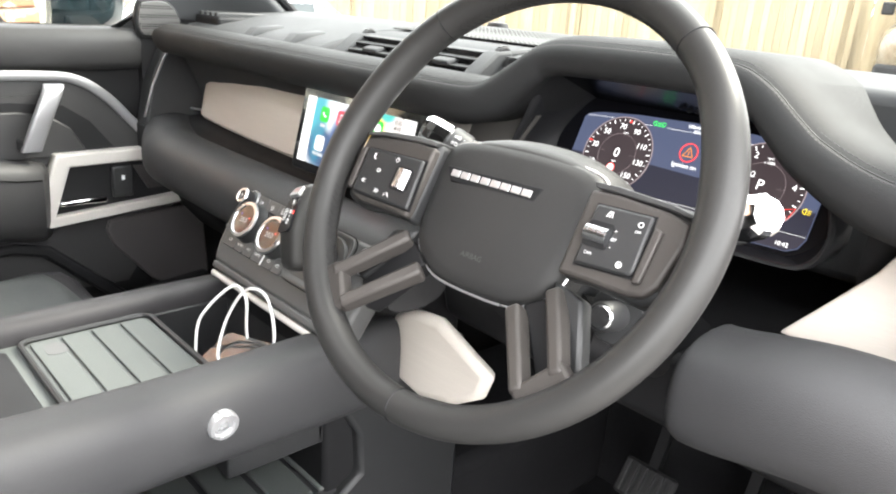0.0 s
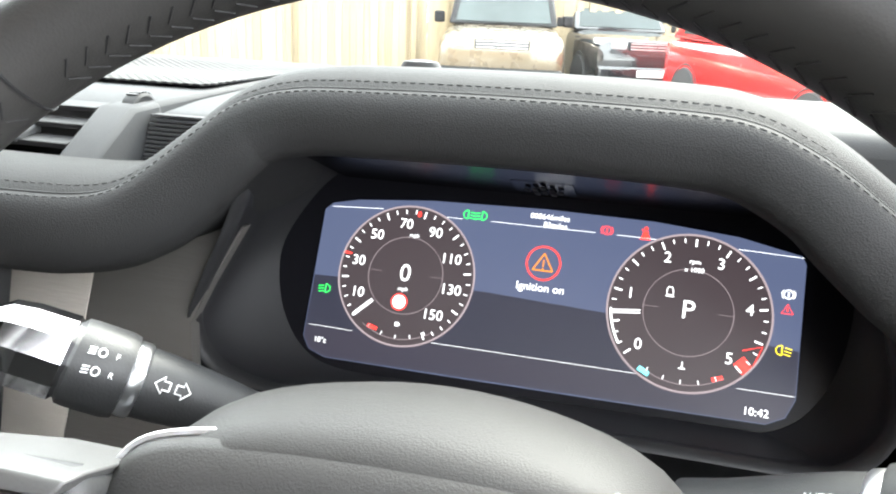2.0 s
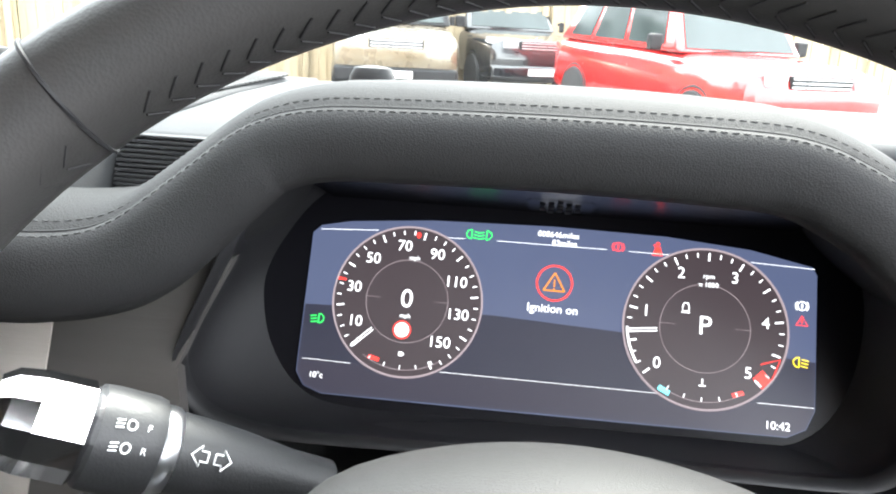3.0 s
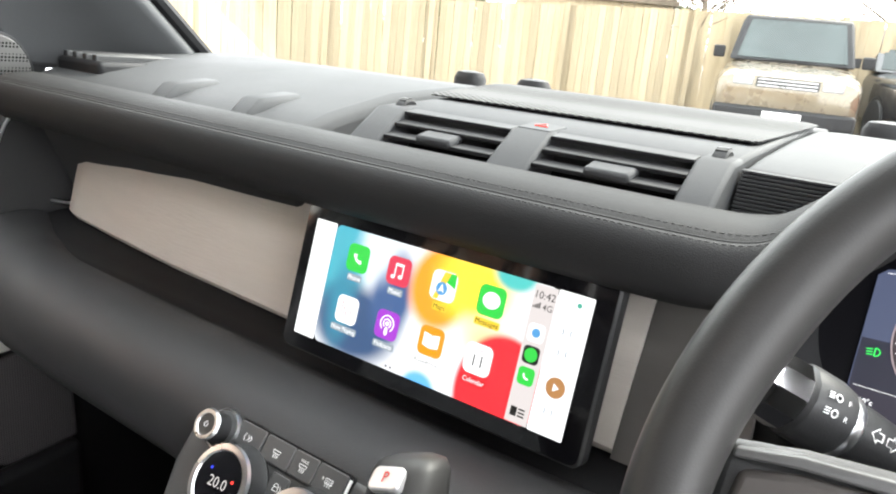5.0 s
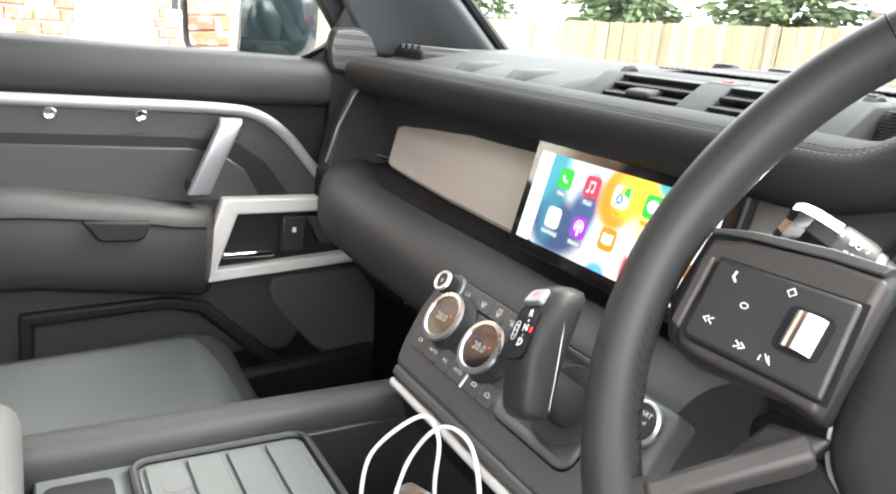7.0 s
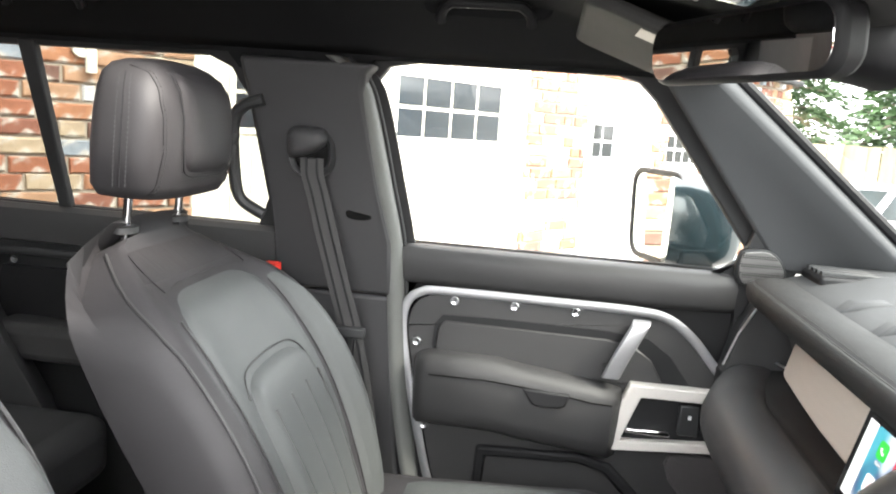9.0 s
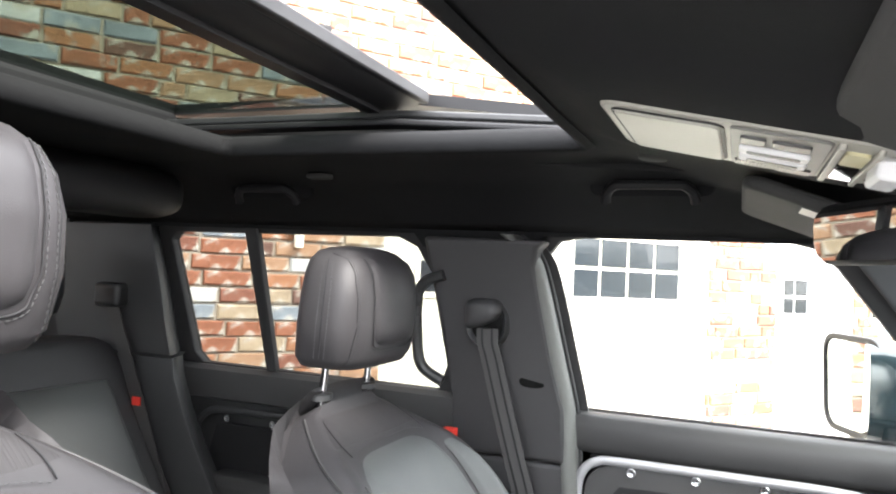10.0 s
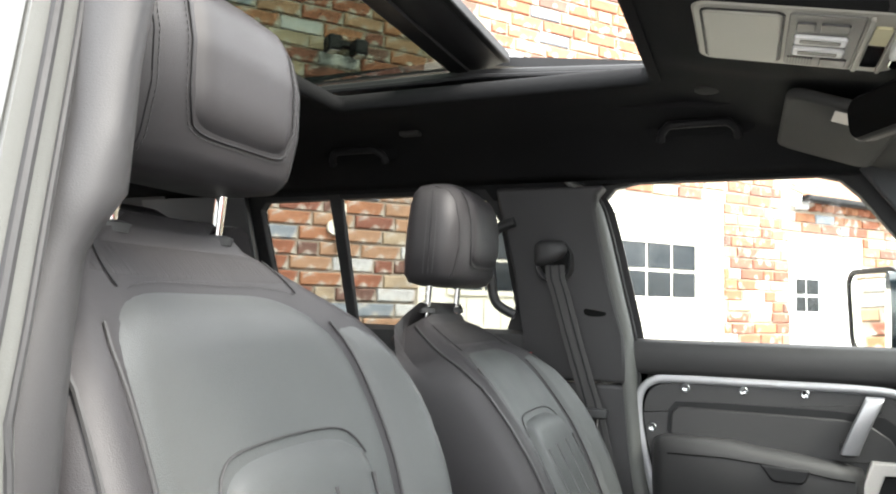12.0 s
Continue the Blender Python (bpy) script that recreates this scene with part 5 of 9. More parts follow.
def stalk(root, tip):
    """A control stalk: faceted chrome tip, barrel with a thumb flat, bright collar and tapered sleeve."""
    a, b = Vector(root), Vector(tip)
    d = (a - b).normalized()
    x = Vector((0, 0, 1)).cross(d).normalized()
    M = frame_of(b, x, d.cross(x))
    L = (a - b).length
    st = part("stalk", lathe([(0.0150, 0.0285), (0.0172, 0.030), (0.0176, 0.034), (0.0176, 0.047), (0.0168, 0.0505), (0.0150, 0.051)], M, 14), PLASTIC, col, "black control stalk with chrome tip", angle=32)
    part("sleeve", lathe([(0.0142, 0.056), (0.0140, 0.066), (0.0128, 0.082), (0.0105, L * 0.86), (0.010, L)], M, 28), PLASTIC, st)
    part("collar", lathe([(0.0148, 0.0505), (0.0153, 0.0515), (0.0153, 0.0555), (0.0146, 0.0565)], M, 28), SATIN, st)
    part("tip", lathe([(0.0, 0.0), (0.0120, 0.0), (0.0152, 0.004), (0.0166, 0.012), (0.0170, 0.027), (0.0150, 0.0290)], M, 11), CHROME, st, "faceted chrome tip", smooth=False)
    return st, M, L


LS, LT, RS, RT2 = (0.297, 0.346, 1.272), (0.207, 0.290, 1.3225), (0.463, 0.346, 1.272), (0.562, 0.293, 1.3225)
st, SMX, L = stalk(LS, LT)
st2, SMY, L2 = stalk(RS, RT2)


def on_stalk(root, tip, f, up, flip, r=0.0136):
    """A place on a stalk's skin at the fraction f from its tip; x runs along the stalk, z faces the driver."""
    a, b = Vector(root), Vector(tip)
    d = (a - b).normalized() * flip
    c = b.lerp(a, f)
    z = Vector((0.45, -0.72, 0.55)) if flip > 0 else Vector((-0.20, -0.80, 0.55))
    z = (z - d * z.dot(d)).normalized()
    y = z.cross(d)
    q = (z + y * up).normalized()
    M = frame_of(c + q * r, d, q.cross(d))
    return M


def arrow(M, s):
    bm = bmesh.new()
    pts = [(0.0, 0.0017), (s * 0.0026, 0.0017), (s * 0.0026, 0.0034), (s * 0.0058, 0.0), (s * 0.0026, -0.0034), (s * 0.0026, -0.0017), (0.0, -0.0017), (0.0, 0.0017)]
    return tube([M @ Vector((x, y, 0)) for x, y in pts], 0.00035, 4, bm=bm)


for up, body in ((0.26, "F"), (-0.16, "R")):
    M = on_stalk(LS, LT, 0.345, up, 1, 0.0178)
    text("stalk_mark", body, 0.0032, M @ T(0.004, 0, 0), WHITEP, st)
    bm = bmesh.new()
    tube([M @ Vector((-0.0016 + 0.0014 * math.cos(radians(a)), 0.0016 * math.sin(radians(a)), 0)) for a in range(-90, 271, 30)], 0.00035, 4, bm=bm)
    for k in (-1, 0, 1):
        tube([M @ Vector((-0.0065, k * 0.0012 - 0.0004, 0)), M @ Vector((-0.0040, k * 0.0012, 0))], 0.0003, 4, bm=bm)
    part("lamp_mark", bm, WHITEP, st)
for s_ in (-1, 1):
    part("arrow_mark", arrow(on_stalk(LS, LT, 0.575, 0.0, 1, 0.0141) @ T(0.0012 * s_, 0, 0), s_), WHITEP, st)
for up, body, f in ((0.34, "AUTO", 0.56), (0.04, "OFF", 0.56), (-0.26, "1", 0.56), (0.0, "MAX", 0.33)):
    text("stalk_mark", body, 0.0038, on_stalk(RS, RT2, f, up, -1, 0.0178 if f < 0.5 else 0.0142), WHITEP, st2)

# centre console -----------------------------------------------------------------
cons = thing("centre_console", (0, 0.1, 0.62), "grey and black centre console with ribbed tray and open bin", "console")
FM = frame_of((0.01, 0.2445, 1.137), (1, 0, 0), (0, 0.062, 0.088))
FH = 0.1075
face_poly = [(-0.129, -FH / 2), (-0.135, -0.046), (-0.143, -0.028), (-0.1505, 0.006), (-0.1495, 0.034), (-0.1445, 0.048), (-0.135, FH / 2), (0.166, FH / 2), (0.166, -FH / 2)]
face = part("control_panel", prism(face_poly, "z", -0.03, 0.0, FM), MIDGREY, cons, "grey control panel with round dials", bevel=0.006, seg=3)
part("panel_lip", prism([(-0.121, -FH / 2 - 0.008), (-0.125, -FH / 2 + 0.002), (0.150, -FH / 2 + 0.002), (0.150, -FH / 2 - 0.008)], "z", -0.028, 0.003, FM), MIDGREY, cons, bevel=0.003)
part("pale_strip", prism([(-0.118, -FH / 2 - 0.018), (-0.122, -FH / 2 - 0.010), (0.150, -FH / 2 - 0.010), (0.150, -FH / 2 - 0.018)], "z", -0.02, 0.001, FM), BEAM, cons, "pale painted strip", bevel=0.003)
part("panel_under", prism([(0.222, 1.07), (0.26, 1.10), (0.45, 1.12), (0.45, 0.62), (0.235, 0.62), (0.235, 1.0)], "x", -0.135, 0.12), DEEP, cons, bevel=0.006)


def climate_dial(u, v):
    M = FM @ T(u, v)
    d = part("temperature_dial", lathe([(0.0265, 0.0), (0.0275, 0.003), (0.0255, 0.006), (0.0248, 0.016)], M, 40), PLASTIC, face, "black dial with chrome ring and lit readout")
    part("chrome_ring", lathe([(0.0243, 0.0155), (0.0251, 0.017), (0.0243, 0.0195), (0.0205, 0.0200), (0.0195, 0.0185)], M, 40), SATIN, d)
    part("dial_glass", lathe([(0.0, 0.0186), (0.0212, 0.0186), (0.0212, 0.017)], M, 32), PIANO, d)
    text("readout", "20.0", 0.0098, M @ T(0, -0.001, 0.0188) @ pose(0, 0, 0, 0, 0, 4), mat("readout_glow", (0, 0, 0), emit=(0.75, 0.72, 0.72), power=0.8), d)
    part("blue_mark", plate(oval(0.0011, 0.0011, 10), M @ T(-0.010, 0.006, 0.0188), 0.0002), mat("glow_blue", (0, 0, 0), emit=(0.02, 0.04, 0.9), power=1.0), d)
    part("red_mark", plate(oval(0.0011, 0.0011, 10), M @ T(0.0115, 0.004, 0.0188), 0.0002), GLOW_R, d)


climate_dial(-0.0855, 0.0125)
climate_dial(-0.0180, 0.0105)
vk = part("volume_knob", lathe([(0.0135, 0.0), (0.0135, 0.004), (0.0105, 0.006), (0.0105, 0.018)], FM @ T(-0.1325 + 0.015, 0.040), 32), PLASTIC, face)
part("chrome_ring", lathe([(0.0100, 0.0175), (0.0112, 0.0185), (0.0100, 0.0205), (0.0078, 0.0205), (0.0072, 0.0195)], FM @ T(-0.1175, 0.040), 32), SATIN, vk)
part("knob_cap", lathe([(0.0, 0.0196), (0.0075, 0.0196), (0.0075, 0.018)], FM @ T(-0.1175, 0.040), 24), GUNMETAL, vk)
part("base_ring", lathe([(0.0128, 0.004), (0.0140, 0.0044), (0.0146, 0.0030), (0.0146, 0.0)], FM @ T(-0.1175, 0.040), 32), SATIN, vk)
strokes("power_symbol", [[(0.0016 * math.sin(0.7 + 0.56 * k), 0.0016 * math.cos(0.7 + 0.56 * k)) for k in range(10)], [(0.0, 0.0006), (0.0, 0.0024)]], FM @ T(-0.1175, 0.040, 0.0199), 0.0002, WHITEP, vk)
rows = [(a, b, -0.0190) for a, b in ((-0.1270, -0.0970), (-0.0965, -0.0750), (-0.0745, -0.0525), (-0.0520, -0.0285), (-0.0240, -0.0025), (-0.0020, 0.0175))]
for i, (a, b, v) in enumerate(rows):
    k = part("key", prism(rrect(b - a, 0.019, 0.003, 3, (a + b) / 2, v), "z", 0.0, 0.003, FM), MIDGREY, face, bevel=0.0008)
    M = FM @ T((a + b) / 2, v, 0.0034)
    if i in (1, 3):
        text("key_mark", "AUTO", 0.0048, M, WHITEP, k)
    elif i == 2:
        text("key_mark", "A/C", 0.0048, M, WHITEP, k)
    else:
        strokes("symbol", [[(-0.003, -0.001), (-0.003, 0.001), (0.0, 0.0025), (0.003, 0.001), (0.003, -0.001), (-0.003, -0.001)]], M, 0.0003, WHITEP, k)
# upper keys: seat heat, screen heat, full demist, rear demist, then recirculation and flow
FAN = [[(-0.0032, 0.002), (-0.0026, 0.0), (0.0026, 0.0), (0.0032, 0.002), (-0.0032, 0.002)]] + [[(x, -0.0006), (x + 0.0004, -0.0018), (x - 0.0002, -0.003)] for x in (-0.0016, 0.0, 0.0016)]
REARH = [[(-0.003, -0.0008), (-0.003, 0.0022), (0.003, 0.0022), (0.003, -0.0008), (-0.003, -0.0008)]] + [[(x, 0.0012), (x + 0.0005, 0.0), (x - 0.0003, -0.0014), (x, -0.003)] for x in (-0.0018, 0.0, 0.0018)]
FLOW = [[(-0.003, 0.0026), (-0.0042, 0.0), (-0.003, -0.0026)], [(-0.001, 0.002), (0.0008, 0.0), (-0.001, -0.002)], [(0.0014, 0.002), (0.003, 0.0), (0.0014, -0.002)]]
CARAIR = [[(-0.002, -0.002), (-0.002, 0.001), (-0.001, 0.0026), (0.001, 0.0026), (0.002, 0.001), (0.002, -0.002), (-0.002, -0.002)], [(-0.002, 0.0006), (0.002, 0.0006)], [(0.0032, 0.002), (0.0042, 0.0), (0.0032, -0.002)]]
for u, v, w, h, marks, word in ((-0.0930, 0.0440, 0.0255, 0.0165, FLOW, ""), (-0.0655, 0.0440, 0.0265, 0.0165, FAN, ""), (-0.0410, 0.0440, 0.0215, 0.0165, FAN, "MAX"), (-0.0175, 0.0440, 0.0245, 0.0165, REARH, "R"), (-0.0535, 0.0255, 0.0160, 0.0150, CARAIR, ""), (-0.0585, 0.0030, 0.0130, 0.0140, FLOW, "")):
    k = part("key", prism(rrect(w, h, 0.0018, 3, u, v), "z", 0.0, 0.0022, FM), MIDGREY, face, bevel=0.0007)
    M = FM @ T(u, v - 0.001, 0.0024)
    strokes("symbol", marks, M, 0.00024, WHITEP, k)
    if word:
        text("key_mark", word, 0.0030, M @ (T(0, 0.0042) if len(word) > 1 else T(-0.0052, 0.001)), WHITEP, k)
part("key_gap", prism(rrect(0.106, 0.0195, 0.003, 3, -0.0540, 0.0440), "z", -0.001, 0.0006, FM), DEEP, face)
part("white_mark", prism(rrect(0.0016, 0.014, 0.0005, 2, -0.0030, 0.0440), "z", 0.001, 0.0026, FM), WHITEP, face)
part("white_mark", prism([(-0.0273, -0.0285), (-0.0253, -0.0285), (-0.0253, -0.0095), (-0.0273, -0.0095)], "z", 0.003, 0.0042, FM), WHITEP, face)
# gear selector
rings = [[FM @ Vector((x, y, z)) for x, y in rrect(w, h, r, 6, 0.0675, 0.0125)] for w, h, r, z in ((0.100, 0.080, 0.014, -0.001), (0.100, 0.080, 0.014, 0.0030), (0.098, 0.078, 0.013, 0.0042), (0.093, 0.073, 0.011, 0.0042), (0.090, 0.070, 0.010, 0.0030), (0.082, 0.062, 0.010, 0.0006))]
part("selector_tray", loft_of(rings, cap=False), MIDGREY, face, "raised rim round the selector well", angle=40)
part("selector_well", prism(rrect(0.084, 0.064, 0.010, 4, 0.0675, 0.0125), "z", -0.001, 0.0007, FM), MIDGREY, face)
part("rim_gap", tube([FM @ Vector((x, y, 0.0004)) for x, y in rrect(0.1015, 0.0815, 0.0145, 6, 0.0675, 0.0125)], 0.0009, 6, True), PIT, face)
sel = thing("gear_selector", (0.08, 0.26, 1.12), "black gear selector with chrome edges and lit gear letters", "gear selector")
base, top = Vector((0.099, 0.208, 1.150)), Vector((0.0645, 0.2355, 1.2385))
ax = (top - base).normalized()
xr = Vector((0.985, -0.12, 0)).normalized()
xr = (xr - ax * xr.dot(ax)).normalized()
GM = frame_of(base, xr, ax)
foot = FM @ Vector((0.0825, 0.014, 0.0))
part("gaiter_ring", lathe([(0.018, 0.002), (0.026, 0.004), (0.031, 0.0045), (0.033, 0.002), (0.033, 0.0)], FM @ T(0.0825, 0.014, 0.0), 28), SOFT, sel, "round grey gaiter ring")
part("stem", tube(spline([foot - (FM.to_3x3() @ Vector((0, 0, 0.004))), foot + FM.to_3x3() @ Vector((0.002, 0.002, 0.018)), GM @ Vector((0.0, 0.030, -0.006))], 6), [0.0190, 0.0184, 0.0178, 0.0172, 0.0168, 0.0164, 0.0160, 0.0156, 0.0152, 0.0148, 0.0144, 0.0140, 0.0136], 20), RUBBER, sel)
secs = ((0.008, 0.007, -0.001, 0.0), (0.0135, 0.0120, 0.0015, 0.0), (0.0162, 0.0150, 0.007, 0.0), (0.0176, 0.0165, 0.020, 0.0), (0.0194, 0.0182, 0.042, 0.0), (0.0208, 0.0180, 0.065, -0.006), (0.0214, 0.0172, 0.080, -0.011), (0.0208, 0.0160, 0.0905, -0.0145), (0.0178, 0.0130, 0.0960, -0.0165), (0.010, 0.007, 0.0985, -0.018))
part("grip", loft_of([[GM @ Vector((x, h, z + o)) for x, z in oval(a, b, 32, 3.0)] for a, b, h, o in secs]), LEATHER_W, sel, "black leather grip", angle=50)
for sg in (-1, 1):
    part("chrome_edge", tube([GM @ Vector((sg * k, h, -0.008)) for k, h in ((0.0160, 0.008), (0.0176, 0.022), (0.0192, 0.042), (0.0203, 0.062), (0.0207, 0.072))], 0.0004, 6), SILVER, sel)
GF = GM @ pose(0, 0.0600, 0.0127, -17.5, 0, 0)
part("gate_display", prism(rrect(0.0265, 0.042, 0.006), "z", -0.004, 0.0008, GF), LENS, sel, "gloss black gear display")
GK = GM @ pose(0, 0.0875, 0.0035, -38, 0, 0)
part("park_key", prism(rrect(0.0215, 0.0135, 0.004, 4), "z", -0.004, 0.0022, GK), SILVER, sel, "silver park button", bevel=0.001)
text("key_mark", "P", 0.0085, GK @ T(0.0, 0.0, 0.0025), RED, sel)
for k, ch in enumerate("RND"):
    text("gear_letter", ch, 0.0085, GF @ T(0.0035, 0.0145 - 0.0115 * k, 0.0011), GLOW_W, sel)
    if k:
        part("letter_dash", plate(rrect(0.0009, 0.0022, 0.0003, 2), GF @ T(0.0035, 0.0203 - 0.0115 * k, 0.0009), 0.0002), WHITEP, sel)
part("lock_mark", plate(rrect(0.0030, 0.0046, 0.0008, 3), GF @ T(0.0110, 0.0015, 0.0009), 0.0002), GLOW_R, sel)
strokes("gate_symbol", [[(-0.0025, 0.0055), (-0.0025, -0.0055), (-0.0012, -0.0072), (0.0012, -0.0072), (0.0025, -0.0055), (0.0025, 0.0055), (0.0012, 0.0072), (-0.0012, 0.0072), (-0.0025, 0.0055)], [(-0.001, 0.004), (0.001, 0.004)], [(0.0, 0.003), (0.0, 0.005)], [(-0.001, 0.0), (0.001, 0.0)], [(-0.001, -0.004), (0.001, -0.004)]], GF @ T(-0.0075, 0.001, 0.0011), 0.00035, WHITEP, sel)
# start button
sb = part("start_button", lathe([(0.0165, 0.0), (0.0165, 0.004), (0.0145, 0.005)], FM @ T(0.1460, 0.034, 0.001), 32), SATIN, face, "round start button with bright ring")
part("button_cap", lathe([(0.0, 0.0052), (0.0140, 0.0052), (0.0145, 0.002)], FM @ T(0.1460, 0.034, 0.001), 32), PLASTIC, sb)
for k, wd in enumerate(("START", "ENGINE", "STOP")):
    text("button_mark", wd, 0.0052 if k != 1 else 0.0036, FM @ T(0.1460, 0.041 - 0.006 * k, 0.0066), WHITEP, sb)

# console body
part("outer_rail", loft_of([[(-0.137 + x, y, 1.038 + z) for x, z in oval(0.022, 0.024, 20, 3)] for y in (-0.12, -0.1, 0.0, 0.1, 0.2, 0.245)]), SEATHIDE, cons, "padded black rail", angle=50)
part("outer_side", B((-0.150, -0.46, 0.62), (-0.125, 0.24, 1.03)), PLASTIC, cons, bevel=0.008)
bol = loft_of([[(0.145 + x * w, y, zc + z) for x, z in oval(0.040, hh, 26, 3.0)] for y, zc, hh, w in ((-0.48, 1.03, 0.05, 0.8), (-0.45, 1.03, 0.056, 1), (-0.12, 1.038, 0.050, 1), (0.03, 1.037, 0.046, 1), (0.15, 1.036, 0.048, 1), (0.22, 1.036, 0.05, 0.95), (0.27, 1.036, 0.052, 0.8), (0.31, 1.03, 0.055, 0.5))])
bl = part("side_bolster", bol, LEATHER, cons, "padded black side rail with round stud", angle=50)
st = part("stud", lathe([(0.0150, -0.006), (0.0155, 0.0015), (0.0143, 0.0035), (0.0108, 0.0035), (0.0100, 0.0015)], frame_of((0.1862, 0.075, 1.046), (0, 1, 0), (0.15, 0, 1)), 32), SILVER, bl, "round bright metal stud")
part("stud_centre", lathe([(0.0, 0.0022), (0.0075, 0.0018), (0.0102, 0.0012)], frame_of((0.1862, 0.075, 1.046), (0, 1, 0), (0.15, 0, 1)), 24), SILVER, st)
part("deck", prism([(-0.118, 1.020), (0.115, 1.020), (0.115, 1.036), (-0.118, 1.036)], "y", -0.10, 0.118), TRAY, cons, "grey console deck", bevel=0.003)
# the ribbed sliding lid in its frame
lid = part("tray_lid", prism(rrect(0.200, 0.140, 0.012, 5, -0.006, 0.045), "z", 1.036, 1.0395), TRAY, cons, "grey ribbed sliding lid", bevel=0.001)
part("lid_frame", tube([(x, y, 1.041) for x, y in rrect(0.208, 0.148, 0.014, 5, -0.006, 0.045)], 0.0035, 8, True), PLASTIC, lid)
for k in range(4):
    part("lid_rib", prism(rrect(0.186, 0.0285, 0.003, 3, -0.006, -0.006 + 0.0335 * k), "z", 1.0395, 1.0425), TRAY, lid, bevel=0.001)
part("lid_pull", prism(rrect(0.03, 0.022, 0.008, 4, -0.07, 0.0), "z", 1.0425, 1.0428), MIDGREY, lid)
part("slot_tray", prism(rrect(0.20, 0.05, 0.008, 4, -0.004, -0.068), "z", 1.030, 1.0375), DEEP, cons, bevel=0.002)
# bin
for lo, hi in (((-0.118, 0.116, 0.93), (-0.112, 0.235, 1.036)), ((0.100, 0.116, 0.93), (0.115, 0.235, 1.036)), ((-0.118, 0.112, 0.93), (0.115, 0.119, 1.036)), ((-0.118, 0.228, 0.93), (0.115, 0.236, 1.06)), ((-0.118, 0.112, 0.925), (0.115, 0.236, 0.935))):
    part("bin_wall", B(lo, hi), PLASTIC, cons, bevel=0.002)
# lower open pass-through with ribbed mat
part("lower_floor", B((-0.125, -0.40, 0.80), (0.125, 0.36, 0.855)), PLASTIC, cons, bevel=0.01)
for k in range(8):
    part("mat_rib", B((-0.10, -0.10 + 0.055 * k, 0.855), (0.118, -0.10 + 0.055 * k + 0.047, 0.861)), TRAY, cons, bevel=0.003)
part("lower_side", prism([(0.30, 0.99), (0.24, 0.99), (0.275, 0.93), (0.28, 0.87), (0.25, 0.85), (-0.45, 0.85), (-0.45, 0.62), (0.45, 0.62), (0.45, 1.02)], "x", 0.112, 0.135), PLASTIC, cons, bevel=0.006)
part("tunnel", B((-0.13, -0.5, 0.60), (0.13, 0.86, 0.80)), CARPET, cons, bevel=0.02)
# armrest lid
arm = thing("armrest_box", (0, -0.28, 1.0), "padded grey-black armrest box between the seats", "armrest")
part("lid", B((-0.150, -0.455, 1.035), (0.150, -0.105, 1.102)), ARMREST, arm, bevel=0.022, seg=4)
part("box", B((-0.135, -0.46, 0.64), (0.135, -0.12, 1.034)), PLASTIC, arm, bevel=0.01)
# phone and cable in the bin
ph = thing("phone", (0.03, 0.17, 1.0), "dark glass phone leaning in the console bin", "phone")
PM = frame_of((0.050, 0.160, 1.030), (0.95, 0.20, 0.13), (-0.2, 0.85, 0.36))
part("body", prism(rrect(0.105, 0.070, 0.009), "z", -0.004, 0.0036, PM), PLASTIC, ph, bevel=0.0015)
part("glass", prism(rrect(0.102, 0.067, 0.008), "z", 0.0036, 0.0041, PM), PIANO, ph, "reflecting dark glass")
cb = thing("charging_cable", (0.05, 0.18, 1.0), "white looped charging cable in the console bin", "cable")
loops = [(-0.02, 0.140, 1.018), (-0.035, 0.155, 1.055), (-0.01, 0.185, 1.098), (0.015, 0.190, 1.090), (0.025, 0.185, 1.05), (0.05, 0.18, 1.015), (0.085, 0.175, 1.03), (0.09, 0.185, 1.07), (0.055, 0.195, 1.105), (0.015, 0.19, 1.10), (-0.005, 0.175, 1.06), (0.02, 0.15, 1.03), (0.06, 0.14, 1.035), (0.10, 0.15, 1.03), (0.105, 0.19, 1.0)]
part("lead", tube(spline(loops, 8), 0.0019, 8), CABLE, cb)
part("plug", B((-0.0045, -0.003, -0.010), (0.0045, 0.003, 0.008), pose(-0.02, 0.14, 1.012, 20, 0, 0)), CABLE, cb, bevel=0.001)
part("plug", B((-0.006, -0.0035, -0.010), (0.006, 0.0035, 0.010), pose(0.075, 0.188, 1.02, 60, 0, 40)), CABLE, cb, bevel=0.001)

# pedals, footwell floor
ped = thing("brake_pedal", (0.30, 0.72, 0.66), "black ribbed pedal pad", "pedal")
part("pad", B((-0.045, -0.006, -0.03), (0.045, 0.006, 0.03), pose(0.30, 0.70, 0.76, -35, 0, 0)), RUBBER, ped, bevel=0.006)
for k in range(6):
    part("rib", B((-0.040 + 0.0145 * k, -0.010, -0.026), (-0.032 + 0.0145 * k, -0.006, 0.026), pose(0.30, 0.70, 0.76, -35, 0, 0)), RUBBER, ped, bevel=0.0015)
part("arm", B((-0.008, 0, 0), (0.008, 0.015, 0.22), pose(0.30, 0.71, 0.77, -20, 0, 0)), DEEP, ped)
ped2 = copy_thing(ped, pose(0.44, 0.73, 0.65))
tagged(part("floor", B((-0.80, -2.4, 0.52), (0.80, 0.90, 0.60)), CARPET, None, smooth=False), "black carpeted cabin floor", "floor", kind="structure")


# cabin sides ----------------------------------------------------------------------
def sx_at(z):
    """How far out the cabin's side lies at a height."""
    return 0.742 - max(0.0, z - 1.35) * 0.27


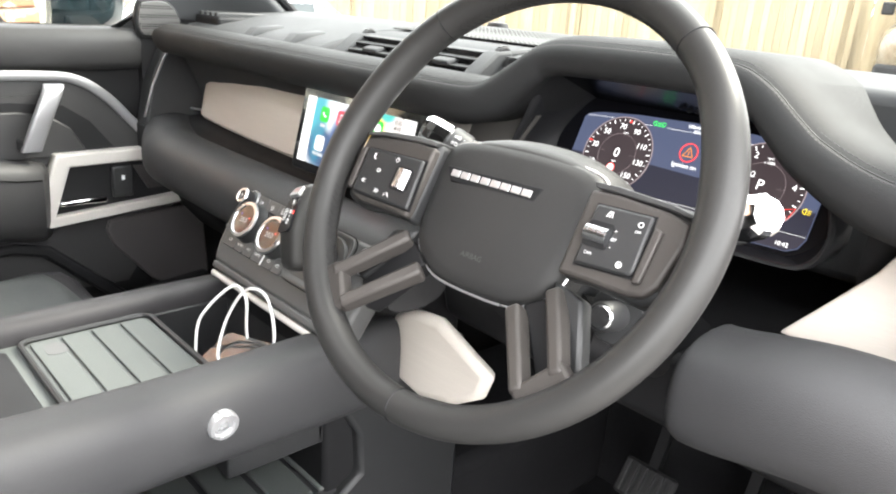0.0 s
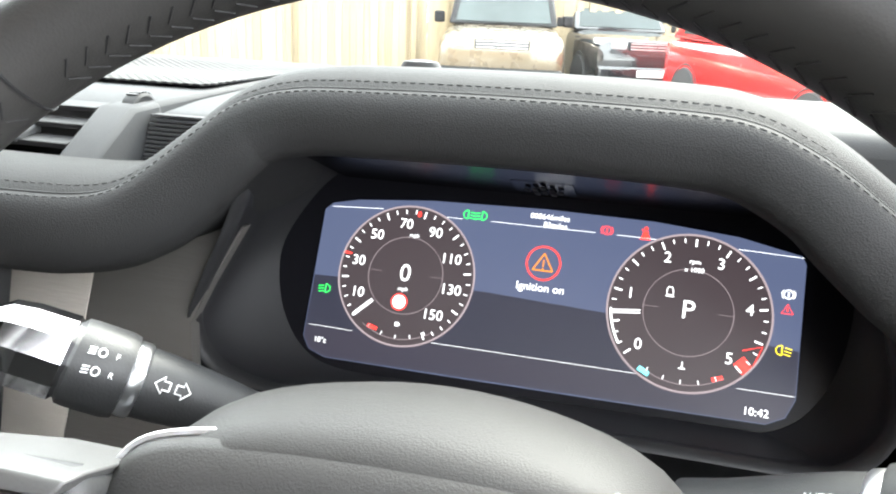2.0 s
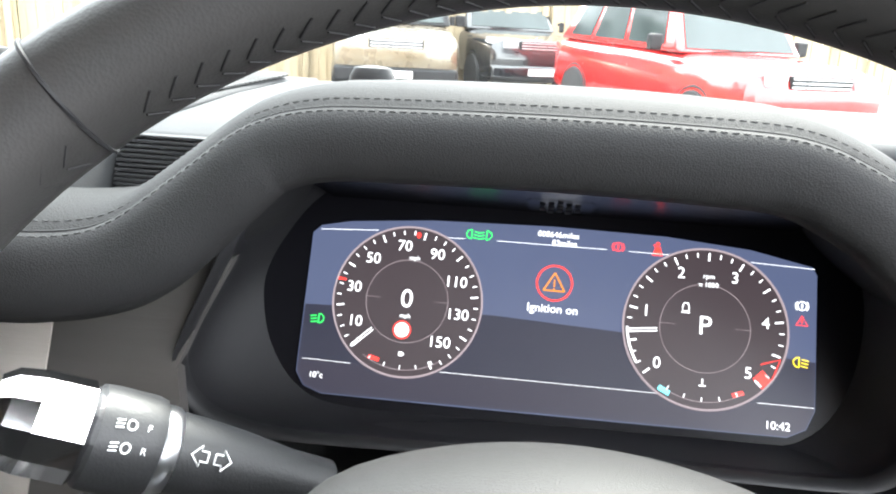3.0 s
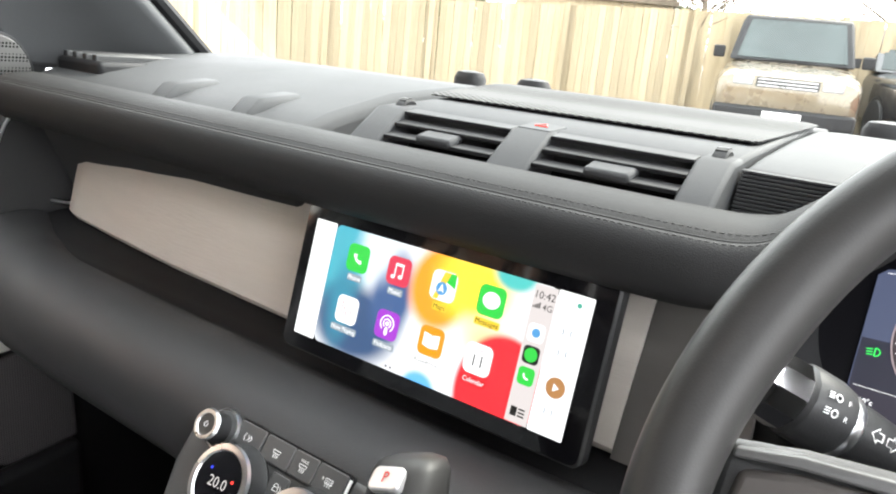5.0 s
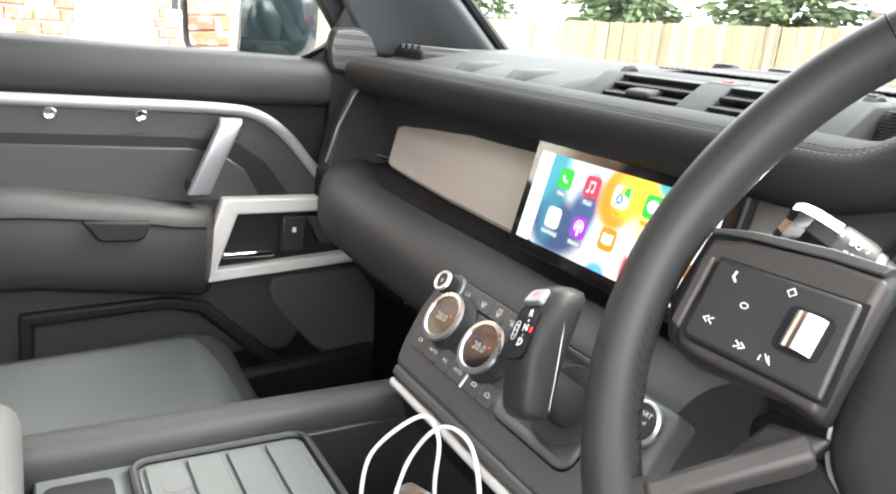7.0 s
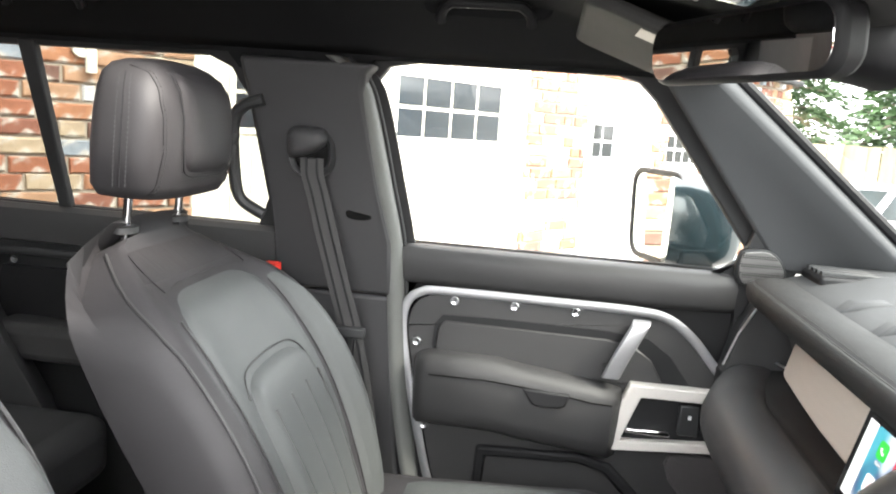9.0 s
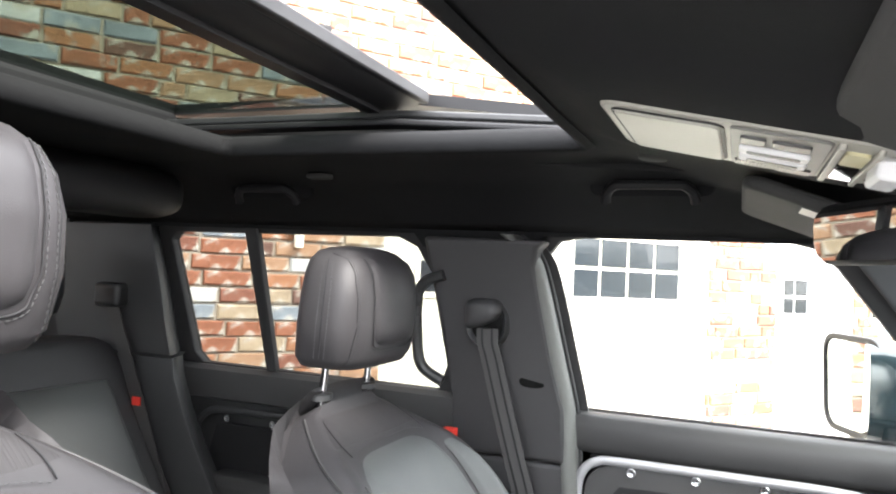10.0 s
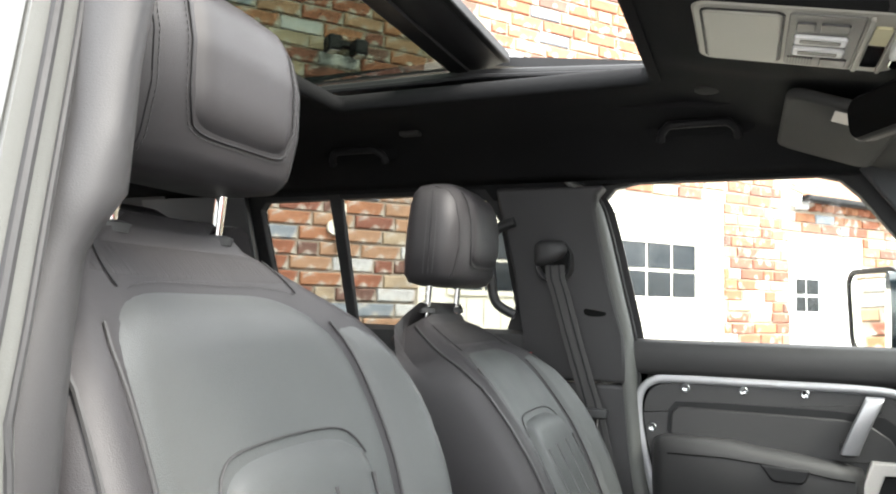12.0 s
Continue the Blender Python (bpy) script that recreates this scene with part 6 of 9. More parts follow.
def side_plate(poly, off, thick, s, tilt=True, n=1):
    """A plate of (y, z) points on a cabin side; off moves it inwards. s: -1 the passenger's side, 1 the driver's."""
    bm = bmesh.new()
    r1 = [Vector((s * ((sx_at(z) if tilt else 0.742) - off), y, z)) for y, z in poly]
    r2 = [p + Vector((s * thick, 0, 0)) for p in r1]
    loft(bm, [r1, r2])
    return bm


def inset_ring(outer, inner, off, thick, s):
    """A closed frame between two (y, z) outlines of the same count."""
    bm = bmesh.new()
    A = [[Vector((s * (sx_at(z) - off + d), y, z)) for y, z in q] for q, d in ((outer, 0), (outer, thick), (inner, thick), (inner, 0))]
    A.append(A[0])
    vr = [[bm.verts.new(p) for p in r] for r in A[:-1]]
    vr.append(vr[0])
    n = len(outer)
    for a, b in zip(vr, vr[1:]):
        for i in range(n):
            bm.faces.new((a[i], a[(i + 1) % n], b[(i + 1) % n], b[i]))
    return bm


FRONT_WIN = [(-0.318, 1.352), (0.36, 1.352), (0.372, 1.40), (0.30, 1.49), (0.165, 1.66), (0.13, 1.692), (0.09, 1.702), (-0.27, 1.702), (-0.325, 1.692), (-0.352, 1.66), (-0.338, 1.52)]


def front_door(s):
    d = thing("front_door", (s * 0.76, 0.0, 0.62), "black front door trim with satin rail and pale switch surround" if s < 0 else "black front door trim", "car door")
    low = [(-0.33, 1.352), (-0.31, 1.15), (-0.27, 0.95), (-0.20, 0.70), (0.50, 0.70), (0.50, 1.30), (0.40, 1.352)]
    part("door_skin", side_plate(low, 0.006, 0.06, s, False), DEEP, d, bevel=0.01)
    # padded upper roll
    pr = [(0.742, 1.352), (0.722, 1.354), (0.706, 1.346), (0.700, 1.325), (0.702, 1.290), (0.712, 1.276), (0.742, 1.272)]
    bm = loft_of([[(s * (x + dx), y, z) for x, z in pr] for y, dx in ((-0.315, 0.02), (-0.308, 0.006), (-0.29, 0.0), (0.30, 0.0), (0.34, 0.004), (0.372, 0.02))])
    part("upper_pad", bm, SOFT, d, "soft black upper door pad", angle=50)
    # satin rail
    rail = spline([(-0.185, 0.80, 0), (-0.215, 0.90, 0), (-0.245, 1.02, 0), (-0.272, 1.14, 0), (-0.278, 1.20, 0), (-0.270, 1.24, 0), (-0.245, 1.262, 0), (-0.20, 1.268, 0), (0.0, 1.268, 0), (0.17, 1.267, 0), (0.235, 1.258, 0), (0.285, 1.225, 0), (0.33, 1.175, 0), (0.40, 1.10, 0)], 6)
    part("grab_rail", tube([(s * 0.699, p.x, p.y) for p in rail], 0.0092, 12, up=Vector((1, 0, 0)), flat=0.45), RAILMETAL, d, "satin metal rail")
    inner = [(p.x + (0.012 if p.x < -0.2 else 0.0), p.y - (0.010 if p.y > 1.2 else 0.0)) for p in rail]
    body = [(y, z) for y, z in inner if z > 0.85] + [(0.40, 1.0), (0.30, 0.85)]
    part("rail_panel", side_plate(body, 0.040, 0.03, s, False), SOFT, d, bevel=0.002)
    # raised black plate: its visible border paints the shade round the recess
    recess_shade = [(-0.216, 1.155), (-0.213, 1.200), (-0.198, 1.219), (-0.10, 1.222), (0.12, 1.221), (0.205, 1.214), (0.250, 1.183), (0.295, 1.125), (-0.20, 1.12)]
    part("recess", side_plate(recess_shade, 0.042, 0.004, s, False), DEEP, d)
    part("recess_panel", side_plate([(-0.208, 1.155), (-0.205, 1.195), (-0.192, 1.208), (0.13, 1.205), (0.18, 1.196), (0.215, 1.172), (0.245, 1.12), (-0.20, 1.12)], 0.046, 0.006, s, False), SOFT, d, bevel=0.004)
    for y, z in ((-0.176, 1.25), (-0.057, 1.251), (0.062, 1.252), (-0.247, 1.159), (-0.222, 0.985), (0.315, 1.192)):
        SMm = frame_of((s * 0.7010, y, z), (0, -s, 0), (0, 0, 1))
        sc = part("rail_screw", lathe([(0.0085, 0.0), (0.0085, 0.0035), (0.0075, 0.0042), (0.006, 0.003), (0.0, 0.0024)], SMm, 20), SATIN, d, "bright socket screw")
        part("slot", prism(rrect(0.009, 0.002, 0.0005, 2), "z", 0.0026, 0.0038, SMm @ pose(0, 0, 0, 0, 0, 35)), DEEP, sc)
    # armrest
    ar = [(0.700, 1.136), (0.658, 1.140), (0.636, 1.135), (0.6265, 1.124), (0.6245, 1.110), (0.627, 1.075), (0.633, 1.035), (0.645, 1.005), (0.668, 0.990), (0.72, 0.985)]
    bm = loft_of([[(s * (x + dx), y, z + dz) for x, z in ar] for y, dx, dz in ((-0.245, 0.05, -0.006), (-0.235, 0.02, 0.004), (-0.215, 0.0, 0.012), (-0.08, 0.0, 0.011), (-0.03, 0.002, 0.002), (0.02, 0.002, -0.003), (0.10, 0.006, -0.014), (0.145, 0.012, -0.022), (0.165, 0.05, -0.03))])
    part("armrest", bm, SOFT, d, "padded black armrest", angle=50)
    part("arm_seam", tube([(s * (0.6235 + dx), y, 1.1155 + dz) for y, dx, dz in ((-0.225, 0.012, 0.002), (-0.205, 0.0005, 0.003), (-0.10, 0.0002, 0.004), (-0.03, 0.0012, -0.001), (0.03, 0.0024, -0.006), (0.10, 0.0062, -0.018), (0.143, 0.012, -0.022))], 0.0014, 6), PIT, d)
    cup = prism([(-0.028, 1.113), (-0.008, 1.085), (0.0, 1.081), (0.046, 1.081), (0.056, 1.087), (0.064, 1.110)], "x", *sorted((s * 0.620, s * 0.70)))
    part("pull_cup", cup, DEEP, d, bevel=0.004)
    # pull handle
    hp = [Vector((s * 0.664, 0.184, 1.257)), Vector((s * 0.652, 0.180, 1.250)), Vector((s * 0.648, 0.167, 1.222)), Vector((s * 0.650, 0.151, 1.184)), Vector((s * 0.657, 0.136, 1.142))]
    for hy, hz in ((0.182, 1.236), (0.136, 1.148)):
        part("handle_foot", B((min(s * 0.652, s * 0.70), hy - 0.013, hz - 0.011), (max(s * 0.652, s * 0.70), hy + 0.013, hz + 0.011)), PLASTIC, d, bevel=0.005)
    part("pull_handle", loft_of([[q + Vector((s * w, v, 0)) for w, v in oval(0.008, 0.0165, 24, 4.5)] for q in spline(hp, 5)]), RAILMETAL, d, "silver pull handle", bevel=0.002)
    # pale surround with release and switches
    o = [(0.178, 1.128), (0.36, 1.130), (0.47, 1.115), (0.47, 1.030), (0.40, 1.012), (0.130, 0.990)]
    i = [(0.200, 1.104), (0.35, 1.106), (0.452, 1.095), (0.452, 1.043), (0.39, 1.030), (0.168, 1.012)]
    part("switch_surround", inset_ring(o, i, 0.072, 0.03, s), BEAM, d, "pale painted surround", bevel=0.003)
    part("surround_back", side_plate([(0.19, 1.11), (0.46, 1.10), (0.46, 1.03), (0.16, 1.01)], 0.052, 0.01, s, False), DEEP, d)
    part("release_handle", B((min(s * 0.672, s * 0.690), 0.178, 1.030), (max(s * 0.672, s * 0.690), 0.262, 1.040)), CHROME, d, "chrome release handle", bevel=0.003)
    part("release_block", B((min(s * 0.676, s * 0.690), 0.275, 1.035), (max(s * 0.676, s * 0.690), 0.315, 1.098)), PLASTIC, d, bevel=0.004)
    part("lock_mark", B((min(s * 0.674, s * 0.676), 0.292, 1.070), (max(s * 0.674, s * 0.676), 0.298, 1.078)), WHITEP, d)
    part("switch_grille", side_plate([(0.318, 1.095), (0.45, 1.088), (0.45, 1.045), (0.345, 1.045)], 0.060, 0.008, s, False), MESH_DOOR, d)
    # speaker mesh, pocket
    part("speaker_mesh", side_plate([(0.262, 0.965), (0.268, 0.985), (0.29, 0.988), (0.46, 1.0), (0.47, 0.84), (0.42, 0.830), (0.368, 0.832), (0.345, 0.848), (0.275, 0.93)], 0.050, 0.03, s, False), MESH_DOOR, d, "dark speaker mesh", bevel=0.005)
    po = [(-0.11, 0.955), (0.10, 0.965), (0.16, 0.95), (0.30, 0.82), (0.30, 0.70), (-0.12, 0.70)]
    pi = [(-0.09, 0.935), (0.095, 0.945), (0.145, 0.932), (0.275, 0.81), (0.275, 0.715), (-0.10, 0.715)]
    part("pocket_rim", inset_ring(po, pi, 0.052, 0.04, s), DEEP, d, bevel=0.006)
    part("pocket_back", side_plate(pi, 0.016, 0.01, s, False), DEEP, d)
    part("pocket_front", side_plate([(-0.15, 0.70), (-0.15, 0.80), (0.45, 0.86), (0.45, 0.70)], 0.10, 0.03, s, False), DEEP, d, bevel=0.01)
    # window frame and pane
    outer = [(-0.36, 1.335), (0.42, 1.335), (0.43, 1.41), (0.345, 1.515), (0.205, 1.69), (0.15, 1.73), (0.10, 1.738), (-0.28, 1.738), (-0.36, 1.725), (-0.395, 1.68), (-0.375, 1.52)]
    part("window_frame", inset_ring(outer, FRONT_WIN, 0.0, 0.03, s), RUBBER, d, bevel=0.003)
    gl = part("pane", side_plate(FRONT_WIN, -0.012, 0.004, s), CLEAR, d, "clear side window pane", smooth=False)
    gl.visible_shadow = False
    # sail panel with tweeter
    part("sail_panel", side_plate([(0.30, 1.345), (0.455, 1.345), (0.47, 1.384), (0.40, 1.454), (0.372, 1.444), (0.362, 1.384), (0.30, 1.336)], 0.020, 0.03, s), PLASTIC, d, bevel=0.006)
    tw = [(p.x, p.y) for p in spline([(0.362, 1.342, 0), (0.353, 1.370, 0), (0.356, 1.396, 0), (0.366, 1.4015, 0), (0.398, 1.4035, 0), (0.420, 1.390, 0), (0.4345, 1.366, 0), (0.432, 1.350, 0), (0.420, 1.3425, 0), (0.385, 1.339, 0)], 4, True)]
    part("tweeter", side_plate([(0.392 + (y - 0.392) * 1.13, 1.371 + (z - 1.371) * 1.13) for y, z in tw], 0.034, 0.016, s), PLASTIC, d, bevel=0.003)
    part("tweeter_mesh", side_plate(tw, 0.0375, 0.004, s), MESH_TW, d, "bright perforated tweeter mesh", bevel=0.0012)
    return d


front_door(-1)


def belt_pillar(s, dy=0.0):
    p = thing("b_pillar", (s * 0.70, -0.44, 0.7), "dark grey pillar trim between the doors", "pillar trim", kind="structure")
    up = [(-0.300, 1.252), (-0.308, 1.36), (-0.328, 1.46), (-0.352, 1.60), (-0.358, 1.64), (-0.354, 1.672), (-0.336, 1.690), (-0.590, 1.692), (-0.558, 1.50), (-0.545, 1.36), (-0.545, 1.252)]
    if s > 0:
        # the driver's pillar is seen edge on: a broad padded return towards the door
        secs = []
        for z, xi, yi in ((1.18, 0.686, -0.335), (1.26, 0.680, -0.332), (1.33, 0.674, -0.336), (1.40, 0.666, -0.342), (1.445, 0.661, -0.342), (1.462, 0.655, -0.336), (1.485, 0.643, -0.329), (1.53, 0.638, -0.331), (1.57, 0.635, -0.332), (1.62, 0.626, -0.333), (1.665, 0.616, -0.334), (1.70, 0.607, -0.335), (1.73, 0.598, -0.336), (1.76, 0.590, -0.337), (1.80, 0.580, -0.340)):
            xo = max(xi + 0.03, sx_at(z) - 0.024)
            secs.append([(xi + 0.02, yi - 0.20, z), (xi, yi - 0.17, z), (xi, yi - 0.030, z), (xi + 0.003, yi - 0.012, z), (xi + 0.010, yi - 0.003, z), (xi + 0.020, yi, z), (xo - 0.006, yi - 0.001, z), (xo, yi - 0.005, z), (xo + 0.012, yi - 0.016, z), (xo + 0.02, yi - 0.20, z)])
        part("upper_trim", loft_of(secs), BPILLAR, p, "padded grey pillar return", angle=50)
    else:
        part("upper_trim", side_plate(up, 0.068, 0.06, s), BPILLAR, p, bevel=0.010, seg=3)
    lo = [(-0.300, 1.249), (-0.545, 1.249), (-0.54, 0.60), (-0.235, 0.60), (-0.262, 0.85), (-0.286, 1.05)]
    part("lower_trim", side_plate(lo, 0.060, 0.05, s), BPILLAR, p, bevel=0.010, seg=3)
    seal = spline([(-0.165, 0.62, 0), (-0.225, 0.85, 0), (-0.262, 1.05, 0), (-0.278, 1.20, 0), (-0.292, 1.35, 0), (-0.312, 1.46, 0), (-0.342, 1.61, 0), (-0.362, 1.665, 0), (-0.40, 1.700, 0)], 6)
    if s < 0:
        part("shut_strip", loft_of([[(s * (sx_at(q.y) + w), q.x - 0.030 + v, q.y) for w, v in ((-0.006, -0.03), (-0.006, 0.052), (0.004, 0.052), (0.004, -0.03))] for q in seal]), RUBBER, p)
    so, sv = (0.036, -0.024) if s > 0 else (0.0, 0.0)
    part("door_seal", loft_of([[(s * (sx_at(q.y) - 0.052 + so + w), q.x - 0.030 + sv + v, q.y) for w, v in (((0.03, -0.012), (0.008, -0.010), (0.0, 0.004), (0.001, 0.018), (0.008, 0.028), (0.022, 0.033), (0.05, 0.033), (0.05, -0.012)) if s > 0 else ((0.03, 0.0), (-0.010, 0.002), (-0.014, 0.010), (-0.011, 0.020), (-0.002, 0.028), (0.010, 0.032), (0.05, 0.034), (0.05, 0.0)))] for q in seal]), SEALGREY, p, "grey door aperture seal", angle=60)
    for w, v, r in ((0.0, 0.012, 0.0030), (0.014, 0.031, 0.0028), (0.034, 0.034, 0.004)) if s > 0 else ((0.024, 0.036, 0.004),):
        part("seal_lip", tube([(s * (sx_at(q.y) - 0.052 + so + w), q.x - 0.030 + sv + v, q.y) for q in seal], r, 8), RUBBER, p)
    if s > 0:
        part("door_flange", loft_of([[(sx_at(q.y) + w, q.x - 0.030 + sv + v, q.y) for w, v in ((0.036, 0.030), (0.038, 0.010), (0.052, -0.02), (0.075, -0.05), (0.080, -0.10), (0.070, -0.10), (0.03, -0.02))] for q in seal]), SEALGREY, p, "painted door aperture edge", angle=50)
    if s > 0:
        p.location.y += dy
        return
    # belt guide: a ring with a dark mouth, under a domed cover
    GY, GZ = -0.454, 1.527
    g = part("belt_guide", loft_of([[(s * (0.612 - w), GY + y, GZ - 0.004 + z) for y, z in oval(a, b, 28, 2.4)] for w, a, b in ((-0.03, 0.043, 0.046), (0.004, 0.043, 0.046), (0.010, 0.040, 0.043), (0.006, 0.034, 0.037), (-0.012, 0.030, 0.032))]), PLASTIC, p, "black belt guide with a domed cover", angle=50)
    part("guide_mouth", loft_of([[(s * (0.609 - w), GY + 0.004 + y, GZ - 0.008 + z) for y, z in oval(a, b, 24, 2.2)] for w, a, b in ((0.0, 0.034, 0.034), (0.002, 0.033, 0.033))]), PIT, g)
    part("guide_cover", loft_of([[(s * (0.612 - w), GY - 0.006 + y, GZ + 0.019 + z + (0.35 * y if z < 0 else 0.0)) for y, z in oval(a, b, 28, 3.0)] for w, a, b in ((-0.01, 0.038, 0.027), (0.010, 0.038, 0.027), (0.020, 0.035, 0.024), (0.027, 0.028, 0.018), (0.030, 0.017, 0.010))]), BPILLAR, g, "smooth domed cover", angle=60)
    # stands proud of the trim; its black paints the shade of a dent
    part("pillar_recess", loft_of([[(s * (sx_at(1.41) - 0.0805 + w), -0.366 + y, 1.414 + z) for y, z in oval(a, b, 24, 2.6)] for w, a, b in ((0.03, 0.027, 0.013), (0.000, 0.027, 0.013), (-0.001, 0.023, 0.010))]), PIT, p, "black oval for the shade in a pillar recess", angle=60)
    web = thing("seat_belt", (s * 0.6, -0.42, 0.7), "dark webbing seat belt hanging by the pillar", "seat belt")
    pts = [(-0.450, 1.515, 0.602), (-0.446, 1.485, 0.596), (-0.436, 1.455, 0.595), (-0.4125, 1.37, 0.597), (-0.384, 1.27, 0.602), (-0.3595, 1.185, 0.605), (-0.33, 1.05, 0.606), (-0.31, 0.90, 0.61), (-0.30, 0.68, 0.62)]
    pts = spline([(y, z, x) for y, z, x in pts], 5)
    bm = bmesh.new()
    loft(bm, [[(s * q.z, q.x - 0.022, q.y), (s * (q.z - 0.002), q.x, q.y - 0.002), (s * (q.z), q.x + 0.022, q.y), (s * (q.z + 0.0015), q.x + 0.022, q.y), (s * (q.z + 0.0012), q.x, q.y - 0.002), (s * (q.z + 0.0015), q.x - 0.022, q.y)] for q in pts])
    part("webbing", bm, BELT, web)
    for o in (-0.010, 0.010):
        part("woven_stripe", loft_of([[(s * (q.z - 0.0026), q.x + o - 0.0022, q.y), (s * (q.z - 0.0026), q.x + o + 0.0022, q.y), (s * (q.z - 0.0005), q.x + o + 0.0022, q.y), (s * (q.z - 0.0005), q.x + o - 0.0022, q.y)] for q in pts]), DEEP, web)
    part("tongue", B((min(s * 0.590, s * 0.606), -0.396, 1.183), (max(s * 0.590, s * 0.606), -0.330, 1.203)), PLASTIC, web, bevel=0.003)
    part("tongue_plate", tube([(s * 0.597, y, z) for y, z in ((-0.372, 1.188), (-0.374, 1.150), (-0.352, 1.146), (-0.350, 1.186))], 0.0028, 8), CHROME, web)


belt_pillar(-1)
belt_pillar(1, -0.095)


# seats ------------------------------------------------------------------------------
def back_foot(zt):
    """The raised driver's seat stands more upright."""
    return -0.392 if zt > 1.45 else -0.275


def seat_back_point(cx, zt, u, v, lift=0.0, wide=1.0):
    """A place on the front of a seat's back: u across (-1 to 1), v up (0 to 1)."""
    y0, z0, y1, z1 = back_foot(zt), zt - 0.50, -0.575, zt
    if zt < 1.45:
        wide *= 1.06 if u > 0 else 0.81
    w = (0.225 + 0.035 * math.sin(math.pi * min(1, max(0, v * 0.95 + 0.05)))) * (1 - 0.42 * max(0, v - 0.72) / 0.28 * max(0, v - 0.72) / 0.28) * wide
    bol = 0.078 * (abs(u) ** 3.2) * (1 - max(0, (v - 0.72) / 0.28)) * (0.55 + 0.45 * math.sin(math.pi * min(1, v * 1.15)))
    bow = 0.035 * math.sin(math.pi * v) - 0.02 * max(0, v - 0.8) / 0.2 * 1.6
    edge = -0.075 * max(0.0, (abs(u) - 0.80) / 0.20) ** 2.2
    d = Vector((0, y1 - y0, z1 - z0)).normalized()
    nrm = Vector((0, -d.z, d.y)) * -1
    p = Vector((cx + u * w, y0 + (y1 - y0) * v, z0 + (z1 - z0) * v))
    return p + nrm * (bol + bow + edge + lift)


def front_seat(cx, zt, label, dy=0.0):
    s = thing("front_seat", (cx, -0.25, 0.6), label, "car seat", group="front seats")
    NU, NV = 30, 26
    bm = bmesh.new()
    rings = []
    for j in range(NV + 1):
        v = j / NV
        ring = [seat_back_point(cx, zt, -1 + 2 * i / NU, v) for i in range(NU + 1)]
        w, wl = ring[-1].x - cx, cx - ring[0].x
        yb = back_foot(zt) - 0.085 + (-0.570 - back_foot(zt)) * v
        zb = zt - 0.50 + 0.50 * v + 0.012
        bk = [Vector((cx + (w if q > 0 else wl) * q, yb - 0.020 * (1 - q * q) + (0.04 if v > 0.93 else 0.0) * (v - 0.93) / 0.07, zb)) for q in (0.97, 0.8, 0.4, 0, -0.4, -0.8, -0.97)]
        rings.append(ring + bk)
    top = rings[-1]
    c = sum(top, Vector()) / len(top)
    rings.append([c + (p - c) * 0.86 + Vector((0, 0, 0.010)) for p in top])
    rings.append([c + (p - c) * 0.5 + Vector((0, 0, 0.013)) for p in top])
    loft(bm, rings)
    back = part("backrest", bm, SEATHIDE, s, "black leather backrest with grey panels", angle=60)

    def patch(name, v0, v1, lift, material, ufun, label="", corner=0.5, nu=20, nv=18, arch=0.0):
        """A panel that follows the back's front, with round corners and a soft pillowed edge."""
        bm = bmesh.new()
        g = []
        for j in range(nv + 1):
            row = []
            for i in range(nu + 1):
                a, b = -1 + 2 * i / nu, -1 + 2 * j / nv
                e = 1 - max(abs(a), abs(b))
                a2, b2 = a * (1 - corner * b ** 6 * 0.5), b * (1 - corner * a ** 6 * 0.35)
                v = v0 + (v1 - v0) * (b2 + 1) / 2 - (arch * a * a if b > 0 else 0) * max(0, b)
                lo, hi = ufun(v)
                row.append(bm.verts.new(seat_back_point(cx, zt, lo + (hi - lo) * (a2 + 1) / 2, v, -0.0025 + (lift + 0.0025) * min(1, e * 6) ** 0.5)))
            g.append(row)
        for j in range(nv):
            for i in range(nu):
                bm.faces.new((g[j][i], g[j][i + 1], g[j + 1][i + 1], g[j + 1][i]))
        return part(name, bm, material, back, label, angle=180)

    PT = 0.895 if zt > 1.45 else 0.865
    mid = patch("centre_panel", 0.10, PT, 0.005, LEATHER_G, lambda v: (-0.62 + 0.10 * max(0, 0.5 - v), (0.76 if zt > 1.45 else 0.72) - 0.10 * max(0, 0.5 - v)), "grey leather centre panel", 0.35)
    LV, LR = (0.585, 0.47) if zt > 1.45 else (0.60, 0.54)
    patch("lumbar_panel", 0.0, LV, 0.019, LEATHER_G, lambda v: (-0.47, LR), "grey leather lumbar panel with flutes", 0.30, arch=0.015)
    for sg in (-1, 1):
        if sg < 0:
            patch("bolster_panel", 0.0, 0.80, 0.006, LEATHER_G, lambda v, sg=sg: tuple(sorted((sg * (0.625 - 0.10 * max(0, 0.5 - v)), sg * (0.985 - 0.55 * max(0, v - 0.45))))), "", 0.2, 8, 16)
        part("piping", tube([seat_back_point(cx, zt, sg * (0.945 - 0.03 * v), v, 0.003) for v in [k / 24 for k in range(25)]], 0.0022, 6), SOFT, back)
        part("piping", tube([seat_back_point(cx, zt, sg * ((0.63 if sg < 0 else (0.73 if zt < 1.45 else 0.77)) - 0.10 * max(0, 0.5 - v)), v, 0.0015) for v in [0.05 + (PT - 0.14) * k / 20 for k in range(21)]], 0.0016, 6), SOFT, back)
    # ribbed cloth yoke over the panel, with its seams
    patch("shoulder_yoke", PT + 0.004, 1.0, 0.0008, RIBCLOTH, lambda v: (-0.90, 0.90), "fine-ribbed black cloth yoke", 0.15, 16, 6)
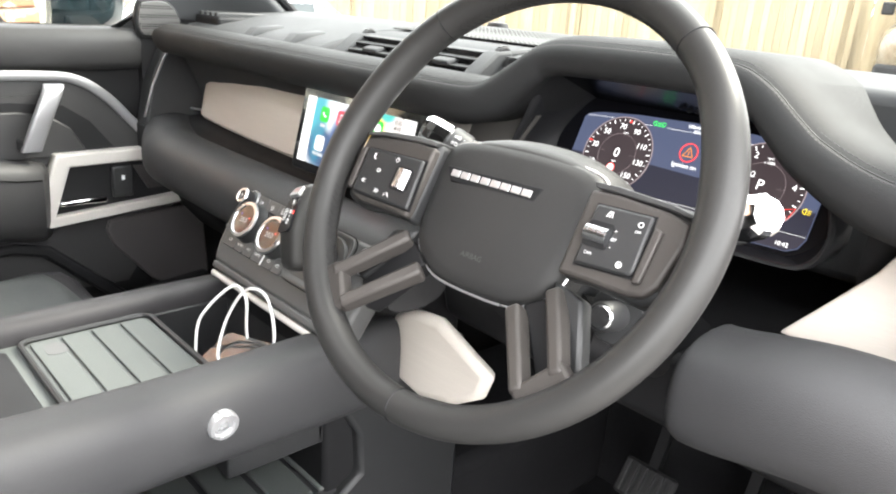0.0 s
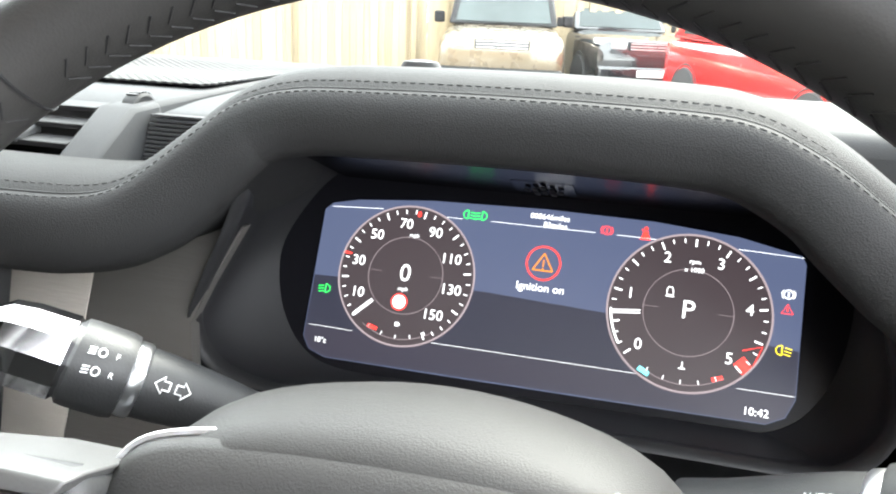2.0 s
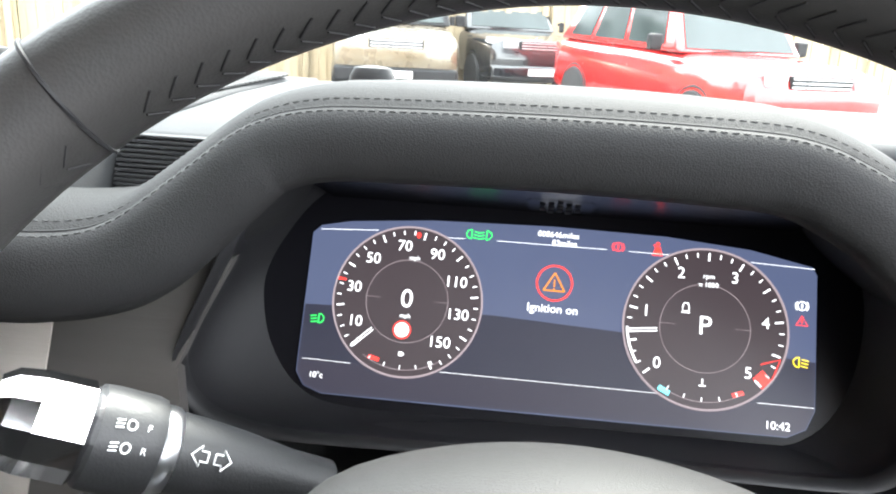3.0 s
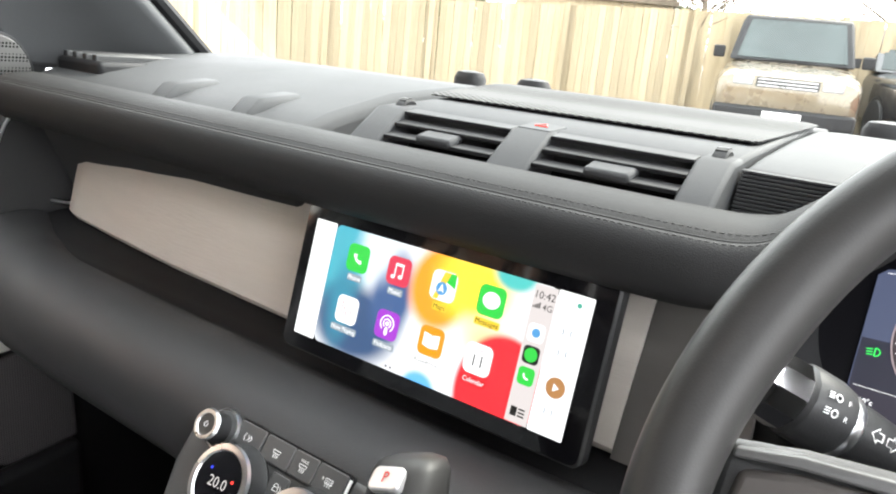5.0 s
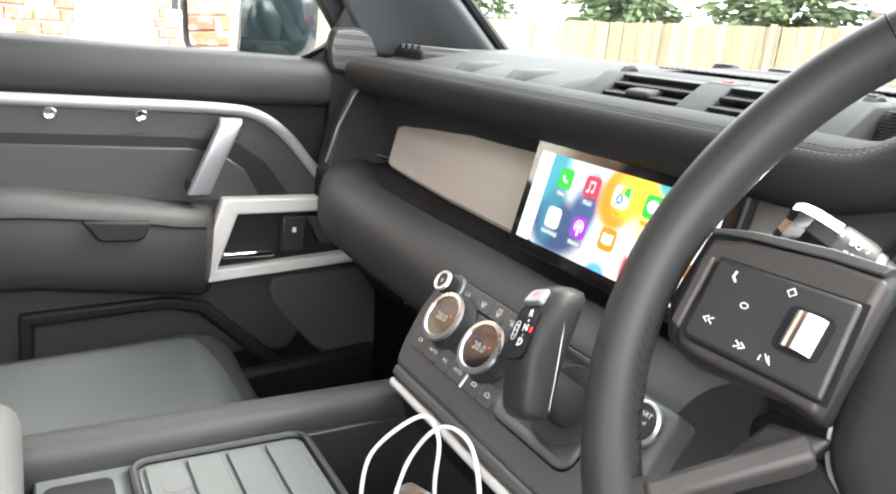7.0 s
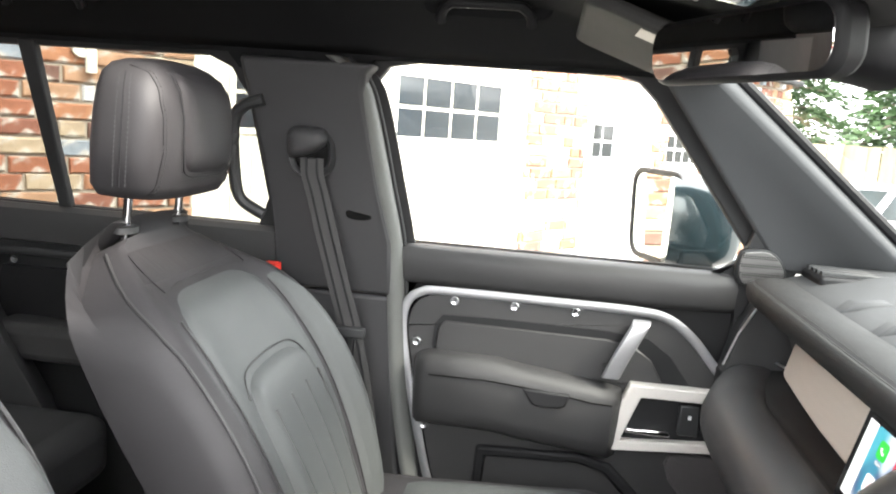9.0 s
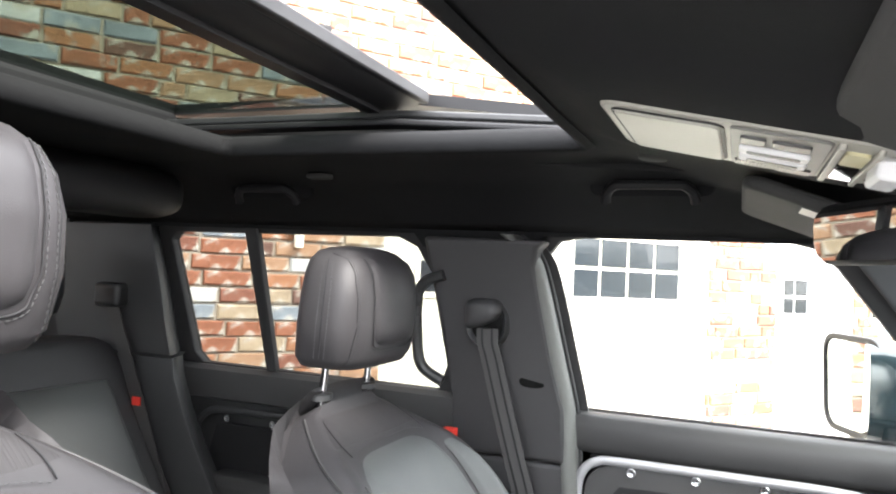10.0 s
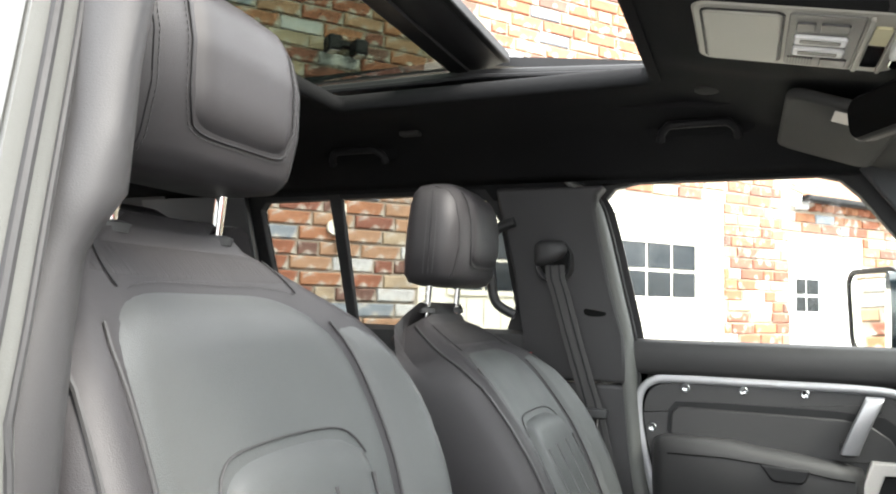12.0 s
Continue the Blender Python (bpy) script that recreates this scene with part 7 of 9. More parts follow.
    part("stitching", dashes([seat_back_point(cx, zt, -0.60 + 1.2 * k / 30, PT + 0.004 - 0.020 * abs(k / 15 - 1) ** 6, 0.0030) for k in range(31)], 0.0045, 0.0022, 0.0006), THREAD_K, back)
    for sg in (-1, 1):
        part("yoke_seam", tube([seat_back_point(cx, zt, sg * (0.64 + 0.16 * k / 10), PT - 0.012 + (0.985 - PT) * k / 10, 0.0018) for k in range(11)], 0.0009, 6), DEEP, back)
    for k in (-0.33, -0.11, 0.11, 0.33):
        part("flute", tube([seat_back_point(cx, zt, k * (1 + 0.2 * q / 8), 0.02 + 0.46 * q / 8, 0.0190) for q in range(9)], [0.0014] * 8 + [0.0028], 8), SOFT, back)
    part("lumbar_piping", tube([seat_back_point(cx, zt, -0.455 + (LR + 0.44) * k / 24, LV + 0.006 - 0.016 * (k / 12 - 1) ** 2 - 0.055 * abs(k / 12 - 1) ** 9, 0.0058) for k in range(25)], 0.0015, 8), SOFT, back)
    # cushion
    zc = zt - (0.55 if zt > 1.45 else 0.475)
    rr = []
    for y, half, hh, top in ((-0.40, 0.21, 0.05, -0.02), (-0.36, 0.245, 0.08, 0.0), (-0.20, 0.262, 0.085, -0.002), (0.0, 0.262, 0.085, 0.010), (0.08, 0.258, 0.085, 0.018), (0.115, 0.250, 0.075, 0.010), (0.135, 0.235, 0.055, -0.012), (0.142, 0.215, 0.03, -0.035)):
        y += (0.030 if zt < 1.45 else 0.0) * max(0.0, y + 0.40) / 0.54
        ring = []
        for x, z in oval(half, hh, 36, 3.6):
            q = x / half
            ring.append((cx + x, y, zc + top - hh + z + (0.030 * q ** 4 if z > 0 else 0.0)))
        rr.append(ring)
    cu = part("cushion", loft_of(rr), SEATHIDE, s, "black leather seat cushion", angle=60)
    bm = bmesh.new()
    g = []
    NA, NB = 24, 20
    for j in range(NB + 1):
        row = []
        for i in range(NA + 1):
            a, b = -1 + 2 * i / NA, -1 + 2 * j / NB
            e = 1 - max(abs(a), abs(b))
            a2, b2 = a * (1 - 0.13 * b ** 6), b * (1 - (0.10 if b > 0 else 0.0) * a ** 4)
            q, y = 0.88 * a2, (-0.045 if zt < 1.45 else -0.060) + 0.182 * b2
            top = np.interp(y, (-0.36, -0.20, 0.02, 0.105, 0.140) if zt < 1.45 else (-0.36, -0.20, 0.0, 0.08, 0.115), (0.0, -0.002, 0.010, 0.018, 0.010))
            row.append(bm.verts.new((cx + q * 0.262, y, zc + top + 0.030 * q ** 4 - 0.085 * (1 - (1 - abs(q) ** 3.6) ** (1 / 3.6)) + 0.012 * min(1, e * 5) ** 0.5 - 0.002)))
        g.append(row)
    for j in range(NB):
        for i in range(NA):
            bm.faces.new((g[j][i], g[j][i + 1], g[j + 1][i + 1], g[j + 1][i]))
    part("cushion_panel", bm, LEATHER_G, cu, "grey leather cushion panel", angle=180)
    part("seat_base", B((cx - 0.22, -0.36, 0.60), (cx + 0.22, 0.08, zc - 0.11)), DEEP, s, bevel=0.02)
    # headrest
    zh = zt + 0.052
    hr = []
    HEAD = ((-0.01, 0.085, 0.040, 0.0), (0.02, 0.118, 0.058, 0.0), (0.10, 0.132, 0.065, 0.002), (0.35, 0.139, 0.068, 0.008), (0.60, 0.137, 0.066, 0.010), (0.78, 0.129, 0.061, 0.008), (0.89, 0.116, 0.054, 0.004), (0.96, 0.096, 0.043, 0.0), (0.995, 0.070, 0.030, 0.0), (1.01, 0.038, 0.015, 0.0))
    for f, w, d, yo in HEAD:
        hr.append([(cx + x, -0.605 + yo + y, zh + 0.198 * f) for x, y in oval(w, d, 40, 3.2)])
    h = part("headrest", loft_of(hr), SEATHIDE, s, "black leather headrest on chrome posts", angle=60)
    HF, HW, HD, HY = zip(*HEAD)

    def head(x, f, lift=0.0):
        """A place on the headrest's front, x across and f up."""
        q = min(0.999, abs(x) / np.interp(f, HF, HW))
        return Vector((cx + x, -0.605 + np.interp(f, HF, HY) + np.interp(f, HF, HD) * (1 - q ** 3.2) ** (1 / 3.2) + lift, zh + 0.198 * f))

    # raised front pad with a seam round it
    bm = bmesh.new()
    g = []
    for j in range(17):
        row = []
        for i in range(21):
            a, b = -1 + i / 10, -1 + j / 8
            e = 1 - max(abs(a), abs(b))
            row.append(bm.verts.new(head(-0.007 + 0.081 * a * (1 - (0.16 if b < 0 else 0.10) * b ** 6), 0.555 + 0.380 * b * (1 - 0.14 * a ** 6 if b < 0 else 1), -0.003 + 0.0095 * min(1, e * 4) ** 0.5)))
        g.append(row)
    for j in range(16):
        for i in range(20):
            bm.faces.new((g[j][i], g[j][i + 1], g[j + 1][i + 1], g[j + 1][i]))
    part("front_pad", bm, SEATHIDE, h, angle=180)
    line = [(-1, 0.9 - 0.05 * q) for q in range(30)]
    line += [(-1 + 0.1 * q, -1) for q in range(0, 21)]
    line += [(1, -0.55 + 0.05 * q) for q in range(30)]
    def round_off(a, b):
        k = max(0.0, (abs(a) ** 6 + abs(b) ** 6) if b < 0 else 1.0) ** (1 / 6) or 1.0
        return (a / max(k, 1), b / max(k, 1))
    line = [round_off(a, b) for a, b in line]
    part("pad_seam", tube([head(-0.007 + 0.0830 * a, 0.555 + 0.386 * b, 0.0010) for a, b in line], 0.0010, 6), DEEP, h)
    part("stitching", dashes([head(-0.007 + 0.0875 * a, 0.555 + 0.404 * b, 0.0012) for a, b in line], 0.0045, 0.0022, 0.0006), THREAD_K, h)
    for sg in (-1, 1):
        part("welt", tube([head(sg * (0.112 - 0.03 * max(0, f - 0.7)), f, 0.0004) for f in [0.04 + 0.90 * k / 20 for k in range(21)]], 0.0008, 6), DEEP, h)
        for off in (0.108,):
            part("stitching", dashes([head(sg * (off - 0.03 * max(0, f - 0.7)), f, 0.0010) for f in [0.05 + 0.88 * k / 24 for k in range(25)]], 0.0045, 0.0022, 0.0006), THREAD_K, h)
    for sg in (-1, 1):
        side = [(0.10, 0.132, 0.065, 0.002), (0.35, 0.139, 0.068, 0.008), (0.60, 0.137, 0.066, 0.010), (0.78, 0.129, 0.061, 0.008), (0.89, 0.116, 0.054, 0.004)]
        for q, nm in ((0.10, "side_seam"), (0.24, "stitching"), (-0.04, "stitching")):
            fs, ws_, ds, yos = zip(*side)
            line = [Vector((cx + sg * np.interp(f, fs, ws_) * (1 - abs(q) ** 3.2) ** (1 / 3.2), -0.605 + np.interp(f, fs, yos) + np.interp(f, fs, ds) * q, zh + 0.198 * f)) for f in [0.10 + 0.79 * k / 18 for k in range(19)]]
            part(nm, tube(line, 0.0009, 6) if nm == "side_seam" else dashes(line, 0.0045, 0.0022, 0.0007), DEEP if nm == "side_seam" else THREAD_K, h)
    for xo in (-0.075, 0.075):
        part("post", tube([(cx + xo, -0.622, zt - 0.02), (cx + xo, -0.614, zh + 0.02)], 0.0065, 14), CHROME, h, "chrome headrest post")
        part("collar", lathe([(0.024, -0.010), (0.0235, -0.001), (0.015, 0.0015), (0.008, 0.002)], pose(cx + xo, -0.621, zt + (0.0085 if zt < 1.45 else 0.0045), 0, 0, 0) @ Matrix.Diagonal((1, 0.7, 1, 1)), 20), PLASTIC, s)
    if zt < 1.45:
        part("airbag_tag", B((cx - 0.228, -0.519, zt - 0.110), (cx - 0.196, -0.494, zt - 0.086)), RED, s, "small red fabric tag")
    s.location.y += dy
    return s


front_seat(-0.353, 1.405, "black leather passenger seat with grey centre panels")
front_seat(0.425, 1.484, "black leather driver's seat with grey centre panels, set high", 0.014)

# ceiling ------------------------------------------------------------------------------
def ease(q):
    q = min(1.0, max(0.0, q))
    return q * q * (3 - 2 * q)


def roof_z(x, y):
    """The headliner's height."""
    a = abs(x)
    z = 1.835 - (0.045 if x < 0 else 0.016) * (a / 0.45) ** 2
    if x < -0.45:
        z -= 0.035 * min(1, (a - 0.45) / 0.17) ** 1.6
    z = min(z, 1.812 - 0.21 * max(0.0, y + 0.16))
    return z - 0.021 * ease((0.27 - abs(x - 0.062)) / 0.15) * ease((y + 0.195) / 0.085) * ease((0.24 - y) / 0.10)


SR = (-0.225, 0.59, -0.80, -0.195)
bm = bmesh.new()
xs = sorted(set([round(-0.625 + 0.025 * i, 4) for i in range(51)] + [SR[0], SR[1]]))
ys = sorted(set([round(-2.2 + 0.05 * i, 4) for i in range(40)] + [round(-0.225 + 0.025 * i, 4) for i in range(18)] + [0.20, SR[2], SR[3]]))
V = {}
for i, x in enumerate(xs):
    for j, y in enumerate(ys):
        V[i, j] = bm.verts.new((x, y, roof_z(x, y)))
for i in range(len(xs) - 1):
    for j in range(len(ys) - 1):
        if SR[0] - 1e-6 <= xs[i] and xs[i + 1] <= SR[1] + 1e-6 and SR[2] - 1e-6 <= ys[j] and ys[j + 1] <= SR[3] + 1e-6:
            continue
        bm.faces.new((V[i, j], V[i + 1, j], V[i + 1, j + 1], V[i, j + 1]))
ceil = tagged(part("ceiling", bm, HEADLINER, None, angle=180, solid=0.012), "dark cloth headliner with a glass roof opening", "ceiling", kind="structure")
REAR = -1.04
roofshell = B((-0.70, -2.2, 1.905), (0.70, REAR, 1.925))
box(roofshell, (-0.70, SR[3] + 0.13, 1.832), (0.70, 0.06, 1.850))
for xa, xb in ((-0.70, -0.36), (0.68, 0.72)):
    box(roofshell, (xa, REAR, 1.905), (xb, -0.52, 1.925))
    loft(roofshell, [[(xa, y, z), (xb, y, z), (xb, y, z + 0.02), (xa, y, z + 0.02)] for y, z in ((-0.52, 1.905), (-0.10, 1.849), (SR[3] + 0.13, 1.846))])
tagged(part("roof_panel", roofshell, DEEP, None, smooth=False), "black outer roof panel", "roof", kind="structure")

def dip(y):
    """The roof falls towards the windscreen."""
    return -0.030 * max(0.0, min(1.0, (y + 0.52) / 0.42))


def skin_dip(y):
    """The outer skin falls a little more."""
    return -0.058 * max(0.0, min(1.0, (y + 0.52) / 0.42))


def rail_box(lo, hi):
    """A bar along y that follows the roof's fall."""
    return loft_of([[(x, y, z + dip(y)) for x, z in ((lo[0], lo[2]), (hi[0], lo[2]), (hi[0], hi[2]), (lo[0], hi[2]))] for y in (lo[1], -0.52, -0.40, -0.25, hi[1])])


sunroof = thing("sunroof", (0, -0.55, 1.85), "sliding glass roof, front part open, rear glass tinted", "sunroof")
SC = ((SR[0] + SR[1]) / 2, (SR[2] + SR[3]) / 2)


def dense(loop, n=12):
    """More points along each side of a loop, so that it follows the ceiling's curve."""
    return [(p[0] + (q[0] - p[0]) * k / n, p[1] + (q[1] - p[1]) * k / n) for p, q in zip(loop, loop[1:] + loop[:1]) for k in range(n)]


rings = [[(x, y, roof_z(x, y) + dz) for x, y in dense(rrect(SR[1] - SR[0] + g, SR[3] - SR[2] + g, 0.018, 5, *SC))] for g, dz in ((0.030, -0.010), (0.012, -0.015), (-0.004, -0.011), (-0.010, 0.0), (-0.008, 0.012), (0.02, 0.02))]
part("trim_ring", loft_of(rings, cap=False), HEADLINER, sunroof, "dark padded opening trim", angle=60)
well = [[(x, y, z + skin_dip(y)) for x, y in rrect(w + 0.32, SR[3] + 0.12 - REAR + g, 0.04, 5, 0.16, (SR[3] + 0.12 + REAR) / 2)] for w, g, z in ((0.72, 0.03, 1.845), (0.72, 0.03, 1.872), (0.76, 0.05, 1.902))]
part("well", loft_of(well, cap=False), DEEP, sunroof, angle=60)
for sg, xo in ((-1, 0.0), (1, 0.32)):
    part("guide_rail", rail_box((sg * 0.300 + xo - 0.012, REAR + 0.01, 1.852), (sg * 0.300 + xo + 0.03, SR[3] + 0.08, 1.862)), DEEP, sunroof, bevel=0.003)
    part("guide_slot", rail_box((sg * 0.322 + xo - 0.004, REAR + 0.02, 1.863), (sg * 0.322 + xo + 0.004, SR[3] + 0.08, 1.872)), DEEP, sunroof)
    part("glass_rail", rail_box((sg * 0.335 + xo - 0.02, REAR + 0.01, 1.874), (sg * 0.335 + xo + 0.02, SR[3] + 0.08, 1.886)), PLASTIC, sunroof, bevel=0.003)
cb2 = prism([(-0.605, 1.888), (-0.54, 1.890), (-0.495, 1.900), (-0.495, 1.927), (-0.605, 1.927)], "x", -0.34, 0.66)
bar = part("cross_bar", cb2, DEEP, sunroof, "dark cross bar", bevel=0.004)
part("bar_lip", B((-0.33, -0.493, 1.897), (0.65, -0.478, 1.917)), DEEP, sunroof, bevel=0.003)
part("bar_groove", B((-0.33, -0.585, 1.882), (0.65, -0.560, 1.889)), DEEP, sunroof)
gl = part("rear_glass", B((-0.37, REAR - 0.03, 1.908), (0.68, -0.56, 1.913)), TINT_ROOF, sunroof, "dark tinted roof glass", smooth=False)
gl.visible_shadow = False
part("sun_blind", B((-0.36, REAR - 0.03, 1.84), (0.68, REAR + 0.012, 1.906)), DEEP, sunroof, bevel=0.01)

# overhead console, visors, mirror, handles
oc = thing("overhead_console", (0.0, 0.0, 1.77), "pale overhead console with reading lamps and switches", "overhead console")
OM = frame_of((0.062, 0.006, 1.7520), (0, 1, -0.205), (1, 0, 0)) @ Matrix.Diagonal((1.0, 1.16, 1.0, 1.0))
part("panel", prism(rrect(0.235, 0.170, 0.02), "z", -0.024, 0.004, OM), OATLINER, oc, "pale plastic panel", bevel=0.004)
part("lid_gap", prism(rrect(0.094, 0.146, 0.010, 4, -0.060, 0.0), "z", 0.002, 0.0052, OM), DEEP, oc)
part("glasses_lid", prism(rrect(0.088, 0.140, 0.008, 4, -0.060, 0.0), "z", 0.003, 0.0075, OM), OATLINER, oc, "pale glasses compartment lid", bevel=0.002)
part("lamp_field", prism(rrect(0.078, 0.150, 0.006, 4, 0.030, 0.0), "z", 0.003, 0.0062, OM), LAMPGREY, oc, "grey lamp and switch field", bevel=0.002)
for v in (-0.022, 0.012):
    lf = part("reading_lamp", prism(rrect(0.058, 0.022, 0.004, 4, 0.028, v), "z", 0.005, 0.0105, OM), WHITEP, oc, "white reading lamp frame", bevel=0.002)
    part("lens", prism(rrect(0.044, 0.010, 0.003, 4, 0.028, v), "z", 0.0095, 0.0112, OM), LAMPGREY, lf)
for k in range(9):
    part("grille_rib", prism(rrect(0.0016, 0.020, 0.0005, 2, -0.004 + 0.0034 * k, -0.055), "z", 0.006, 0.0085, OM), MIDGREY, oc)
for u, v, w in ((0.048, -0.055, 0.030), (0.010, 0.045, 0.020), (0.040, 0.045, 0.030)):
    part("lamp_switch", prism(rrect(w, 0.022, 0.003, 3, u, v), "z", 0.005, 0.0085, OM), MIDGREY, oc, bevel=0.001)
part("divider_strip", prism(rrect(0.006, 0.150, 0.002, 3, 0.074, 0.0), "z", 0.003, 0.009, OM), OATLINER, oc, bevel=0.001)
part("call_window", prism(rrect(0.018, 0.060, 0.003, 3, 0.088, -0.030), "z", 0.003, 0.007, OM), PIANO, oc)
part("call_label", prism(rrect(0.018, 0.046, 0.003, 3, 0.088, 0.030), "z", 0.003, 0.007, OM), CREAMTAG, oc, "pale yellow label")
part("divider_strip", prism(rrect(0.005, 0.150, 0.002, 3, 0.101, 0.0), "z", 0.003, 0.009, OM), OATLINER, oc, bevel=0.001)
part("pocket", prism(rrect(0.040, 0.110, 0.010, 4, 0.128, -0.01), "z", -0.010, 0.006, OM), PIANO, oc, "gloss black pocket", bevel=0.003)
part("call_key", prism(rrect(0.022, 0.055, 0.004, 4, 0.113, 0.030), "z", 0.004, 0.022, OM), WHITEP, oc, "white call key", bevel=0.004)
for sg in (-1, 1):
    vi = thing("sun_visor", (sg * 0.33, 0.1, 1.73), "dark grey folded sun visor", "sun visor")
    VM = frame_of((sg * 0.335, 0.085 if sg < 0 else 0.122, 1.722 if sg < 0 else 1.730), (1, 0, 0), (0, 1, -0.36))
    part("flap", prism(rrect(0.36, 0.165 if sg < 0 else 0.125, 0.03), "z", -0.009, 0.009, VM), GREYCLOTH, vi, bevel=0.007, seg=3)
    if sg < 0:
        part("label", prism([(-0.03, 0.02), (0.03, 0.02), (0.03, 0.055), (-0.03, 0.055)], "z", -0.0098, -0.009, VM @ T(sg * -0.13, -0.03)), BEAM, vi)
for x in (-0.282,):
    part_l = thing("roof_microphone", (x, -0.11, 1.80), "small round grey roof grille", "grille")
    zz = roof_z(x, -0.11)
    part("disc", lathe([(0.0, -0.004), (0.017, -0.004), (0.021, -0.002), (0.021, 0.002)], pose(x, -0.11, zz - 0.006, -4, 0, 0), 28), GREYCLOTH, part_l)


def roof_handle(x, y0, y1, z):
    g = thing("grab_handle", (x, (y0 + y1) / 2, z), "black folding roof grab handle", "grab handle")
    L = y1 - y0
    sg = math.copysign(1, x)
    part("recess", prism(rrect(L + 0.06, 0.05, 0.02, 5), "z", -0.006, 0.004, frame_of((x + sg * 0.012, (y0 + y1) / 2, z + 0.008), (0, 1, 0), (-sg * 0.55, 0, 0.8))), HEADLINER, g, bevel=0.004)
    pts = [(x + sg * 0.006, y0, z - 0.024), (x - sg * 0.004, y0 + 0.003, z - 0.010), (x - sg * 0.014, y0 + 0.016, z + 0.001), (x - sg * 0.016, y0 + 0.030, z + 0.003), (x - sg * 0.016, y1 - 0.030, z + 0.003), (x - sg * 0.014, y1 - 0.016, z + 0.001), (x - sg * 0.004, y1 - 0.003, z - 0.010), (x + sg * 0.006, y1, z - 0.024)]
    part("bar", tube(spline(pts, 4), 0.0085, 10), DEEP, g)


for s in (-1,):
    roof_handle(s * 0.455, -0.205, -0.062, 1.775)
    roof_handle(s * 0.47, -0.96, -0.82, 1.768)
for s, dy in ((-1, 0.0), (1, -0.095)):
    ph_ = thing("pillar_handle", (s * 0.62, -0.56 + dy, 1.5), "black loop grab handle behind the pillar", "grab handle")
    hp_ = [(s * 0.60, -0.545, 1.615), (s * 0.600, -0.585, 1.600), (s * 0.602, -0.603, 1.565), (s * 0.606, -0.600, 1.47), (s * 0.612, -0.588, 1.425), (s * 0.616, -0.545, 1.400)]
    part("bar", tube([Vector(q) + Vector((0, dy, 0)) for q in spline(hp_, 5)], 0.0115, 10), PLASTIC, ph_)
pod_ = thing("roof_housing", (-0.05, -1.12, 1.74), "smooth black housing under the rear of the roof", "roof housing")
part("shell", loft_of([[(x, -1.13 + y * k, 1.752 + z * k) for y, z in oval(0.085, 0.052, 28, 2.8)] for x, k in ((-0.440, 0.30), (-0.434, 0.62), (-0.420, 0.84), (-0.395, 0.96), (-0.36, 1.0), (0.36, 1.0), (0.42, 0.7))]), DEEP, pod_, angle=60)
hk = thing("coat_hook", (-0.40, -0.72, 1.795), "small roof coat hook", "hook")
part("hook", B((-0.41, -0.745, 1.782), (-0.385, -0.70, 1.792)), GREYCLOTH, hk, bevel=0.003)

mir = thing("rear_view_mirror", (0.0, 0.17, 1.66), "frameless rear-view mirror on a black mount", "mirror")
MM = frame_of((0.02, 0.130, 1.678), (1, 0.48, 0), (0, -0.10, 1))
MIRROR = mat("mirror_glass", (0.85, 0.87, 0.87), 0.015, metal=1.0, vary=0.0)
part("shell", prism(rrect(0.245, 0.062, 0.022), "z", -0.03, 0.0, MM), DEEP, mir, bevel=0.008, seg=3)
part("glass", prism(rrect(0.233, 0.051, 0.018), "z", 0.0, 0.002, MM), MIRROR, mir, "mirror glass")
part("mount", loft_of([[(0.0 + x, y, z0 + z) for x, z in oval(a, b, 20, 3)] for a, b, y, z0 in ((0.03, 0.02, 0.16, 1.69), (0.05, 0.035, 0.20, 1.70), (0.055, 0.03, 0.27, 1.68))]), DEEP, mir)

for s in (-1, 1):
    rail = [(0.26, 1.700), (0.26, 1.76), (-2.2, 1.76), (-2.2, 1.700), (-0.63, 1.700), (-0.61, 1.672), (-0.37, 1.672), (-0.35, 1.700)] if s < 0 else [(0.26, 1.700), (0.26, 1.76), (-0.02, 1.84), (-2.2, 1.84), (-2.2, 1.790), (-0.02, 1.790)]
    tagged(part("trim", side_plate(rail, 0.020, 0.03, s), HEADLINER, None), "dark roof rail trim above the windows", "roof rail", kind="structure")

# windscreen pillars, header and glass
for s in (-1, 1):
    ap = [Vector((s * 0.612, 0.130, 1.735)), Vector((s * 0.600, 0.235, 1.725)), Vector((s * 0.655, 0.66, 1.372)), Vector((s * 0.72, 0.60, 1.36)), Vector((s * 0.716, 0.425, 1.36))]
    bm = bmesh.new()
    out = Vector((s * 0.05, 0.03, 0.02))
    loft(bm, [ap, [p + out for p in ap]])
    tagged(part("trim", bm, PILLAR, None, bevel=0.014, seg=3), "grey windscreen pillar trim", "pillar trim", kind="structure")
    edge = [ap[1] + out * 0.55 + Vector((-s * 0.004, 0.006, 0)), ap[2] + out * 0.55 + Vector((-s * 0.004, 0.012, 0.0))]
    tagged(part("trim", tube(edge, 0.010, 8), DEEP, None), "black glass edge beside the pillar", "glass edge", kind="structure")
tagged(part("trim", prism([(0.17, 1.715), (0.17, 1.735), (0.24, 1.74), (0.26, 1.70), (0.23, 1.695)], "x", -0.62, 0.62), GREYCLOTH, None, bevel=0.006), "dark windscreen header trim", "header trim", kind="structure")
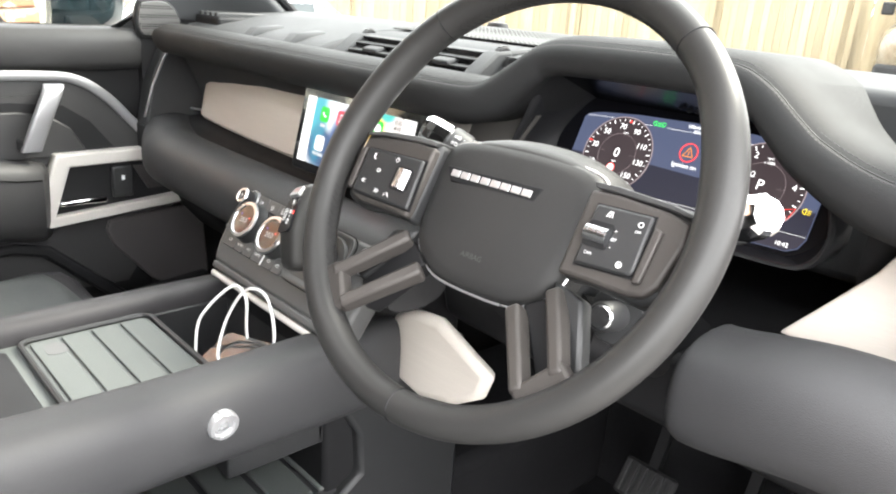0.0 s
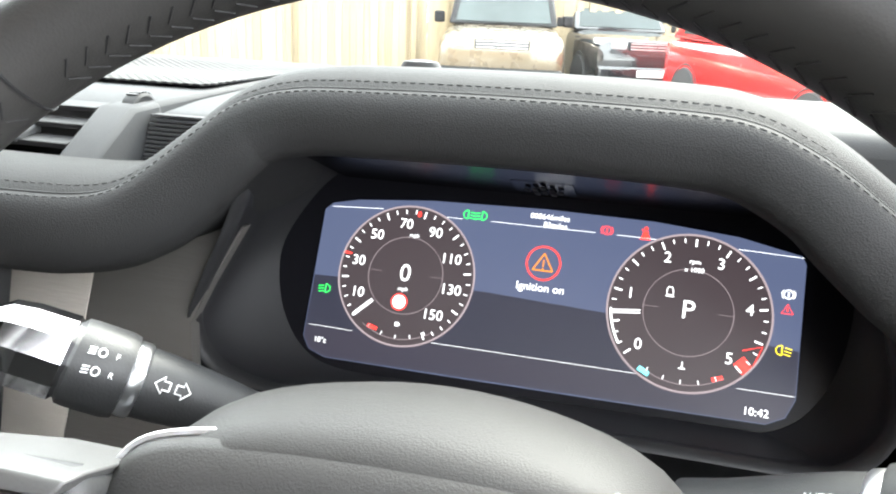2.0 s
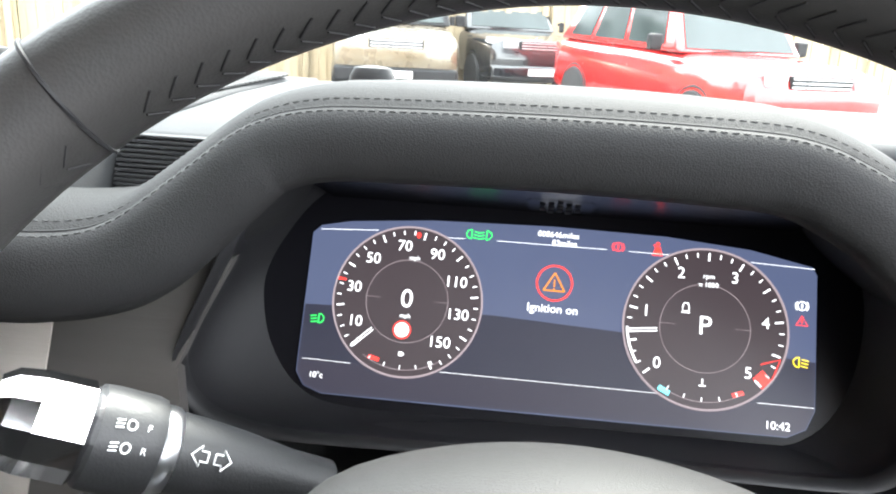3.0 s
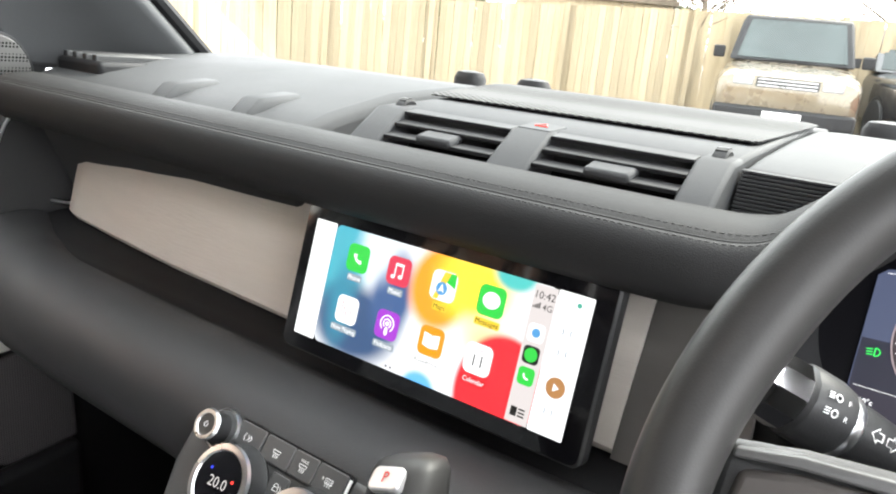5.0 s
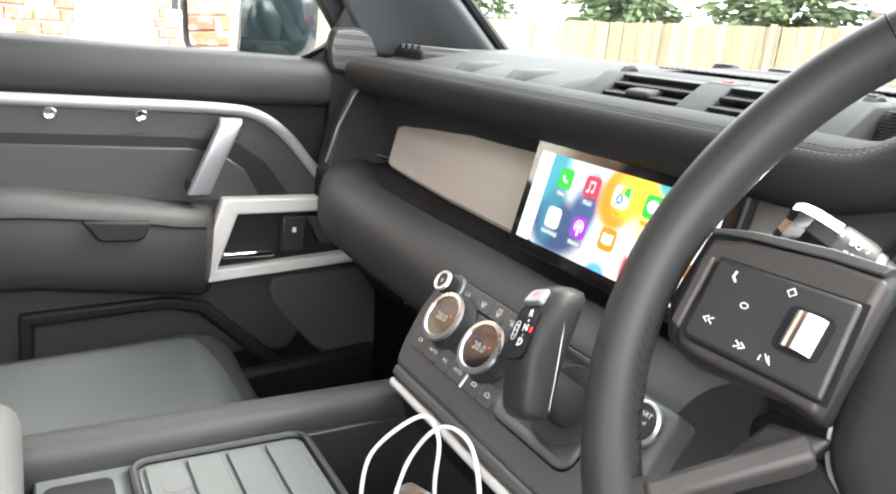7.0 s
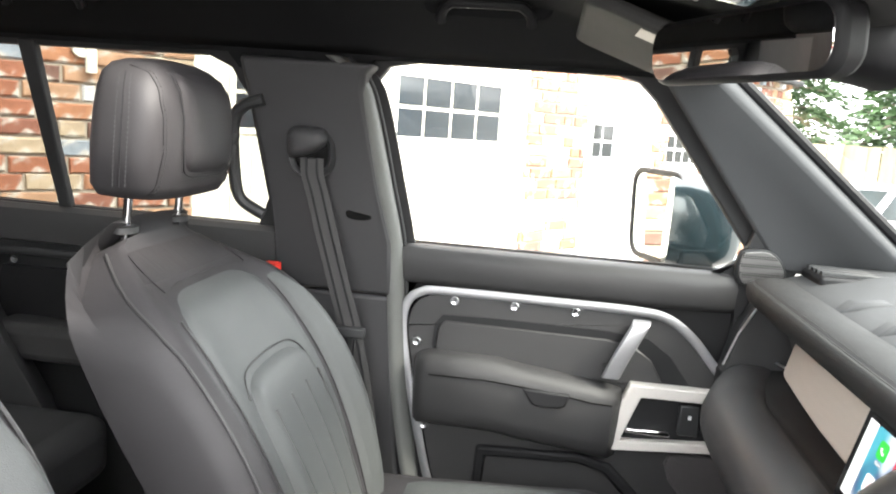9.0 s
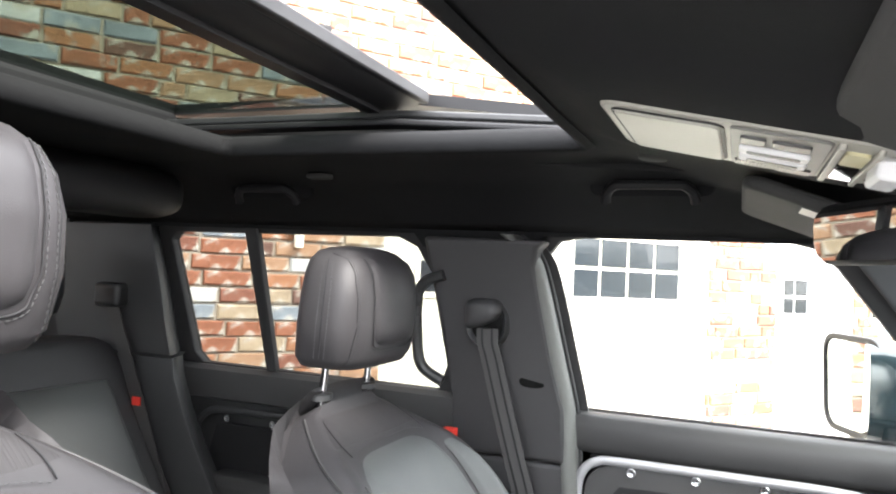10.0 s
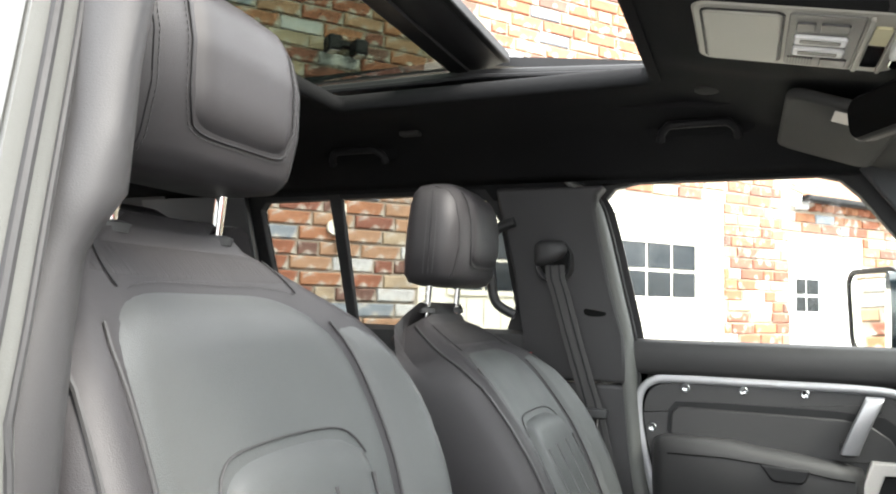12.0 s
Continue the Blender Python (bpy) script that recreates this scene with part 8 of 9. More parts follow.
ws = part("window_1", loft_of([[(-0.72, 0.88, 1.36), (0.72, 0.88, 1.36), (0.72, 0.884, 1.364), (-0.72, 0.884, 1.364)], [(-0.62, 0.245, 1.735), (0.62, 0.245, 1.735), (0.62, 0.249, 1.739), (-0.62, 0.249, 1.739)]]), WSCREEN, None, smooth=False)
tagged(ws, "clear raked windscreen", "windscreen", kind="structure")

# rear cabin ------------------------------------------------------------------------------
REAR_WIN = [(-0.600, 1.362), (-0.575, 1.42), (-0.600, 1.62), (-0.630, 1.672), (-0.675, 1.692), (-1.270, 1.688), (-1.290, 1.668), (-1.262, 1.390), (-1.238, 1.366)]


def rear_side(s):
    d = thing("rear_door", (s * 0.76, -0.9, 0.62), "black rear door trim with tinted window", "car door")
    outer = [(-0.560, 1.335), (-0.540, 1.42), (-0.560, 1.64), (-0.600, 1.715), (-0.675, 1.735), (-1.46, 1.735), (-1.50, 1.69), (-1.48, 1.38), (-1.42, 1.335)]
    part("window_frame", inset_ring(outer, REAR_WIN, 0.010, 0.03, s), RUBBER, d, bevel=0.003)
    gl = part("pane", side_plate(REAR_WIN, -0.008, 0.004, s), TINT, d, "privacy-tinted rear pane", smooth=False)
    gl.visible_shadow = False
    part("divider", side_plate([(-1.018, 1.36), (-1.045, 1.36), (-1.065, 1.70), (-1.030, 1.70)], 0.018, 0.02, s), RUBBER, d, bevel=0.003)
    part("door_skin", side_plate([(-0.54, 1.355), (-1.40, 1.36), (-1.40, 0.62), (-0.54, 0.62)], 0.014, 0.06, s, False), PLASTIC, d, bevel=0.01)
    pr = [(0.742, 1.362), (0.720, 1.362), (0.706, 1.352), (0.702, 1.325), (0.704, 1.285), (0.742, 1.272)]
    part("upper_pad", loft_of([[(s * x, y, z) for x, z in pr] for y in (-0.55, -1.38)]), SOFT, d)
    rail = spline([(-1.12, 0.90, 0), (-1.20, 1.08, 0), (-1.225, 1.19, 0), (-1.20, 1.245, 0), (-1.13, 1.262, 0), (-0.9, 1.262, 0), (-0.60, 1.262, 0)], 6)
    part("grab_rail", tube([(s * 0.697, p.x, p.y) for p in rail], 0.0085, 10, up=Vector((1, 0, 0)), flat=0.8), PLASTIC, d)
    part("rail_edge", tube([(s * 0.688, p.x - 0.006, p.y - 0.002) for p in rail[:14]], 0.004, 8), SATIN, d)
    part("recess", side_plate([(-1.19, 1.15), (-1.17, 1.225), (-0.62, 1.23), (-0.62, 1.02), (-1.12, 1.02)], 0.036, 0.02, s, False), DEEP, d)
    for y, z in ((-1.13, 1.243), (-1.0, 1.243), (-1.205, 1.165)):
        SMm = frame_of((s * 0.694, y, z), (0, -s, 0), (0, 0, 1))
        part("rail_screw", lathe([(0.008, 0.0), (0.008, 0.0035), (0.006, 0.003), (0.0, 0.0024)], SMm, 16), SATIN, d)
    part("armrest", B((min(s * 0.63, s * 0.72), -1.15, 1.04), (max(s * 0.63, s * 0.72), -0.62, 1.12)), SOFT, d, bevel=0.02, seg=3)
    cp = thing("c_pillar", (s * 0.68, -1.5, 0.7), "dark rear pillar trim", "pillar trim", kind="structure")
    def edge_sections(rows):
        return [[(s * xi, f - 0.014, z), (s * (xi + 0.003), f - 0.004, z), (s * (xi + 0.012), f - 0.004, z), (s * (xi + 0.040), f - 0.018, z), (s * (xi + 0.100), f - 0.060, z), (s * (xi + 0.10), f - 0.36, z), (s * xi, f - 0.36, z)] for xi, f, z in rows]
    part("pillar_trim", loft_of(edge_sections(((0.605, -1.236, 1.392), (0.602, -1.250, 1.45), (0.598, -1.272, 1.56), (0.592, -1.290, 1.64), (0.588, -1.302, 1.70)))), PLASTIC, cp, angle=50)
    part("arch_trim", loft_of(edge_sections(((0.612, -1.225, 1.388), (0.604, -1.226, 1.384), (0.600, -1.215, 1.34), (0.598, -1.180, 1.26), (0.598, -1.125, 1.16), (0.598, -1.062, 1.06), (0.600, -0.99, 0.94), (0.60, -0.95, 0.80), (0.60, -0.95, 0.60)))), PLASTIC, cp, "curved wheel arch trim", angle=50)
    q = thing("quarter_panel", (s * 0.72, -1.9, 0.7), "dark load-space side trim", "side trim", kind="structure")
    part("panel", side_plate([(-1.6, 1.72), (-2.25, 1.72), (-2.25, 0.6), (-1.6, 0.6)], 0.03, 0.04, s), DEEP, q)
    b = thing("seat_belt", (s * 0.6, -1.45, 0.9), "dark webbing rear seat belt", "seat belt")
    pts = spline([(-1.412, 1.525, 0.585), (-1.395, 1.48, 0.582), (-1.303, 1.282, 0.578), (-1.212, 1.08, 0.572), (-1.15, 0.95, 0.56)], 4)
    part("webbing", loft_of([[(s * p.z, p.x - 0.02, p.y), (s * p.z, p.x + 0.02, p.y), (s * (p.z + 0.002), p.x + 0.02, p.y), (s * (p.z + 0.002), p.x - 0.02, p.y)] for p in pts]), BELT, b)
    part("belt_guide", B((min(s * 0.565, s * 0.62), -1.452, 1.498), (max(s * 0.565, s * 0.62), -1.372, 1.556)), PLASTIC, b, bevel=0.012, seg=3)
    part("tongue", B((min(s * 0.555, s * 0.57), -1.19, 0.99), (max(s * 0.555, s * 0.57), -1.14, 1.03)), CHROME, b, bevel=0.002)
    part("belt_tag", B((min(s * 0.5735, s * 0.5775), -1.314, 1.272), (max(s * 0.5735, s * 0.5775), -1.290, 1.292)), RED, b)


rear_side(-1)
rear_side(1)


def bench_seat(cx, w, label):
    s = thing("bench_seat", (cx, -1.5, 0.6), label, "car seat", group="rear seats")
    rr = [[(cx + x, -1.16 - 0.32 * f + y, 0.92 + 0.50 * f) for x, y in oval(w * k, 0.075, 32, 4)] for f, k in ((0, 0.96), (0.05, 1), (0.5, 1), (0.9, 0.98), (0.97, 0.92), (1.0, 0.8))]
    b = part("backrest", loft_of(rr), LEATHER, s, angle=60)
    part("centre_panel", loft_of([[(cx + x, -1.085 - 0.32 * f + y, 0.935 + 0.50 * f) for x, y in oval(w * 0.6, 0.014, 24, 3)] for f in (0.05, 0.3, 0.6, 0.8)]), LEATHER_G, b, angle=60)
    part("cushion", B((cx - w, -1.36, 0.82), (cx + w, -0.86, 0.96)), LEATHER, s, bevel=0.04, seg=4)
    h = part("headrest", loft_of([[(cx + x, -1.475 + y, 1.475 + 0.17 * f) for x, y in oval(0.13 * k, 0.05 * k, 32, 3)] for f, k in ((0, 0.75), (0.05, 0.9), (0.3, 1.0), (0.7, 1.0), (0.92, 0.88), (1.0, 0.6))]), LEATHER, s, angle=60)
    for xo in (-0.06, 0.06):
        part("post", tube([(cx + xo, -1.47, 1.40), (cx + xo, -1.47, 1.50)], 0.006, 10), CHROME, h)


bench_seat(-0.36, 0.27, "black leather rear seat with grey centre panel")
bench_seat(0.36, 0.27, "black leather rear seat with grey centre panel")
tagged(part("wall_back", B((-0.74, -2.28, 0.6), (0.74, -2.24, 1.40)), DEEP, None, smooth=False), "dark tailgate trim", "tailgate", kind="structure")
tg = part("window_2", B((-0.60, -2.27, 1.40), (0.60, -2.265, 1.74)), TINT, None, smooth=False)
tagged(tg, "tinted tailgate window", "window", kind="structure")
tg.visible_shadow = False

# outside ------------------------------------------------------------------------------------
ASPHALT = mat("asphalt", (0.17, 0.165, 0.16), 0.9, grain=0.8, scale=60, vary=0.25, big=0.6)


def ground_z(x, y):
    return 0.042 * max(0.0, min(y, 24.0) - 2.0) - 0.05 * max(0.0, min(-x - 4.0, 8.0))


bm = bmesh.new()
gx = [-400, -150, -60, -30, -20, -12, -8, -4, 0, 4, 8, 12, 20, 30, 60, 150, 400]
gy = [-400, -100, -40, -15, -6, 0, 2, 5, 7, 9, 11, 13, 15, 17, 20, 24, 30, 60, 150, 400]
V = {(i, j): bm.verts.new((x, y, ground_z(x, y))) for i, x in enumerate(gx) for j, y in enumerate(gy)}
for i in range(len(gx) - 1):
    for j in range(len(gy) - 1):
        bm.faces.new((V[i, j], V[i + 1, j], V[i + 1, j + 1], V[i, j + 1]))
tagged(part("ground", bm, ASPHALT, None), "pale worn asphalt yard", "ground", kind="structure")

# the passenger's door mirror
WHITE = mat("white_paint", (0.82, 0.82, 0.80), 0.5, grain=0.1, scale=60, vary=0.04)
BODY_K = mat("dark_teal_paint", (0.012, 0.022, 0.026), 0.15, vary=0.05, coat=1.0)
dm = thing("door_mirror", (-0.95, 0.30, 1.4), "dark gloss door mirror with square glass", "door mirror")
part("shell", loft_of([[(-0.960 + x, y + 0.030, 1.427 + z) for x, z in oval(a, b, 32, 5)] for a, b, y in ((0.108, 0.097, 0.215), (0.114, 0.101, 0.245), (0.110, 0.098, 0.31), (0.095, 0.085, 0.355), (0.06, 0.055, 0.372))]), BODY_K, dm, angle=50)
DMM = frame_of((-0.965, 0.236, 1.427), (1, 0.40, 0), (0, -0.05, 1))
rims = [[DMM @ Vector((x, y, z)) for x, y in rrect(w, h, r)] for w, h, r, z in ((0.214, 0.200, 0.040, -0.006), (0.226, 0.210, 0.043, 0.004), (0.224, 0.208, 0.042, 0.010), (0.216, 0.200, 0.040, 0.012), (0.204, 0.188, 0.036, 0.010), (0.200, 0.184, 0.034, 0.004))]
part("rim", loft_of(rims), PLASTIC, dm, "black mirror rim", angle=50)
part("glass", prism(rrect(0.198, 0.182, 0.033), "z", 0.004, 0.0065, DMM), MIRROR, dm, "mirror glass")
part("arm", B((-0.89, 0.27, 1.295), (-0.76, 0.35, 1.340)), PLASTIC, dm, bevel=0.012)

# brick building, turned against the car -----------------------------------------------------
FA = radians(50.0)
FD = Vector((-math.sin(FA), math.cos(FA), 0))
FP = Vector((-2.06, -2.08, 0))
FAC = Matrix(((FD.x, 0, FD.y, FP.x), (FD.y, 0, -FD.x, FP.y), (0, 1, 0, 0), (0, 0, 0, 1)))
MORTAR = mat("mortar", (0.34, 0.295, 0.235), 0.95, grain=0.6, scale=80, vary=0.15)
CREAM = mat("cream_paint", (0.80, 0.77, 0.66), 0.55, grain=0.1, scale=60, vary=0.05)
PANE = mat("dark_window", (0.02, 0.025, 0.03), 0.12, vary=0.1, big=3, coat=0.3, grain=0.6, scale=25)


def brick_material(name, island):
    """Reclaimed brick: red, orange, brown, buff and lime-washed by chance, with stains."""
    m = mat(name, (0.4, 0.2, 0.12), 0.9, grain=0.7, scale=90, vary=0.25, big=9)
    nt = m.node_tree
    src = nt.nodes.new("ShaderNodeNewGeometry").outputs["Random Per Island"] if island else nt.nodes.new("ShaderNodeObjectInfo").outputs["Random"]
    cr = nt.nodes.new("ShaderNodeValToRGB")
    cr.color_ramp.interpolation = "CONSTANT"
    cols = ((0.0, (0.27, 0.105, 0.058)), (0.18, (0.32, 0.145, 0.075)), (0.34, (0.21, 0.085, 0.055)), (0.44, (0.34, 0.20, 0.12)), (0.58, (0.15, 0.08, 0.06)), (0.66, (0.36, 0.28, 0.19)), (0.80, (0.50, 0.50, 0.49)), (0.92, (0.22, 0.25, 0.28)))
    el = cr.color_ramp.elements
    el[0].position, el[0].color = 0.0, (*cols[0][1], 1)
    el[1].position, el[1].color = cols[1][0], (*cols[1][1], 1)
    for p, c in cols[2:]:
        e = el.new(p)
        e.color = (*c, 1)
    nt.links.new(src, cr.inputs[0])
    tc = nt.nodes.new("ShaderNodeTexCoord")
    no = nt.nodes.new("ShaderNodeTexNoise")
    no.inputs["Scale"].default_value, no.inputs["Detail"].default_value = 14, 5
    nt.links.new(tc.outputs["Object"], no.inputs["Vector"])
    mr = nt.nodes.new("ShaderNodeMapRange")
    mr.inputs[1].default_value, mr.inputs[2].default_value = 0.54, 0.66
    nt.links.new(no.outputs[0], mr.inputs[0])
    lime = nt.nodes.new("ShaderNodeMix")
    lime.data_type = "RGBA"
    lime.inputs[7].default_value = (0.42, 0.39, 0.34, 1)
    nt.links.new(mr.outputs[0], lime.inputs[0])
    nt.links.new(cr.outputs[0], lime.inputs[6])
    mul = [n for n in nt.nodes if n.type == "MIX" and n.blend_type == "MULTIPLY"][0]
    nt.links.new(lime.outputs[2], mul.inputs[6])
    return m


BRICK_O = brick_material("reclaimed_brick", False)
BRICK_I = brick_material("reclaimed_brick_wall", True)
OPEN = [(0.64, 2.96, 0.0, 2.12), (3.62, 4.50, 0.0, 1.98), (4.72, 5.86, 1.36, 1.70)]


def wall_top(s):
    return 4.6 if s < 3.66 else 2.22


house = thing("brick_building", tuple(FP), "reclaimed red brick building with white garage doors", "building")
core = bmesh.new()
for s0, s1, z0, z1 in ((-6.0, 6.9, -0.8, 0), (-6.0, 0.64, 0, 4.6), (0.64, 2.96, 2.12, 4.6), (2.96, 3.62, 0, 4.6), (3.62, 3.66, 1.98, 4.6), (3.66, 4.50, 1.98, 2.22), (4.50, 4.72, 0, 2.22), (4.72, 5.86, 0, 1.36), (4.72, 5.86, 1.70, 2.22), (5.86, 6.9, 0, 2.22)):
    box(core, (s0, z0, -0.25), (s1, z1, -0.012), FAC)
hw = part("wall", core, MORTAR, house, "buff mortar wall core", smooth=False)


def brick_points(w, h, d, j, rng):
    """Eight corners with a worn front edge."""
    e = 0.006
    back = [(-w, -h, -d), (w, -h, -d), (w, h, -d), (-w, h, -d)]
    mid = [(-w, -h, -e), (w, -h, -e), (w, h, -e), (-w, h, -e)]
    fr = [(sx * (w - e) + rng.uniform(-j, j), sy * (h - e) + rng.uniform(-j, j), rng.uniform(-0.002, 0.002)) for sx, sy in ((-1, -1), (1, -1), (1, 1), (-1, 1))]
    return back + mid + fr


BF = [(8, 9, 10, 11)] + [(4 + i, 4 + (i + 1) % 4, 8 + (i + 1) % 4, 8 + i) for i in range(4)] + [(i, (i + 1) % 4, 4 + (i + 1) % 4, 4 + i) for i in range(4)]
rng = random.Random(5)
kinds = {}
for ln in ("full", "half"):
    kinds[ln] = []
    for k in range(6):
        me = bpy.data.meshes.new("brick")
        me.from_pydata(brick_points((0.2125 if ln == "full" else 0.1) / 2, 0.0325, 0.02, 0.003, rng), [], BF)
        me.materials.append(BRICK_O)
        kinds[ln].append(me)
verts, faces, singles = [], [], []
for c in range(62):
    z = 0.0375 + 0.075 * c
    s = -6.0 + (0.1125 if c % 2 else 0.0) + 0.03 * math.sin(c * 2.3)
    while s < 6.88:
        half = rng.random() < 0.14
        w = 0.10 if half else 0.2125
        a, b = s, s + w
        s += w + 0.0125
        if z + 0.03 > wall_top(b):
            continue
        cut = False
        for s0, s1, z0, z1 in OPEN:
            if z0 - 0.03 < z < z1 + 0.03:
                if a < s0 < b:
                    b = s0
                if a < s1 < b:
                    a = s1
                if a >= s0 and b <= s1:
                    cut = True
        if cut or b - a < 0.03:
            continue
        near = (-1.05 < a < 0.62 and 1.15 < z < 1.95) or (-0.7 < a < 1.25 and 2.30 < z < 3.15)
        tilt = rng.uniform(-0.6, 0.6)
        if near and abs((b - a) - w) < 1e-6 and len(singles) < 300:
            singles.append((rng.choice(kinds["half" if half else "full"]), FAC @ T((a + b) / 2, z + rng.uniform(-0.003, 0.003), rng.uniform(-0.003, 0.004)) @ pose(0, 0, 0, 0, 0, tilt)))
        else:
            o = len(verts)
            M = FAC @ T((a + b) / 2, z + rng.uniform(-0.003, 0.003), rng.uniform(-0.003, 0.004)) @ pose(0, 0, 0, 0, 0, tilt)
            verts += [M @ Vector(p) for p in brick_points((b - a) / 2, 0.0325, 0.02, 0.003, rng)]
            faces += [tuple(i + o for i in f) for f in BF]
me = bpy.data.meshes.new("bricks")
me.from_pydata(verts, [], faces)
tagged(part("bricks", me, BRICK_I, hw, smooth=False), kind="stuff")


def panes(s0, s1, z0, z1, nx, ny, parent, bar=0.022, depth=-0.02):
    """A glazed light: dark panes between white bars."""
    w, h = (s1 - s0 - bar * (nx - 1)) / nx, (z1 - z0 - bar * (ny - 1)) / ny
    for i in range(nx):
        for j in range(ny):
            a, b = s0 + i * (w + bar), z0 + j * (h + bar)
            part("pane", B((a, b, depth - 0.004), (a + w, b + h, depth), FAC), PANE, parent, smooth=False)


def garage_door(s0, s1, z1, lights, material, label):
    d = part("garage_door", B((s0, 0.02, -0.08), (s1, z1, -0.045), FAC), material, house, label, smooth=False)
    for a, b in ((s0, s0 + 0.09), (s1 - 0.09, s1)):
        part("frame", B((a, 0.0, -0.06), (b, z1, -0.015), FAC), material, d, bevel=0.004)
    part("frame", B((s0 + 0.09, z1 - 0.09, -0.06), (s1 - 0.09, z1, -0.015), FAC), material, d, bevel=0.004)
    for a, b, z0, zt, nx, ny in lights:
        panes(a, b, z0, zt, nx, ny, d, depth=-0.036)
        bm = bmesh.new()
        for e0, e1, f0, f1 in ((a - 0.03, a, z0 - 0.03, zt + 0.03), (b, b + 0.03, z0 - 0.03, zt + 0.03), (a, b, zt, zt + 0.03), (a, b, z0 - 0.03, z0)):
            box(bm, (e0, f0, -0.045), (e1, f1, -0.028), FAC)
        part("light_frame", bm, material, d, smooth=False)
    n = int((s1 - s0 - 0.18) / 0.11)
    for k in range(n):
        a = s0 + 0.09 + k * (s1 - s0 - 0.18) / n
        part("plank", B((a + 0.003, 0.05, -0.045), (a + (s1 - s0 - 0.18) / n - 0.003, lights[0][2] - 0.05, -0.036), FAC), material, d, smooth=False)
    return d


garage_door(0.64, 2.96, 2.12, [(0.86, 1.70, 1.51, 1.86, 4, 2), (1.86, 2.71, 1.51, 1.86, 4, 2)], CREAM, "cream timber garage door with small panes")
garage_door(3.62, 4.50, 1.98, [(3.72, 3.99, 1.44, 1.68, 2, 2)], WHITE, "white door with four small panes")
wn = part("window", B((4.72, 1.36, -0.08), (5.86, 1.70, -0.05), FAC), WHITE, house, "white many-paned window", smooth=False)
panes(4.79, 5.30, 1.42, 1.64, 4, 2, wn, depth=-0.044)
panes(5.36, 5.80, 1.42, 1.64, 4, 2, wn, depth=-0.044)
# pantile roof of the low wing
TILE = mat("clay_tile", (0.40, 0.20, 0.12), 0.9, grain=0.5, scale=60, vary=0.25, big=4)
for k in range(6):
    pts = []
    for i in range(33):
        s = 3.68 + 0.10 * i
        pts.append((s, 2.26 + 0.105 * k + 0.018 * math.sin(i * math.pi), 0))
    bm = bmesh.new()
    prof = [(3.66 + 0.0125 * i, 0.018 * math.sin(2 * math.pi * i / 12)) for i in range(260)]
    loft(bm, [[FAC @ Vector((s, 2.275 + 0.105 * k + dz + up, 0.10 - 0.20 * k + back)) for s, dz in prof] for up, back in ((0.0, 0.0), (0.13, -0.24))], close=False, cap=False)
    part("tile_course", bm, TILE, house, solid=0.012)
for k in range(22):
    part("dentil", B((3.70 + 0.145 * k, 2.19, -0.01), (3.77 + 0.145 * k, 2.25, 0.055), FAC), BRICK_O, house, smooth=False)
part("gutter", B((3.67, 2.235, 0.06), (6.9, 2.285, 0.14), FAC), DEEP, house, bevel=0.015)
# twin flood lamp and a pipe bracket on the wall
fl = thing("flood_lamp", tuple(FAC @ Vector((0.16, 2.72, 0.02))), "black twin flood lamp on the brick wall", "wall lamp")
part("bracket", B((0.08, 2.735, -0.005), (0.24, 2.765, 0.03), FAC), DEEP, fl, bevel=0.004)
for a in (0.085, 0.225):
    hd = part("lamp_head", B((a - 0.035, 2.675, 0.03), (a + 0.035, 2.755, 0.13), FAC), DEEP, fl, bevel=0.012, seg=3)
    part("lens", B((a - 0.022, 2.672, 0.05), (a + 0.022, 2.676, 0.12), FAC), WHITE, hd)
pb = thing("vent_pipe", tuple(FAC @ Vector((0.19, 1.75, 0.02))), "pale pipe elbow on the brick wall", "pipe")
part("pipe", tube([FAC @ Vector(p) for p in ((0.185, 1.70, 0.03), (0.185, 1.78, 0.03), (0.185, 1.92, 0.03))], 0.022, 12), CREAM, pb)
part("collar", lathe([(0.0, -0.01), (0.04, -0.01), (0.04, 0.012), (0.0, 0.012)], FAC @ pose(0.155, 1.80, 0.01, 0, 0, 0), 18), CREAM, pb)

# board fence ----------------------------------------------------------------------------------
BOARD = mat("fence_board", (0.28, 0.225, 0.145), 0.85, grain=0.5, scale=40, vary=0.3, big=2.0, rnd=0.22, stretch=(1, 1, 0.12))
fence = thing("board_fence", (-8, 11, 0.4), "weathered pale timber board fence with posts", "fence")
LINE = [(-19.0, -1.0, 1.70), (-16.2, 3.8, 1.72), (-13.4, 7.0, 1.80), (-8.1, 11.1, 2.18), (-4.0, 13.2, 2.40), (3.0, 16.5, 2.62), (12.0, 20.0, 2.75)]
rng = random.Random(9)
bmesh_b = bpy.data.meshes.new("board")
tmpb = bmesh.new()
box(tmpb, (-0.066, -0.009, 0), (0.066, 0.009, 1.0))
bmesh.ops.bevel(tmpb, geom=[e for e in tmpb.edges if abs(e.verts[0].co.z - e.verts[1].co.z) > 0.5], offset=0.004, segments=1, affect="EDGES")
tmpb.to_mesh(bmesh_b)
tmpb.free()
bmesh_b.materials.append(BOARD)
joined_v, joined_f, n_single = [], [], 0
jb = [(x, y, z) for z in (0, 1) for x, y in ((-0.066, -0.009), (0.066, -0.009), (0.066, 0.009), (-0.066, 0.009))]
jf = [(0, 1, 5, 4), (1, 2, 6, 5), (2, 3, 7, 6), (3, 0, 4, 7), (4, 5, 6, 7)]
